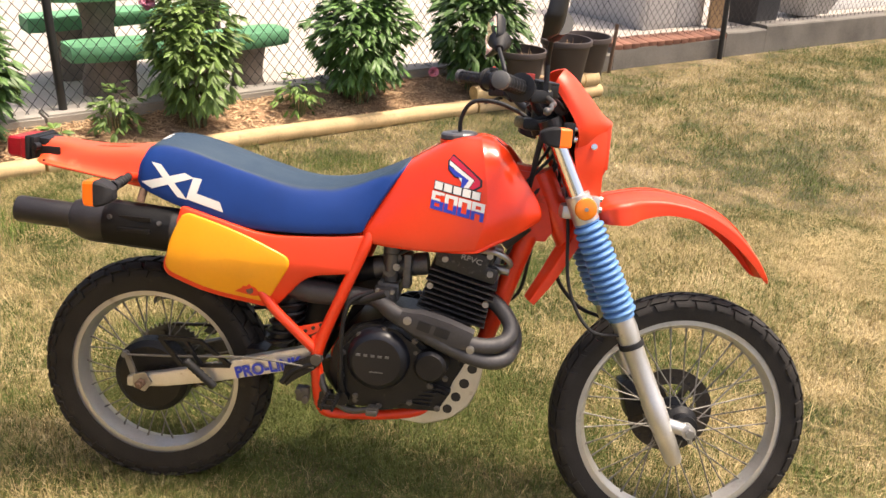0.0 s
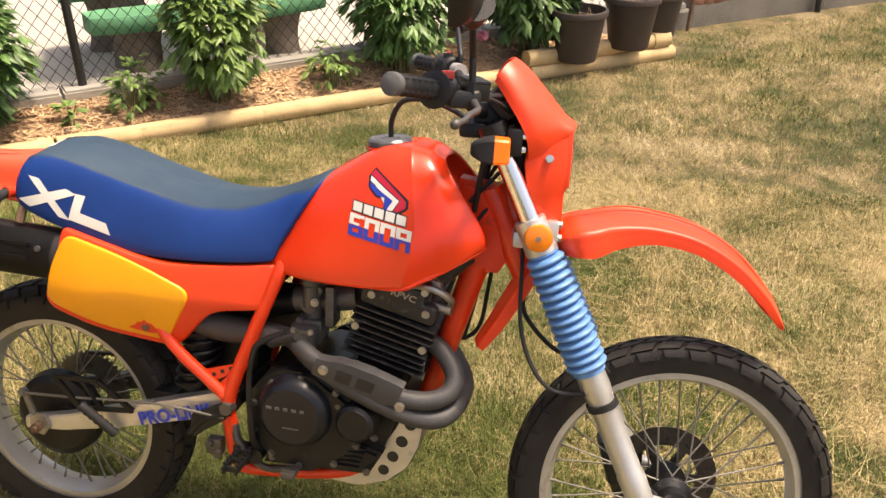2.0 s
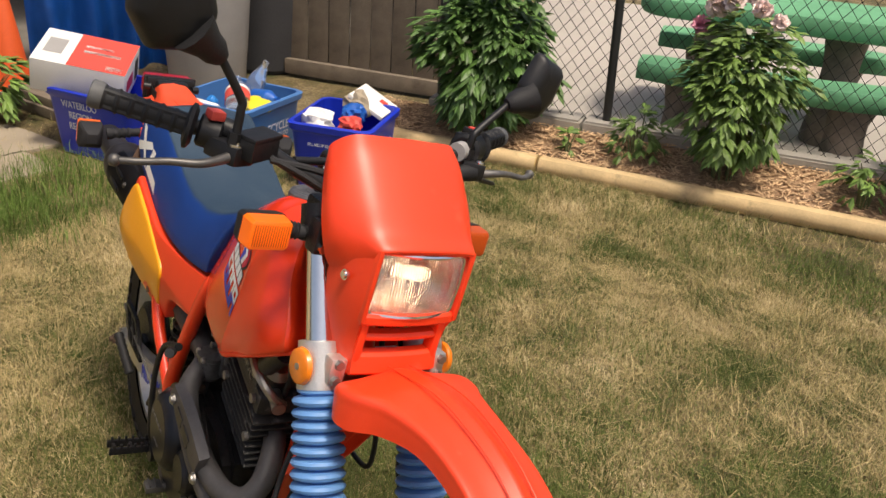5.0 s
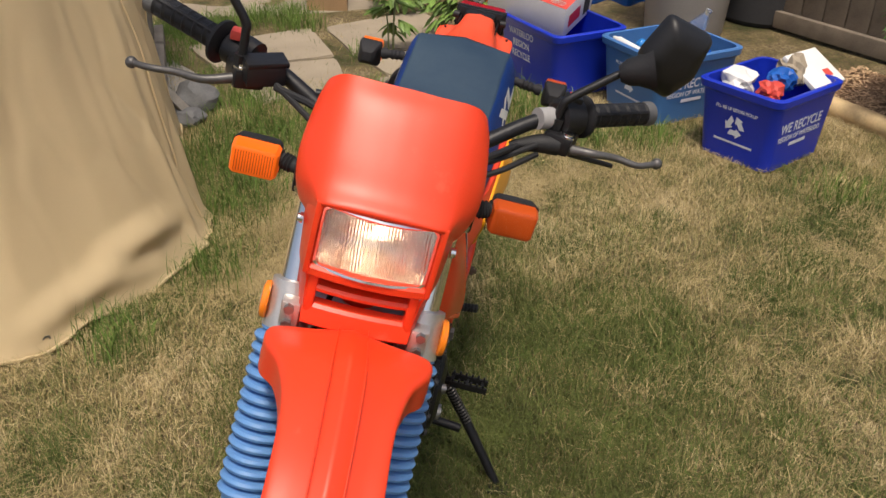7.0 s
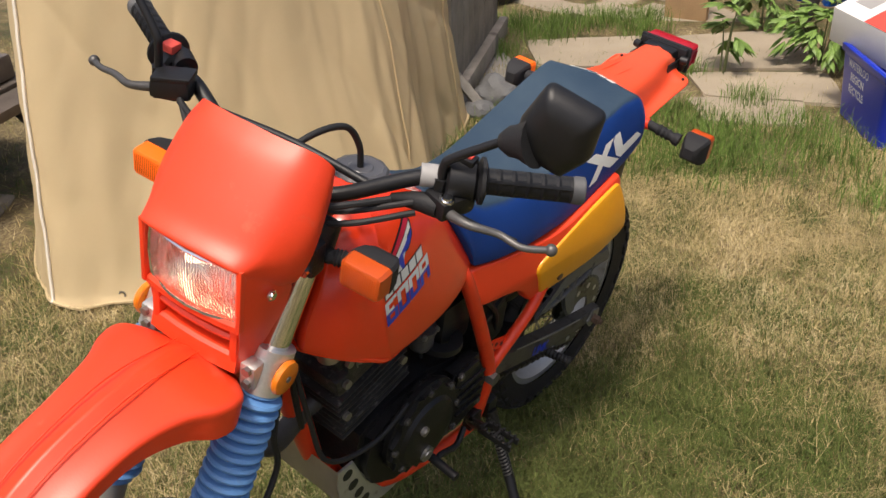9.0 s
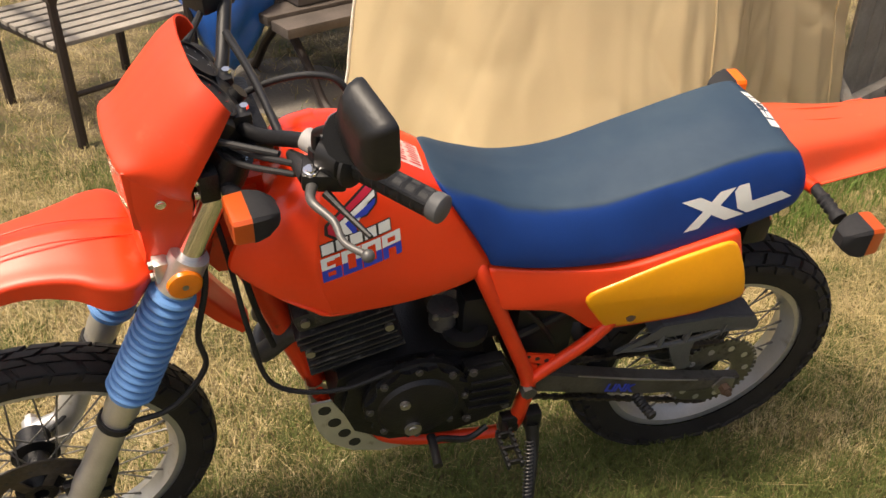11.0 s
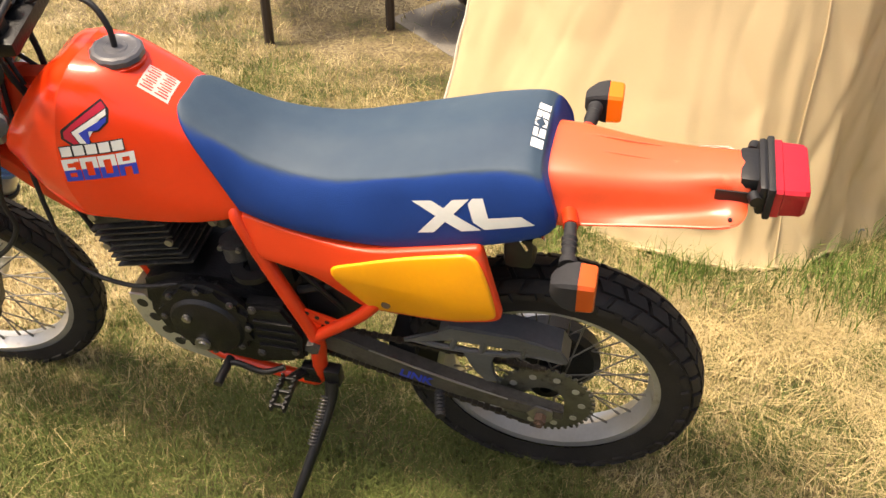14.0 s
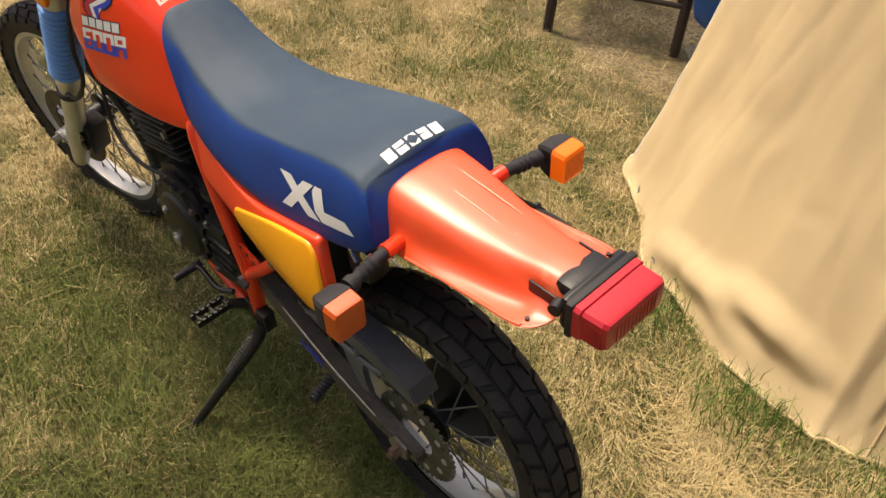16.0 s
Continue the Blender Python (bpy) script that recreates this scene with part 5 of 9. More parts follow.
solid("loose_slat", bm, M_GREYWOOD, "loose grey slat leaning by the board wall", "slat", m=Matrix.Translation((-1.42, -1.42, 0.24)) @ Matrix.Rotation(0.5, 4, "Y") @ Matrix.Rotation(0.4, 4, "X"), angle=30)

# walls of the dark lean-to that close the yard
bm = bmesh.new()
box(bm, (-7.2, -1.0, 1.3), (0.2, 9.0, 2.7))
box(bm, (-5.8, 3.4, 1.3), (2.8, 0.2, 2.7))
box(bm, (-5.9, -0.6, 2.65), (2.7, 8.0, 0.1))
solid("wall_back", bm, M_DARK, "dark wall of the lean-to behind the yard", "wall", kind="structure", smooth=False)
bm = bmesh.new()
prism(bm, [(-7.0, -5), (-4.35, -5), (-4.35, 3.3), (-7.0, 3.3)], -0.1, SOIL + 0.02, axis="z")
solid("floor_lean_to", bm, M_OLDCONC, "grey concrete floor under the lean-to", "floor", kind="structure", smooth=False)


# ---- paving slabs ----
def slab(pts, label, z=0.004, material=None):
    bm = bmesh.new()
    c = sum((Vector((*p, 0)) for p in pts), Vector()) / len(pts)
    ring = []
    for i in range(len(pts)):
        a, b = Vector((*pts[i], 0)), Vector((*pts[(i + 1) % len(pts)], 0))
        ring += [a.lerp(b, t) for t in (0.03, 0.2, 0.4, 0.6, 0.8, 0.97)]
    poly = [((p.x + 0.012 * noise.noise(p * 5)) - c.x, (p.y + 0.012 * noise.noise(p * 5 + Vector((3, 3, 3)))) - c.y) for p in ring]
    prism(bm, poly, -0.09, z - 0.026, bevel=0.008, axis="z")
    solid("paving_slab", bm, material or M_SLAB, label, "paving slab", "paving slabs", "structure", Matrix.Translation((c.x, c.y, 0)), angle=35)


SL = "worn sandy paving slab in the grass"
slab([(-2.62, -1.78), (-3.10, -1.20), (-2.62, -0.92), (-2.28, -1.48)], SL)
slab([(-2.26, -1.44), (-2.58, -0.90), (-2.16, -0.72), (-1.84, -1.08)], SL)
slab([(-3.14, -1.12), (-3.62, -0.62), (-3.08, -0.20), (-2.66, -0.82)], SL)
slab([(-2.62, -0.78), (-3.02, -0.18), (-2.62, 0.06), (-2.36, -0.55)], SL)
slab([(-2.30, -0.62), (-2.56, -0.14), (-2.26, -0.02), (-2.06, -0.42)], SL)
slab([(-1.60, -1.42), (-1.95, -1.85), (-2.55, -1.95), (-2.15, -1.48)], "sunken grey paving slab beside the board wall", -0.012, M_CONC)
slab([(-3.30, -2.4), (-4.3, -2.0), (-3.72, -0.8), (-3.46, -1.25), (-3.20, -1.95)], SL, -0.008)
slab([(1.15, -2.55), (0.62, -2.05), (0.2, -2.4), (0.7, -3.0)], "dusty paving slab below the bench", -0.012, M_OLDCONC)


def rock(x, y, z, s, seed):
    bm = bmesh.new()
    bmesh.ops.create_icosphere(bm, subdivisions=3, radius=1)
    for v in bm.verts:
        v.co *= 1 + 0.35 * noise.noise(v.co * 1.3 + Vector((seed, 0, 0))) + 0.08 * noise.noise(v.co * 5)
        v.co.z = max(v.co.z, -0.6)
    bmesh.ops.transform(bm, matrix=Matrix.Diagonal((*s, 1)), verts=bm.verts)
    solid("rock", bm, M_STONE, "rough dark grey rock on the paving", "rock", "rocks", m=Matrix.Translation((x, y, z)) @ Matrix.Rotation(seed, 4, "Z"), angle=28)


rock(-1.72, -1.36, 0.03, (0.13, 0.09, 0.08), 1.0)
rock(-1.52, -1.32, 0.01, (0.08, 0.07, 0.05), 2.2)


# ---- canvas cover ----
def canvas_cover():
    root = thing("canvas_cover", Matrix.Identity(4), "tan canvas cover hanging in folds over garden furniture", "canvas cover")
    foot = [(0.58, -1.58), (0.50, -1.32), (0.30, -1.10), (0.06, -0.95), (-0.20, -0.86), (-0.48, -0.79), (-0.66, -0.90), (-0.90, -1.06), (-1.22, -1.24), (-1.52, -1.42), (-1.45, -2.1), (-0.6, -2.35), (0.10, -2.28)]
    top = [(0.30, -1.74), (0.25, -1.52), (0.10, -1.36), (-0.08, -1.26), (-0.27, -1.20), (-0.46, -1.18), (-0.66, -1.20), (-0.88, -1.27), (-1.12, -1.36), (-1.34, -1.50), (-1.30, -2.05), (-0.6, -2.2), (-0.04, -2.14)]
    lo, hi = spline([(*p, 0) for p in foot], 20, True), spline([(*p, 0) for p in top], 20, True)
    # hanging folds: place round the cover, drift towards the top, width, height, and the share of the height they reach
    FOLDS = [(1.9, 0.5, 0.45, 0.020, 0.9), (3.4, 0.8, 0.50, 0.030, 0.7), (5.1, -0.6, 0.40, 0.024, 0.5), (7.4, 0.6, 0.60, 0.030, 0.9), (9.3, -0.9, 0.42, 0.024, 0.6), (11.2, 0.5, 0.50, 0.030, 0.8), (12.9, -0.5, 0.36, 0.026, 0.6), (15.2, 0.3, 0.60, 0.050, 1.2), (16.6, -0.5, 0.42, 0.030, 0.7), (18.3, 0.7, 0.60, 0.042, 1.1), (20.0, -0.4, 0.40, 0.028, 0.6), (21.4, 0.9, 0.55, 0.040, 1.0), (23.2, 0.2, 0.45, 0.030, 0.7), (24.9, -0.6, 0.55, 0.036, 0.9), (26.6, 0.5, 0.45, 0.028, 0.7)]
    n = len(lo)
    H = 1.62
    bm = bmesh.new()
    rows = []
    for j in range(100):
        t = j / 99
        row = []
        for i in range(n):
            q = lo[i].lerp(hi[i], t ** 0.75)
            nxt, prv = lo[(i + 1) % n], lo[i - 1]
            d = (nxt - prv).normalized()
            out = Vector((d.y, -d.x, 0))
            s = i / n * 40
            fold = 0.050 * noise.noise(Vector((s * 0.30, t * 0.7, 4.0))) * (1 - t) ** 0.8
            fold += 0.030 * noise.noise(Vector((s * 0.20, t * 1.6, 2.0))) + 0.006 * noise.noise(Vector((s * 0.5, t * 3.5 + s * 0.2, 7.0)))
            for s0, drift, wd_, hh, reach in FOLDS:
                v = abs(s - s0 - drift * t) / (wd_ * (1 + 0.6 * t))
                if v < 2.0 and t < reach:
                    fold -= (0.14 if s < 14 else 0.50) * hh * (1 - v / 2) ** 2 * (1 - (t / reach) ** 2)
            # swags where the cloth has slipped down
            for s0, t0, ln_, wd_, hh, sag in ((9.6, 0.06, 0.36, 0.07, 0.030, 0.5), (12.3, 0.10, 0.30, 0.07, 0.034, 0.6)):
                u = (s - s0) * 0.1
                v = (t - t0) * H + sag * u * u
                if abs(u) < ln_ and abs(v) < wd_:
                    e_ = 1 - abs(v) / wd_
                    fold -= hh * (1 - (u / ln_) ** 2) ** 1.5 * e_ * e_ * (3 - 2 * e_)
            # sharp creases where the cloth buckles
            for k_, (fs, ft, lean_, deep) in enumerate(((0.20, 3.0, 0.12, 0.010), (0.36, 2.2, -0.25, 0.006), (0.55, 5.0, 0.05, 0.004))):
                v = abs(noise.noise(Vector((s * fs + t * lean_ * 8, t * ft + s * lean_, 11.0 + 9 * k_))))
                fold += deep * (0.55 if s < 13 else 1.0) * max(0.0, 1 - v / 0.16)
            z = SOIL + 0.02 + t * H + (0.035 * noise.noise(Vector((s * 0.5, 0, 5))) if j == 0 else 0)
            row.append(q - out * fold + Vector((0, 0, z)))
        rows.append(row)
    for k, sc in ((1, 0.8), (2, 0.4), (3, 0.05)):
        c = sum(hi, Vector()) / n
        rows.append([c + (p - c) * sc + Vector((0, 0, SOIL + 0.02 + H + 0.05 * k)) for p in hi])
    rings(bm, rows, caps=True)
    part("cover", bm, M_CANVAS, root, angle=60)
    # hem, piping and a seam
    first = rows[0]
    for i0, i1, rr, mtl, nm in ((0, n, 0.006, M_CANVAS, "hem"),):
        bm = bmesh.new()
        tube(bm, first + [first[0]], rr, 6, caps=False)
        part(nm, bm, mtl, root)
    bm = bmesh.new()
    tube(bm, [rows[j][6] + Vector((0.006, -0.002, 0)) for j in range(100)], 0.006, 6)
    part("piping", bm, M_CANVAS_EDGE, root, "pale piping along the corner edge")
    for col in (111, 168):
        bm = bmesh.new()
        tube(bm, [rows[j][col % n] + Vector((0, 0.003, 0)) for j in range(100)], 0.0035, 5)
        part("seam", bm, M_CANVAS, root)
    for col in (23, 49, 137):
        bm = bmesh.new()
        p = rows[1][col]
        d = (lo[col + 1] - lo[col - 1]).normalized()
        out = Vector((-d.y, d.x, 0))
        revolve(bm, [(0.007, 0.0), (0.013, 0.0), (0.013, 0.003), (0.007, 0.003)], (0, 0, 0), "z", 16)
        bmesh.ops.transform(bm, matrix=Matrix.Translation(p + out * 0.003 + Vector((0, 0, 0.01))) @ out.to_track_quat("Z", "Y").to_matrix().to_4x4(), verts=bm.verts)
        part("grommet", bm, M_STEEL, root)


canvas_cover()


# ---- bench and stacked boards ----
def slat_bench():
    ang = math.atan2(-2.34 + 2.06, 1.04 - 1.50)
    root = thing("garden_bench", Matrix.Translation((1.27, -2.20, SOIL)) @ Matrix.Rotation(ang, 4, "Z"), "dark metal garden bench with wooden slats", "bench")
    # local x runs along the bench's front between its two front legs; +y is to the back
    W, D = 0.28, 0.62
    for sx in (-W, W):
        for y, lean, h in ((0.0, 0.0, 0.60), (D, 0.10, 0.80)):
            bm = bmesh.new()
            tube(bm, [(sx, y, 0), (sx, y, h * 0.55), (sx, y + lean, h)], [0.022, 0.022, 0.018], 8)
            part("leg", bm, M_BENCH, root)
        bm = bmesh.new()
        tube(bm, [(sx, -0.02, 0.60), (sx, 0.3, 0.62), (sx, D + 0.06, 0.62)], 0.02, 8, smooth=4)
        part("armrest", bm, M_BENCH, root)
        bm = bmesh.new()
        cyl(bm, (sx, 0, 0.40), (sx, D, 0.38), 0.016)
        part("seat_rail", bm, M_BENCH, root)
    for i in range(8):
        bm = bmesh.new()
        box(bm, (0, 0.03 + i * 0.075, 0.42), (2 * W + 0.06, 0.055, 0.018), bevel=0.004)
        part("slat", bm, M_GREYWOOD, root, angle=30)
    for i in range(4):
        bm = bmesh.new()
        box(bm, (0, D + 0.02 + 0.02 * i, 0.50 + i * 0.075), (2 * W + 0.02, 0.018, 0.05), bevel=0.004)
        part("back_slat", bm, M_GREYWOOD, root, angle=30)
    bm = bmesh.new()
    cyl(bm, (-W, 0, 0.22), (W, 0, 0.22), 0.012)
    part("stretcher", bm, M_BENCH, root)


slat_bench()


def board_table():
    root = thing("plank_bench", Matrix.Translation((0.12, -2.64, SOIL)) @ Matrix.Rotation(radians(22), 4, "Z"), "old plank bench of grey boards on cast-iron legs", "bench")
    # The rear three planks are added, unseen, to shade the ground under the bench.
    for i in range(7):
        bm = bmesh.new()
        box(bm, (0.275 + 0.01 * (i % 2), 0.225 - i * 0.152, 0.377 + (0.006 if i else -0.008)), (0.85, 0.142, 0.042), bevel=0.005)
        part("plank", jitter(bm, 0.003, 9), M_BENCHWOOD, root, angle=30)
    for sx in (-0.05, 0.56):
        bm = bmesh.new()
        tube(bm, [(sx, 0.37, 0.0), (sx, 0.30, 0.04), (sx, 0.20, 0.16), (sx, 0.08, 0.27), (sx, 0.04, 0.35)], [0.03, 0.022, 0.02, 0.022, 0.03], 8, smooth=5)
        tube(bm, [(sx, -0.37, 0.0), (sx, -0.30, 0.04), (sx, -0.20, 0.16), (sx, -0.08, 0.27), (sx, -0.04, 0.35)], [0.03, 0.022, 0.02, 0.022, 0.03], 8, smooth=5)
        box(bm, (sx, 0, 0.347), (0.05, 0.5, 0.022), bevel=0.004)
        part("leg", bm, M_BENCH, root)


board_table()
root = thing("shingle_bundle", Matrix.Translation((0.36, -2.60, SOIL + 0.404 + 0.055)) @ Matrix.Rotation(radians(23), 4, "Z"), "grey wrapped bundle with red printing on the plank bench", "bundle")
bm = bmesh.new()
box(bm, (0, 0, 0), (0.62, 0.34, 0.105), bevel=0.015)
b = part("wrapping", jitter(bm, 0.006, 8), mat("grey_wrapper", (0.11, 0.095, 0.088), 0.5, var=0.3, scale=9, bump=0.15, dirt=(0.17, 0.15, 0.14), dirt_amount=0.25, dirt_scale=9), root, angle=35)
for u, v, w, h in ((-0.05, -0.01, 0.30, 0.030), (0.06, -0.09, 0.20, 0.022), (0.02, 0.07, 0.24, 0.016), (-0.22, -0.02, 0.03, 0.03), (-0.24, 0.08, 0.03, 0.03), (0.2, 0.09, 0.1, 0.016)):
    for k in range(max(1, int(w / 0.032))):
        bm = bmesh.new()
        x = u - w / 2 + 0.032 * k
        bm.faces.new([bm.verts.new((x + p * 0.024, v + q * h, 0.0615)) for p, q in ((0, 0), (1, 0), (1, 1), (0, 1))])
        part("printing", bm, M_REDPRINT, b, smooth=False)
bm = bmesh.new()
bmesh.ops.create_icosphere(bm, subdivisions=4, radius=1)
for v in bm.verts:
    v.co *= 1 + 0.22 * noise.noise(v.co * 1.4) + 0.05 * noise.noise(v.co * 4.5) + 0.03 * noise.noise(Vector((v.co.x * 9, v.co.y * 9, v.co.z * 2)))
    if v.co.z < 0:
        v.co.x *= 1 + 0.5 * v.co.z
bmesh.ops.transform(bm, matrix=Matrix.Diagonal((0.21, 0.24, 0.30, 1)), verts=bm.verts)
solid("tarp_bag", bm, M_BLUETARP, "bulging blue tarp bundle hanging beside the planks", "tarp", m=Matrix.Translation((0.88, -2.47, 0.40)) @ Matrix.Rotation(0.25, 4, "X"))
# ---- motorcycle ----
# Bike space: x ahead from the rear axle, y to its left, z up from the tyres' contact; it leans on its side stand.
BIKE = Matrix.Translation((0, 0, -0.037)) @ Matrix.Rotation(radians(-9.82), 4, "X") @ Matrix.Rotation(radians(0.45), 4, "Y")
HEAD = Vector((1.095, 0, 0.81))
RAKE = Vector((-math.sin(radians(28)), 0, math.cos(radians(28))))
STEER = Matrix.Translation(HEAD) @ Matrix.Rotation(radians(9.48), 4, RAKE) @ Matrix.Translation(-HEAD)
BARS = Matrix.Translation(HEAD) @ Matrix.Rotation(radians(11.8), 4, RAKE) @ Matrix.Translation(-HEAD)
bike = thing("motorcycle", BIKE, "orange off-road motorcycle with blue seat leaning on its side stand", "motorcycle")


def bp(name, bm, material, label="", m=None, parent=None, smooth=True, angle=40):
    if m is not None:
        bmesh.ops.transform(bm, matrix=m, verts=bm.verts)
    return part(name, bm, material, parent or bike, label, smooth, angle)


def mirror(bm):
    out = bm.copy()
    bmesh.ops.transform(out, matrix=Matrix.Diagonal((1, -1, 1, 1)), verts=out.verts)
    bmesh.ops.reverse_faces(out, faces=out.faces)
    return out


def both(name, bm, material, label="", m=None, parent=None, angle=40):
    other = mirror(bm)
    return bp(name, bm, material, label, m, parent, angle=angle), bp(name, other, material, label, m, parent, angle=angle)


def bolt(bm, p, d, r=0.007, h=0.006):
    p, d = Vector(p), Vector(d).normalized()
    a, b = d.orthogonal().normalized(), d.cross(d.orthogonal().normalized())
    rings(bm, [[p + d * hh + (a * math.cos(t) + b * math.sin(t)) * rr for t in (math.tau * k / 12 for k in range(12))] for rr, hh in ((r * 1.35, -0.002), (r * 1.35, h * 0.4), (r, h * 0.45), (r * 0.95, h))])
    return bm


def pieces(name, bm, material, label="", m=None, parent=None, angle=30):
    """Every loose piece of a bmesh as a part of its own."""
    bm.verts.index_update()
    seen = set()
    for v0 in bm.verts:
        if v0 in seen:
            continue
        isle, todo = [], [v0]
        seen.add(v0)
        while todo:
            v = todo.pop()
            isle.append(v)
            for e in v.link_edges:
                w = e.other_vert(v)
                if w not in seen:
                    seen.add(w)
                    todo.append(w)
        out = bmesh.new()
        to = {v: out.verts.new(v.co) for v in isle}
        for f in {f for v in isle for f in v.link_faces}:
            out.faces.new([to[v] for v in f.verts])
        bmesh.ops.recalc_face_normals(out, faces=out.faces)
        bp(name, out, material, label, m, parent, angle=angle)


M_CHAIN = mat("oily_chain", (0.06, 0.05, 0.04), 0.5, metal=0.6, var=0.4, scale=30, bump=0.1)

# -- wheels --
def tread_block(bm, c, at, ang, u0, u1, da, skew, h):
    """A raised block on the tyre between two offsets round its section and over an angle; at(u) gives radius, offset and normal."""
    um = (u0 + u1) / 2
    lo, hi = [], []
    for i in range(4):
        u = u0 + (u1 - u0) * i / 3
        uh = um + (u - um) * 0.93
        row = []
        for uu, lift, sh in ((u, -0.004, 1.0), (uh, h, 0.90)):
            r, y, nr, ny = at(uu)
            for s in (-1, 1):
                a = ang + skew * (uu - um) + s * da / 2 * sh
                row.append(bm.verts.new(Vector(c) + Vector(((r + nr * lift) * math.cos(a), y + ny * lift, (r + nr * lift) * math.sin(a)))))
        lo.append(row[:2])
        hi.append(row[2:])
    for i in range(3):
        bm.faces.new((hi[i][0], hi[i][1], hi[i + 1][1], hi[i + 1][0]))
        for k in (0, 1):
            bm.faces.new((lo[i][k], lo[i + 1][k], hi[i + 1][k], hi[i][k]))
    for i in (0, 3):
        bm.faces.new((lo[i][0], lo[i][1], hi[i][1], hi[i][0]))


def wheel(name, c, R, rim_r, half, blocks, m, label, disc_y):
    """Rim with tyre, hub and crossed spokes."""
    bm = bmesh.new()
    w = half * 0.62
    prof = [(rim_r, -w), (rim_r + 0.002, -w + 0.003), (rim_r - 0.004, -w + 0.006), (rim_r - 0.012, -w + 0.008), (rim_r - 0.016, -w * 0.45), (rim_r - 0.026, 0), (rim_r - 0.016, w * 0.45), (rim_r - 0.012, w - 0.008), (rim_r - 0.004, w - 0.006), (rim_r + 0.002, w - 0.003), (rim_r, w), (rim_r - 0.018, w), (rim_r - 0.022, w * 0.5), (rim_r - 0.032, 0), (rim_r - 0.022, -w * 0.5), (rim_r - 0.018, -w)]
    revolve(bm, prof, c, "y", 96)
    rim = bp(name, bm, M_RIM, label, m, angle=50)
    bm = bmesh.new()
    sec = []
    depth = R - 0.006 - rim_r
    for k in range(25):
        t = math.pi * k / 24
        ww = half * (1 + 0.10 * math.sin(t))
        sec.append((rim_r - 0.004 + (depth + 0.004) * math.sin(t) ** 0.52, -ww * math.cos(t) * (0.72 + 0.28 * math.sin(t) ** 0.5)))
    revolve(bm, sec, c, "y", 96, wrap=False)
    bp("tyre", bm, M_RUBBER, "", m, rim, angle=60)
    bm = bmesh.new()
    arc = [(0.0, *sec[12])]
    for (r0, y0), (r1, y1) in zip(sec[12:22], sec[13:23]):
        arc.append((arc[-1][0] + math.hypot(r1 - r0, y1 - y0), r1, y1))
    us, rs_, ys_ = [q[0] for q in arc], [q[1] for q in arc], [q[2] for q in arc]

    def at(u):
        v, sg = abs(u), (1 if u >= 0 else -1)
        r0, y0 = np.interp(v - 0.002, us, rs_), np.interp(v - 0.002, us, ys_)
        r1, y1 = np.interp(v + 0.002, us, rs_), np.interp(v + 0.002, us, ys_)
        ln = math.hypot(r1 - r0, y1 - y0) or 1
        return float(np.interp(v, us, rs_)), sg * float(np.interp(v, us, ys_)), float((y1 - y0) / ln), sg * float((r0 - r1) / ln)

    for ang, u0, u1, da, skew, h in blocks(R, half):
        tread_block(bm, c, at, ang, u0, u1, da, skew, h)
    bp("tread", bm, M_RUBBER, "worn dual-purpose tread blocks", m, rim, angle=20)
    for i in range(36):
        a = math.tau * i / 36
        s = 1 if i % 2 else -1
        cross = (1 if (i // 2) % 2 else -1) * 0.62
        bm = bmesh.new()
        p = Vector(c) + Vector(((rim_r - 0.028) * math.cos(a), 0.004 * s, (rim_r - 0.028) * math.sin(a)))
        q = Vector(c) + Vector((0.042 * math.cos(a + cross), 0.036 * s, 0.042 * math.sin(a + cross)))
        tube(bm, [p, q], 0.0019, 6)
        cyl(bm, p, p + (q - p).normalized() * 0.016, 0.0032, n=6)
        bp("spoke", bm, M_SPOKE, "", m, rim)
    bm = bmesh.new()
    revolve(bm, [(0.014, -0.055), (0.03, -0.055), (0.046, -0.042), (0.046, -0.034), (0.026, -0.028), (0.024, 0.028), (0.046, 0.034), (0.046, 0.042), (0.03, 0.055), (0.014, 0.055)], c, "y", 32)
    bp("hub", bm, M_ENGINE, "", m, rim, angle=30)
    return rim


def rear_blocks(R, h):
    """Staggered rhombic blocks: two rows along the middle, two shoulder rows that reach down the sidewall."""
    out = []
    n = 36
    d = math.tau / n
    for i in range(n):
        a = d * i
        out += [(a, 0.0015, 0.0270, d * 0.87, 1.6, 0.008), (a + d / 2, -0.0270, -0.0015, d * 0.87, -1.6, 0.008)]
        out += [(a + d * 0.55, 0.0310, 0.053, d * 0.84, -1.8, 0.008), (a + d * 0.05, -0.053, -0.0310, d * 0.84, 1.8, 0.008)]
        out += [(a + d * 0.1, 0.0565, 0.074 if i % 2 else 0.068, d * 0.70, 1.2, 0.006), (a + d * 0.6, -0.074 if i % 2 else -0.068, -0.0565, d * 0.70, -1.2, 0.006)]
    return out


def front_blocks(R, h):
    """A zigzag of middle blocks between long shoulder lugs."""
    out = []
    n = 38
    d = math.tau / n
    for i in range(n):
        a = d * i
        out += [(a, 0.001, 0.0145, d * 0.84, 4.0, 0.006), (a + d / 2, -0.0145, -0.001, d * 0.84, -4.0, 0.006)]
        out += [(a + d * 0.6, 0.0170, 0.034, d * 0.86, 2.5, 0.006), (a + d * 0.1, -0.034, -0.0170, d * 0.86, -2.5, 0.006)]
        out += [(a + d * 0.55, 0.0365, 0.054 if i % 2 else 0.050, d * 0.80, -1.0, 0.006), (a + d * 0.05, -0.054 if i % 2 else -0.050, -0.0365, d * 0.80, 1.0, 0.006)]
    return out


RC = Vector((0, 0, 0.325))
FC = Vector((1.436, 0, 0.342))
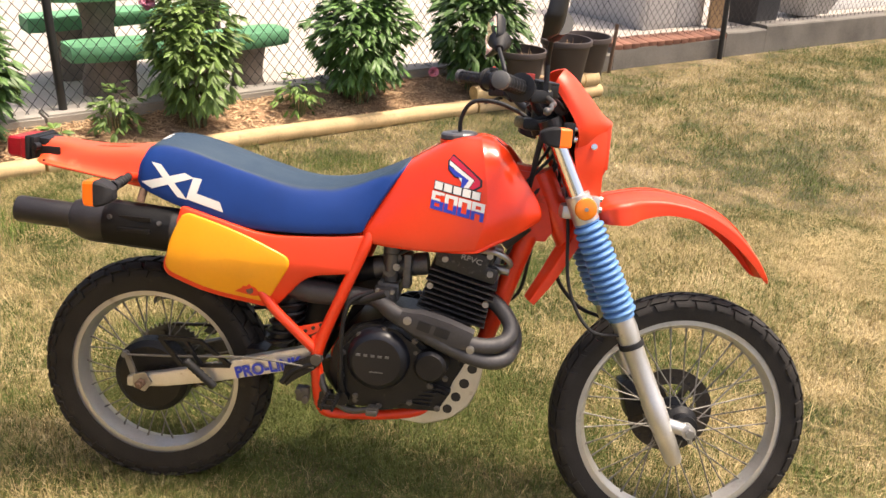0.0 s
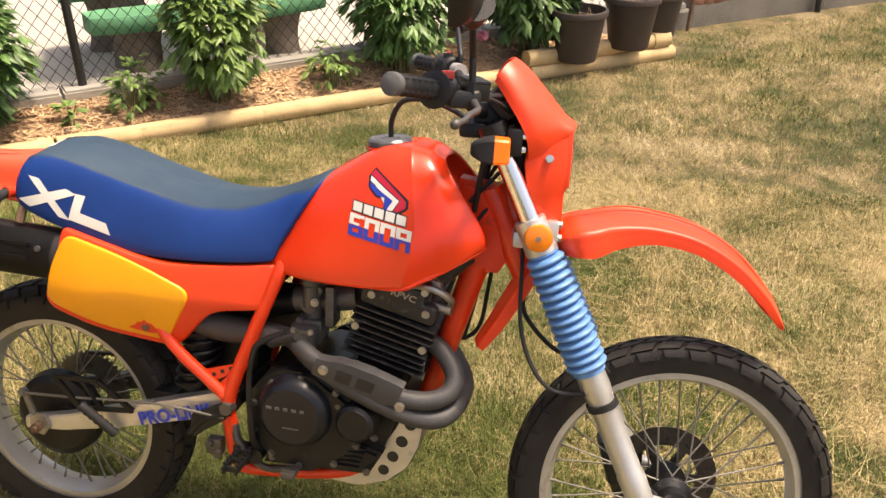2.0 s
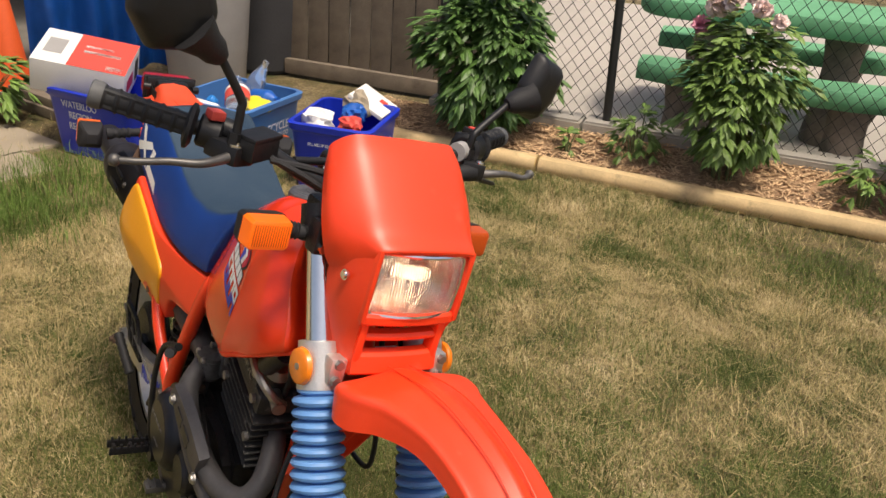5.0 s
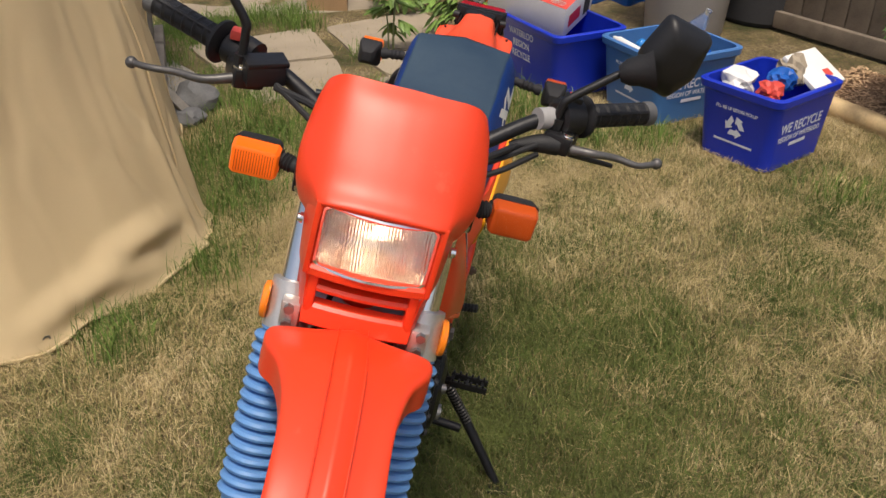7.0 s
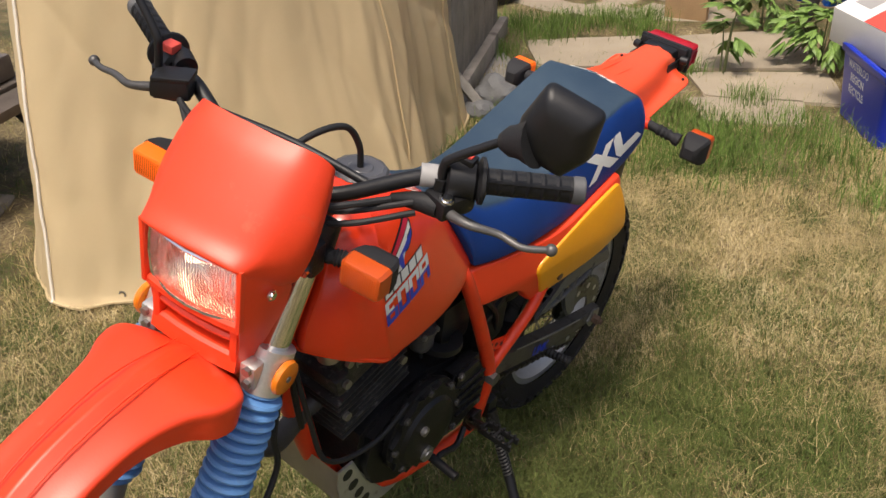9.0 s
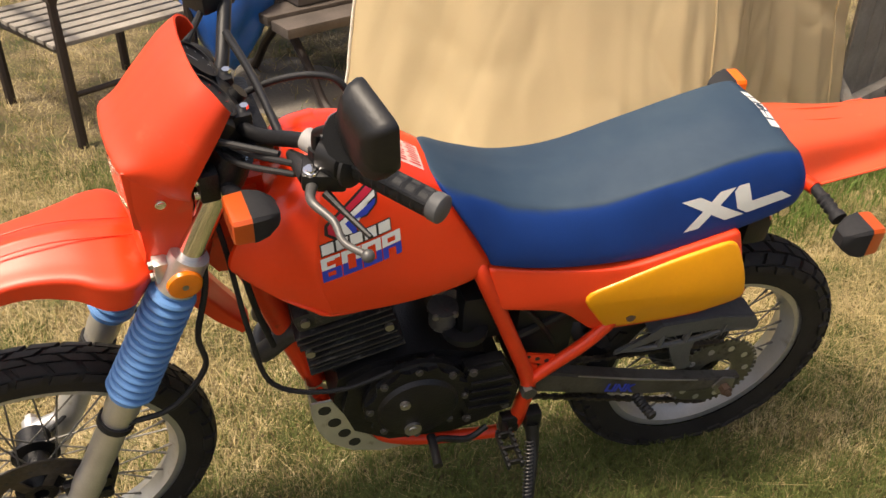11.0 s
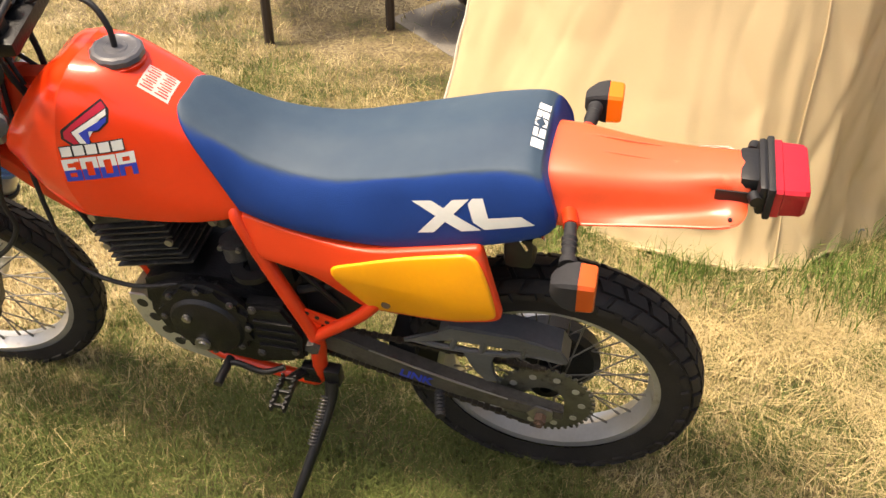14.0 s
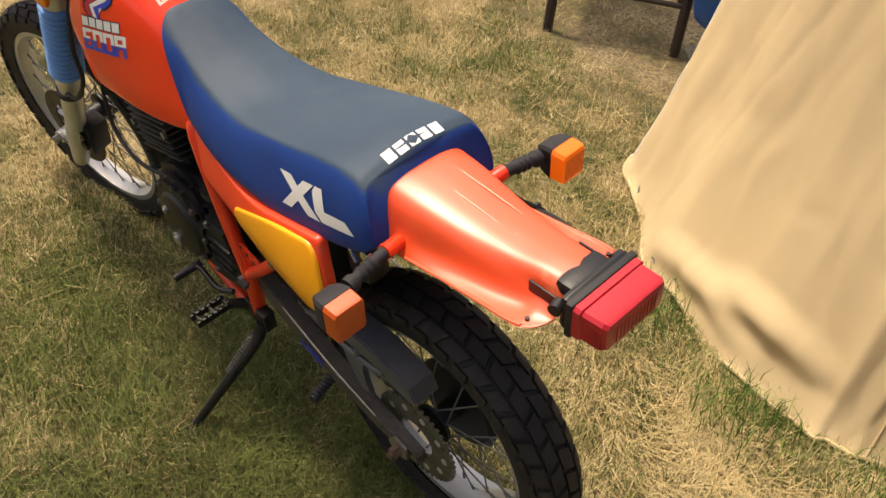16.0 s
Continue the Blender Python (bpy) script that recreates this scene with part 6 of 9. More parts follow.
rear = wheel("rear_wheel", RC, 0.322, 0.243, 0.062, rear_blocks, None, "aluminium rear wheel with chunky dual-purpose tyre", 0)
wheel("front_wheel", FC, 0.347, 0.282, 0.044, front_blocks, STEER, "large aluminium front wheel with wire spokes", 0)

# rear drum, brake rod and sprocket
bm = bmesh.new()
revolve(bm, [(0.012, -0.074), (0.088, -0.072), (0.104, -0.062), (0.108, -0.03), (0.094, -0.02), (0.012, -0.02)], RC, "y", 40)
box(bm, RC + Vector((0.055, -0.078, 0.02)), (0.05, 0.016, 0.04), bevel=0.006)
bp("brake_drum", bm, M_ENGINE, "black rear drum brake plate", None, rear, angle=30)
bm = bmesh.new()
revolve(bm, [(0.045, 0.079), (0.094, 0.079), (0.101, 0.0805), (0.101, 0.0835), (0.094, 0.085), (0.045, 0.085)], RC, "y", 44)
for i in range(44):
    a = math.tau * (i + 0.5) / 44
    box(bm, (0, 0, 0), (0.010, 0.005, 0.007), Matrix.Translation(RC + Vector((0.103 * math.cos(a), 0.082, 0.103 * math.sin(a)))) @ Matrix.Rotation(-a, 4, "Y"), 0.001)
bp("sprocket", bm, mat("sprocket_steel", (0.16, 0.155, 0.12), 0.45, metal=0.7, var=0.25, scale=25, bump=0.08, dirt=(0.05, 0.045, 0.035), dirt_amount=0.3, dirt_scale=30), "dirty steel sprocket", None, rear, angle=30)
bm = bmesh.new()
for i in range(10):
    a = math.tau * i / 10
    p = RC + Vector((0.080 * math.cos(a), 0.0852, 0.080 * math.sin(a)))
    cyl(bm, p, p + Vector((0, 0.0012, 0)), 0.008, n=12)
pieces("sprocket_bolt", bm, M_ALU, "", None, rear, angle=30)
for s in (1, -1):
    bm = bmesh.new()
    p0, p1 = Vector((0.0, 0.082, 0.325 + 0.103 * s)), Vector((0.545, 0.082, 0.437 + 0.036 * s))
    n_ = 42
    for i in range(n_):
        c = p0.lerp(p1, (i + 0.5) / n_)
        d = p1 - p0
        box(bm, (0, 0, 0), (0.0134, 0.014 if i % 2 else 0.010, 0.009 if i % 2 else 0.0075), Matrix.Translation(c) @ Matrix.Rotation(-math.atan2(d.z, d.x), 4, "Y"), 0.0015)
    bp("chain_run", bm, M_CHAIN, "oily drive chain", None, bike, angle=30)

# swingarm
bm = bmesh.new()
rows = []
for x, z, h, y0, y1 in ((-0.045, 0.328, 0.030, 0.098, 0.120), (0.06, 0.346, 0.040, 0.095, 0.125), (0.20, 0.380, 0.050, 0.092, 0.124), (0.36, 0.425, 0.056, 0.085, 0.118), (0.48, 0.455, 0.060, 0.075, 0.108)):
    rows.append([Vector((x, y, z + q)) for y, q in ((y0, -h / 2), (y1, -h / 2), (y1 + 0.002, 0), (y1, h / 2), (y0, h / 2))])
rings(bm, rows)
bmesh.ops.bevel(bm, geom=list(bm.edges), offset=0.003, segments=2, affect="EDGES")
left = bp("swingarm", bm.copy(), mat("dirty_swingarm", (0.095, 0.088, 0.078), 0.5, metal=0.5, var=0.3, scale=14, bump=0.1, dirt=(0.05, 0.04, 0.03), dirt_amount=0.35, dirt_scale=12), "grimy swingarm leg on the chain side")
right = bp("swingarm", mirror(bm), M_ALU, "silver aluminium swingarm leg with blue lettering")
bm.free()
bm = bmesh.new()
tube(bm, [(0.07, 0.1255, 0.368), (0.20, 0.1250, 0.405), (0.36, 0.1190, 0.453)], [0.0016, 0.0028, 0.0016], 6, smooth=5)
bp("worn_edge", bm, M_STEEL, "bare metal along the scuffed upper edge", None, left)
bm = bmesh.new()
cyl(bm, (0.46, -0.10, 0.45), (0.46, 0.10, 0.45), 0.028)
box(bm, (0.30, 0, 0.42), (0.06, 0.17, 0.05), bevel=0.008)
bp("swingarm_pivot", bm, M_ENGINE)
for s, w in ((-1, "PRO-LINK"), (1, "LINK")):
    mm = Matrix.Translation(((0.346 if s < 0 else 0.262), s * 0.1275, (0.414 if s < 0 else 0.397))) @ Matrix.Rotation(0 if s < 0 else math.pi, 4, "Z") @ Matrix.Rotation(math.pi / 2, 4, "X") @ Matrix.Rotation(s * -0.285, 4, "Z")
    bp("lettering", text_bm(w, 0.042 if s < 0 else 0.032, mm, 0.0004, 1.0, 0.035), M_BLUEPRINT, "blue printed lettering", None, right if s < 0 else left, smooth=False)
# axle nuts and chain adjusters
for s in (-1, 1):
    bm = bmesh.new()
    pts = [(0.026 * math.cos(t) * (1 + 0.12 * math.cos(5 * t)), 0.336 + 0.026 * math.sin(t) * (1 + 0.12 * math.cos(5 * t))) for t in (math.tau * i / 20 for i in range(20))]
    prism(bm, pts, s * 0.126, s * 0.131, 0.001)
    bp("chain_adjuster", bm, M_STEEL, "rusty snail adjuster", angle=30)
    bm = bmesh.new()
    cyl(bm, (0, s * 0.118, 0.333), (0, s * 0.148, 0.333), 0.013, n=6)
    cyl(bm, (0, s * 0.118, 0.333), (0, s * 0.156, 0.333), 0.007)
    bp("axle_nut", bm, M_RUST, angle=30)
bm = bmesh.new()
tube(bm, [(-0.055, -0.112, 0.400), (0.10, -0.126, 0.418), (0.30, -0.136, 0.440), (0.47, -0.138, 0.432)], 0.0032, 8, smooth=5)
bp("brake_rod", bm, M_SPOKE, "long thin rear brake rod")
bm = bmesh.new()
prism(bm, [(-0.064, 0.408), (-0.046, 0.408), (-0.022, 0.345), (-0.040, 0.338)], -0.108, -0.100, 0.002)
cyl(bm, (-0.055, -0.116, 0.400), (-0.055, -0.096, 0.400), 0.008, n=10)
bp("brake_arm", bm, M_SPOKE, "", angle=30)
bm = bmesh.new()
prism(bm, [(0.392, 0.428), (0.470, 0.470), (0.492, 0.452), (0.470, 0.425), (0.420, 0.392), (0.398, 0.372), (0.384, 0.384)], -0.138, -0.128, 0.003)
tube(bm, [(0.385, -0.133, 0.380), (0.420, -0.133, 0.420), (0.480, -0.133, 0.445)], 0.009, 10, smooth=4)
bp("linkage_arm", bm, M_ENGINE, "black linkage arm beside the frame", angle=30)
# torque bracket and passenger pegs
for s in (-1, 1):
    if s < 0:
        bm = bmesh.new()
        A, B, C, D = (Vector(q) for q in ((0.050, 0.468), (0.160, 0.470), (0.243, 0.408), (0.110, 0.396)))
        for p, q, w in ((A, B, 0.011), (B, C, 0.012), (D, C, 0.010), (A, D, 0.013), (A.lerp(B, 0.62), D.lerp(C, 0.42), 0.010)):
            n_ = Vector((-(q - p).y, (q - p).x)).normalized() * w / 2
            prism(bm, [tuple(v) for v in (p - n_, q - n_, q + n_, p + n_)], -0.134, -0.124, 0.0015)
        bp("peg_bracket", bm, M_ENGINE, "black bracket plate with two windows", angle=30)
    bm = bmesh.new()
    a, b = Vector((0.205, -0.142, 0.350)), Vector((0.135, -0.165, 0.425))
    if s > 0:
        a, b = Vector((0.215, 0.122, 0.352)), Vector((0.200, 0.182, 0.350))
    tube(bm, [a.lerp(b, k / 14) for k in range(15)], [0.010 + (0.0025 if k % 2 else 0) for k in range(15)], 10)
    bp("passenger_peg", bm, M_GRIP, "ribbed rubber passenger peg")

# chain guard
bm = bmesh.new()
prism(bm, [(0.285, 0.500), (0.215, 0.530), (0.190, 0.558), (0.06, 0.556), (-0.030, 0.534), (-0.046, 0.505), (-0.042, 0.490), (0.06, 0.520), (0.185, 0.522), (0.285, 0.488)], 0.104, 0.113, 0.003)
prism(bm, [(0.212, 0.536), (0.19, 0.560), (0.06, 0.556), (-0.030, 0.534), (-0.046, 0.50), (-0.040, 0.492), (-0.026, 0.527), (0.06, 0.548), (0.186, 0.551), (0.205, 0.530)], 0.055, 0.111, 0.002)
guard = bp("chain_guard", bm, M_GUARD, "scuffed grey plastic chain guard", angle=30)
bm = bmesh.new()
tube(bm, [(0.27, 0.108, 0.500), (0.20, 0.108, 0.490), (0.09, 0.108, 0.492), (0.03, 0.108, 0.505), (-0.035, 0.108, 0.497)], 0.0065, 8, smooth=4)
for x in (0.185, 0.125, 0.045):
    tube(bm, [(x, 0.108, 0.493), (x - 0.006, 0.108, 0.525)], 0.007, 8)
bp("guard_rail", bm, M_GUARD, "", None, guard)
bm = bmesh.new()
prism(bm, [(0.170, 0.494), (0.095, 0.496), (0.110, 0.462), (0.104, 0.425), (0.085, 0.405), (0.118, 0.398), (0.142, 0.430), (0.150, 0.466)], 0.102, 0.114, 0.004)
bp("guard_bracket", bm, M_GUARD, "", None, guard, angle=30)

# -- frame --
LOOP = [(0.595, 0.085, 0.80), (0.583, 0.100, 0.765), (0.530, 0.112, 0.63), (0.474, 0.118, 0.475), (0.476, 0.115, 0.40), (0.490, 0.108, 0.315), (0.54, 0.10, 0.295), (0.72, 0.085, 0.312), (0.82, 0.06, 0.36), (0.885, 0.035, 0.45)]
bm = bmesh.new()
tube(bm, LOOP, [0.015, 0.0155, 0.0155, 0.016, 0.017, 0.016, 0.014, 0.014, 0.014, 0.014], 14, smooth=5)
both("frame_tube", bm, M_FRAME, "orange painted frame loop with chipped paint")
bm = bmesh.new()
tube(bm, [(0.476, 0.118, 0.468), (0.42, 0.124, 0.52), (0.352, 0.130, 0.587), (0.28, 0.125, 0.68)], 0.0135, 12, smooth=4)
prism(bm, [(0.455, 0.51), (0.478, 0.44), (0.495, 0.51), (0.485, 0.535)], 0.108, 0.118, 0.002)
prism(bm, [(0.408, 0.530), (0.432, 0.505), (0.500, 0.540), (0.508, 0.560), (0.470, 0.548)], 0.112, 0.119, 0.002)
both("seat_stay", bm, M_FRAME)
bm = bmesh.new()
for x, z in ((0.440, 0.525), (0.460, 0.535), (0.480, 0.545)):
    cyl(bm, (x, 0.1185, z), (x, 0.1200, z), 0.005, n=12)
pieces("gusset_hole", mirror(bm), M_BLACKPRINT)
pieces("gusset_hole", bm, M_BLACKPRINT)
bm = bmesh.new()
tube(bm, [(0.885, 0, 0.45), (0.92, 0, 0.57), (0.985, 0, 0.80), (1.03, 0, 0.92)], [0.02, 0.024, 0.028, 0.03], 16, smooth=4)
bp("down_tube", bm, M_FRAME, "orange front down tube")
bm = bmesh.new()
cyl(bm, HEAD - RAKE * 0.03 + Vector((-0.005, 0, 0)), HEAD + RAKE * 0.19, 0.033, n=20)
prism(bm, [(0.94, 0.90), (0.985, 0.80), (1.035, 0.80), (1.06, 0.84), (1.02, 0.985), (0.945, 0.995)], -0.030, 0.030, 0.012)
bp("steering_head", bm, M_FRAME, angle=30)
bm = bmesh.new()
tube(bm, [(0.33, 0.085, 0.84), (0.15, 0.085, 0.865), (0.03, 0.075, 0.885), (-0.04, 0.06, 0.895)], 0.012, 10, smooth=4)
both("subframe_tube", bm, M_FRAME)

# -- engine --
EN = Matrix.Translation((0.80, 0, 0.55)) @ Matrix.Rotation(radians(14), 4, "Y")
crank = bmesh.new()
half = [(0.50, 0.40), (0.53, 0.34), (0.62, 0.315), (0.76, 0.33), (0.84, 0.385), (0.865, 0.46), (0.85, 0.54), (0.78, 0.575), (0.66, 0.58), (0.56, 0.545), (0.51, 0.48)]
prism(crank, half, -0.105, 0.105, 0.018)
case = bp("crankcase", crank, M_ENGINE, "black engine crankcase with oily dust", angle=30)
bm = bmesh.new()
prism(bm, [(0.635 + 0.155 * math.cos(t) * (1.0 if math.cos(t) > 0 else 0.72), 0.455 + 0.115 * math.sin(t)) for t in (math.tau * k / 30 for k in range(30))], -0.150, -0.10, 0.012)
prism(bm, [(0.56, 0.335), (0.80, 0.345), (0.83, 0.40), (0.72, 0.43), (0.58, 0.40)], -0.135, -0.09, 0.008)
bp("right_cover", bm, M_ENGINE, "", None, case, angle=30)
bm = bmesh.new()
revolve(bm, [(0.001, -0.178), (0.062, -0.178), (0.072, -0.172), (0.080, -0.160), (0.084, -0.140)], (0.640, 0, 0.482), "y", 44, wrap=False)
clutch = bp("clutch_cover", bm, mat("satin_black", (0.008, 0.009, 0.013), 0.34, var=0.15, bump=0.04, spec=0.35, dirt=(0.12, 0.11, 0.10), dirt_amount=0.05, dirt_scale=20), "round satin black clutch cover", None, case, angle=30)
bm = bmesh.new()
for k, w in enumerate((0.012, 0.010, 0.010, 0.011, 0.010)):
    box(bm, (0.592 + k * 0.0185, -0.1785, 0.498), (w, 0.0015, 0.007), bevel=0.0006)
box(bm, (0.640, -0.1785, 0.455), (0.035, 0.0012, 0.003))
pieces("cast_bar", bm, M_GUARD, "", None, clutch)
bm = bmesh.new()
revolve(bm, [(0.001, -0.168), (0.034, -0.168), (0.042, -0.160), (0.046, -0.12)], (0.775, 0, 0.478), "y", 32, wrap=False)
bp("oil_filter_cover", bm, M_ENGINE, "", None, case, angle=30)
bm = bmesh.new()
for k in range(5):
    box(bm, (0.72 + 0.004 * k, -0.137, 0.362 + 0.012 * k), (0.12, 0.008, 0.005), bevel=0.001)
bp("case_ribs", bm, M_ENGINE, "", None, case, angle=30)
bm = bmesh.new()
for a in range(10):
    t = math.tau * a / 10 + 0.3
    bolt(bm, (0.650 + 0.135 * math.cos(t) * (1.0 if math.cos(t) > 0 else 0.8), -0.150, 0.456 + 0.104 * math.sin(t)), (0, -1, 0), 0.006, 0.006)
for x, z in ((0.735, 0.508), (0.815, 0.445), (0.80, 0.36), (0.585, 0.36)):
    bolt(bm, (x, -0.145, z), (0, -1, 0), 0.006, 0.006)
pieces("case_bolt", bm, M_CASEBOLT, "", None, case, angle=30)
# left covers
bm = bmesh.new()
prism(bm, [(0.705 + 0.105 * math.cos(t), 0.485 + 0.105 * math.sin(t)) for t in (math.tau * k / 36 for k in range(36))], 0.10, 0.135, 0.012)
revolve(bm, [(0.001, 0.15), (0.05, 0.15), (0.075, 0.143), (0.09, 0.125)], (0.705, 0, 0.475), "y", 40, wrap=False)
bp("stator_cover", bm, M_ENGINE, "round black generator cover", None, case, angle=30)
bm = bmesh.new()
for (x, z), r in (((0.718, 0.432), 0.017), ((0.735, 0.51), 0.010)):
    revolve(bm, [(0.001, 0.158), (r * 0.5, 0.158), (r * 0.55, 0.155), (r, 0.156), (r, 0.14)], (x, 0, z), "y", 20, wrap=False)
pieces("inspection_cap", bm, M_STEEL, "worn bare metal inspection cap", None, case, angle=30)
bm = bmesh.new()
prism(bm, [(0.50, 0.40), (0.60, 0.375), (0.63, 0.46), (0.61, 0.55), (0.53, 0.555), (0.49, 0.47)], 0.09, 0.128, 0.008)
for k in range(4):
    box(bm, (0.555, 0.130, 0.43 + k * 0.026), (0.085, 0.008, 0.006), bevel=0.001)
bp("sprocket_cover", bm, M_ENGINE, "", None, case, angle=30)
bm = bmesh.new()
for a in range(8):
    t = math.tau * a / 8
    bolt(bm, (0.705 + 0.094 * math.cos(t), 0.134, 0.485 + 0.094 * math.sin(t)), (0, 1, 0), 0.006, 0.006)
for x, z in ((0.52, 0.42), (0.60, 0.40), (0.595, 0.54)):
    bolt(bm, (x, 0.128, z), (0, 1, 0))
pieces("case_bolt", bm, M_CASEBOLT, "", None, case, angle=30)
# cylinder, fins and head, leaning forward
bm = bmesh.new()
box(bm, (0, 0, 0.09), (0.125, 0.125, 0.22), EN, 0.02)
cylinder = bp("cylinder", bm, M_ENGINE, "finned black cylinder", angle=30)
for k in range(8):
    bm = bmesh.new()
    w = 0.185 - 0.004 * k if k < 5 else 0.18
    box(bm, (0.0, 0, 0.045 + k * 0.0155), (w, 0.19 - (0.01 if k < 2 else 0), 0.0045), EN, 0.0018)
    bp("cooling_fin", bm, M_FIN, "", None, cylinder, angle=30)
bm = bmesh.new()
box(bm, (-0.002, 0, 0.185), (0.165, 0.185, 0.045), EN, 0.012)
box(bm, (-0.005, 0, 0.222), (0.135, 0.165, 0.05), EN, 0.018)
box(bm, (0.0, -0.078, 0.205), (0.10, 0.03, 0.055), EN, 0.01)
box(bm, (0.0, 0.078, 0.205), (0.10, 0.03, 0.055), EN, 0.01)
headc = bp("cylinder_head", bm, M_FIN, "black cylinder head with cast letters", angle=30)
bm = bmesh.new()
for sy in (-1, 1):
    for x in (-0.055, 0.055):
        cyl(bm, EN @ Vector((x, sy * 0.06, 0.24)), EN @ Vector((x, sy * 0.06, 0.258)), 0.022, 0.018, n=18)
    for x, z in ((-0.06, 0.19), (0.06, 0.19), (-0.04, 0.235), (0.045, 0.235), (0.075, 0.11), (-0.075, 0.11)):
        p = EN @ Vector((x, sy * 0.092, z))
        cyl(bm, p, p + Vector((0, sy * 0.008, 0)), 0.0085, n=10)
pieces("head_bolt", bm, M_STEEL, "", None, headc, angle=30)
for s in (-1, 1):
    mm = EN @ Matrix.Translation((0.004, s * 0.0945, 0.210)) @ Matrix.Rotation(0 if s < 0 else math.pi, 4, "Z") @ Matrix.Rotation(math.pi / 2, 4, "X")
    bp("cast_lettering", text_bm("RFVC", 0.019, mm, 0.0010, 1.25), M_STEEL, "raised cast letters", None, headc, smooth=False)
bm = bmesh.new()
tube(bm, [EN @ Vector((0.0, -0.09, 0.235)), EN @ Vector((0.06, -0.10, 0.25)), EN @ Vector((0.10, -0.08, 0.23)), (0.93, -0.05, 0.72)], 0.008, 8, smooth=4)
cyl(bm, EN @ Vector((0.06, -0.06, 0.20)), EN @ Vector((0.105, -0.065, 0.205)), 0.012)
bp("decompressor", bm, M_STEEL)
bm = bmesh.new()
tube(bm, [EN @ Vector((0.05, 0.0, 0.21)), (0.91, 0.02, 0.80), (0.90, 0.03, 0.86)], 0.006, 8, smooth=4)
tube(bm, [(0.93, -0.05, 0.74), (0.95, -0.055, 0.80), (0.90, -0.06, 0.83)], 0.005, 8, smooth=4)
tube(bm, [(0.96, 0.045, 0.62), (0.985, 0.05, 0.74), (1.0, 0.05, 0.86)], 0.006, 8, smooth=4)
bp("cables_at_head", bm, M_GRIP)
# carburettor and intake
bm = bmesh.new()
cyl(bm, (0.60, -0.03, 0.690), (0.74, -0.03, 0.715), 0.030)
cyl(bm, (0.645, -0.045, 0.63), (0.645, -0.045, 0.77), 0.024)
box(bm, (0.645, -0.05, 0.64), (0.055, 0.06, 0.05), bevel=0.008)
cyl(bm, (0.645, -0.06, 0.70), (0.645, -0.085, 0.70), 0.017)
cyl(bm, (0.625, -0.06, 0.665), (0.625, -0.09, 0.665), 0.007)
cyl(bm, (0.665, -0.06, 0.735), (0.665, -0.085, 0.735), 0.010)
box(bm, (0.69, -0.055, 0.70), (0.02, 0.05, 0.09), bevel=0.004)
M_CARB = mat("carb_alloy", (0.12, 0.115, 0.108), 0.45, metal=0.5, var=0.3, scale=30, bump=0.1, dirt=(0.05, 0.04, 0.035), dirt_amount=0.3, dirt_scale=30)
carb = bp("carburettor", bm, M_CARB, "grimy alloy carburettor", angle=30)
for s_, y_ in ((-1, -0.09), (1, 0.05)):
    bm = bmesh.new()
    revolve(bm, [(0.001, 0.600), (0.020, 0.602), (0.026, 0.612), (0.026, 0.645), (0.030, 0.648), (0.030, 0.656), (0.001, 0.656)], (0.640, y_, 0), "z", 20, wrap=False)
    bp("float_bowl", bm, M_CARB, "", None, carb, angle=30)
    bm = bmesh.new()
    revolve(bm, [(0.001, 0.778), (0.016, 0.776), (0.021, 0.768), (0.021, 0.750), (0.017, 0.746), (0.017, 0.70), (0.001, 0.70)], (0.650, y_ * 0.9, 0), "z", 20, wrap=False)
    bp("slide_cap", bm, M_CASEBOLT, "", None, carb, angle=30)
    bm = bmesh.new()
    bolt(bm, (0.622, y_ + s_ * 0.022, 0.652), (0, s_, 0), 0.005, 0.005)
    bolt(bm, (0.660, y_ + s_ * 0.022, 0.652), (0, s_, 0), 0.005, 0.005)
    bolt(bm, (0.665, y_ * 0.9 + s_ * 0.018, 0.715), (0, s_, 0), 0.007, 0.006)
    pieces("carb_screw", bm, M_STEEL, "", None, carb)
    bm = bmesh.new()
    tube(bm, [(0.640, y_, 0.600), (0.632, y_ + 0.004, 0.55), (0.60, y_ - s_ * 0.01, 0.50), (0.56, y_ - s_ * 0.02, 0.40)], 0.004, 8, smooth=5)
    bp("drain_hose", bm, M_GRIP, "", None, carb)
bm = bmesh.new()
tube(bm, [(0.655, -0.075, 0.735), (0.70, -0.088, 0.765), (0.78, -0.075, 0.775), (0.86, -0.06, 0.80)], 0.0045, 8, smooth=5)
bp("throttle_cable_end", bm, M_GRIP, "", None, carb)
bm = bmesh.new()
cyl(bm, (0.36, 0, 0.62), (0.62, -0.01, 0.69), 0.032)
for k in range(5):
    cyl(bm, Vector((0.44 + 0.022 * k, -0.005, 0.642 + 0.006 * k)), Vector((0.45 + 0.022 * k, -0.005, 0.645 + 0.006 * k)), 0.037)
box(bm, (0.30, 0, 0.68), (0.20, 0.19, 0.20), bevel=0.03)
box(bm, (0.435, 0.035, 0.600), (0.13, 0.10, 0.23), bevel=0.025)
box(bm, (0.44, -0.03, 0.70), (0.14, 0.09, 0.09), bevel=0.02)
bp("airbox", bm, M_BLACK, "black airbox and ribbed intake hose", angle=30)
bm = bmesh.new()
cyl(bm, (0.36, -0.06, 0.46), (0.40, -0.05, 0.66), 0.035)
coil = []
for k in range(145):
    p = Vector((0.36, -0.06, 0.46)).lerp(Vector((0.40, -0.05, 0.66)), k / 144)
    coil.append(p + Vector((0.042 * math.cos(k * math.tau / 18), 0.042 * math.sin(k * math.tau / 18), 0)))
tube(bm, coil, 0.0055, 6)
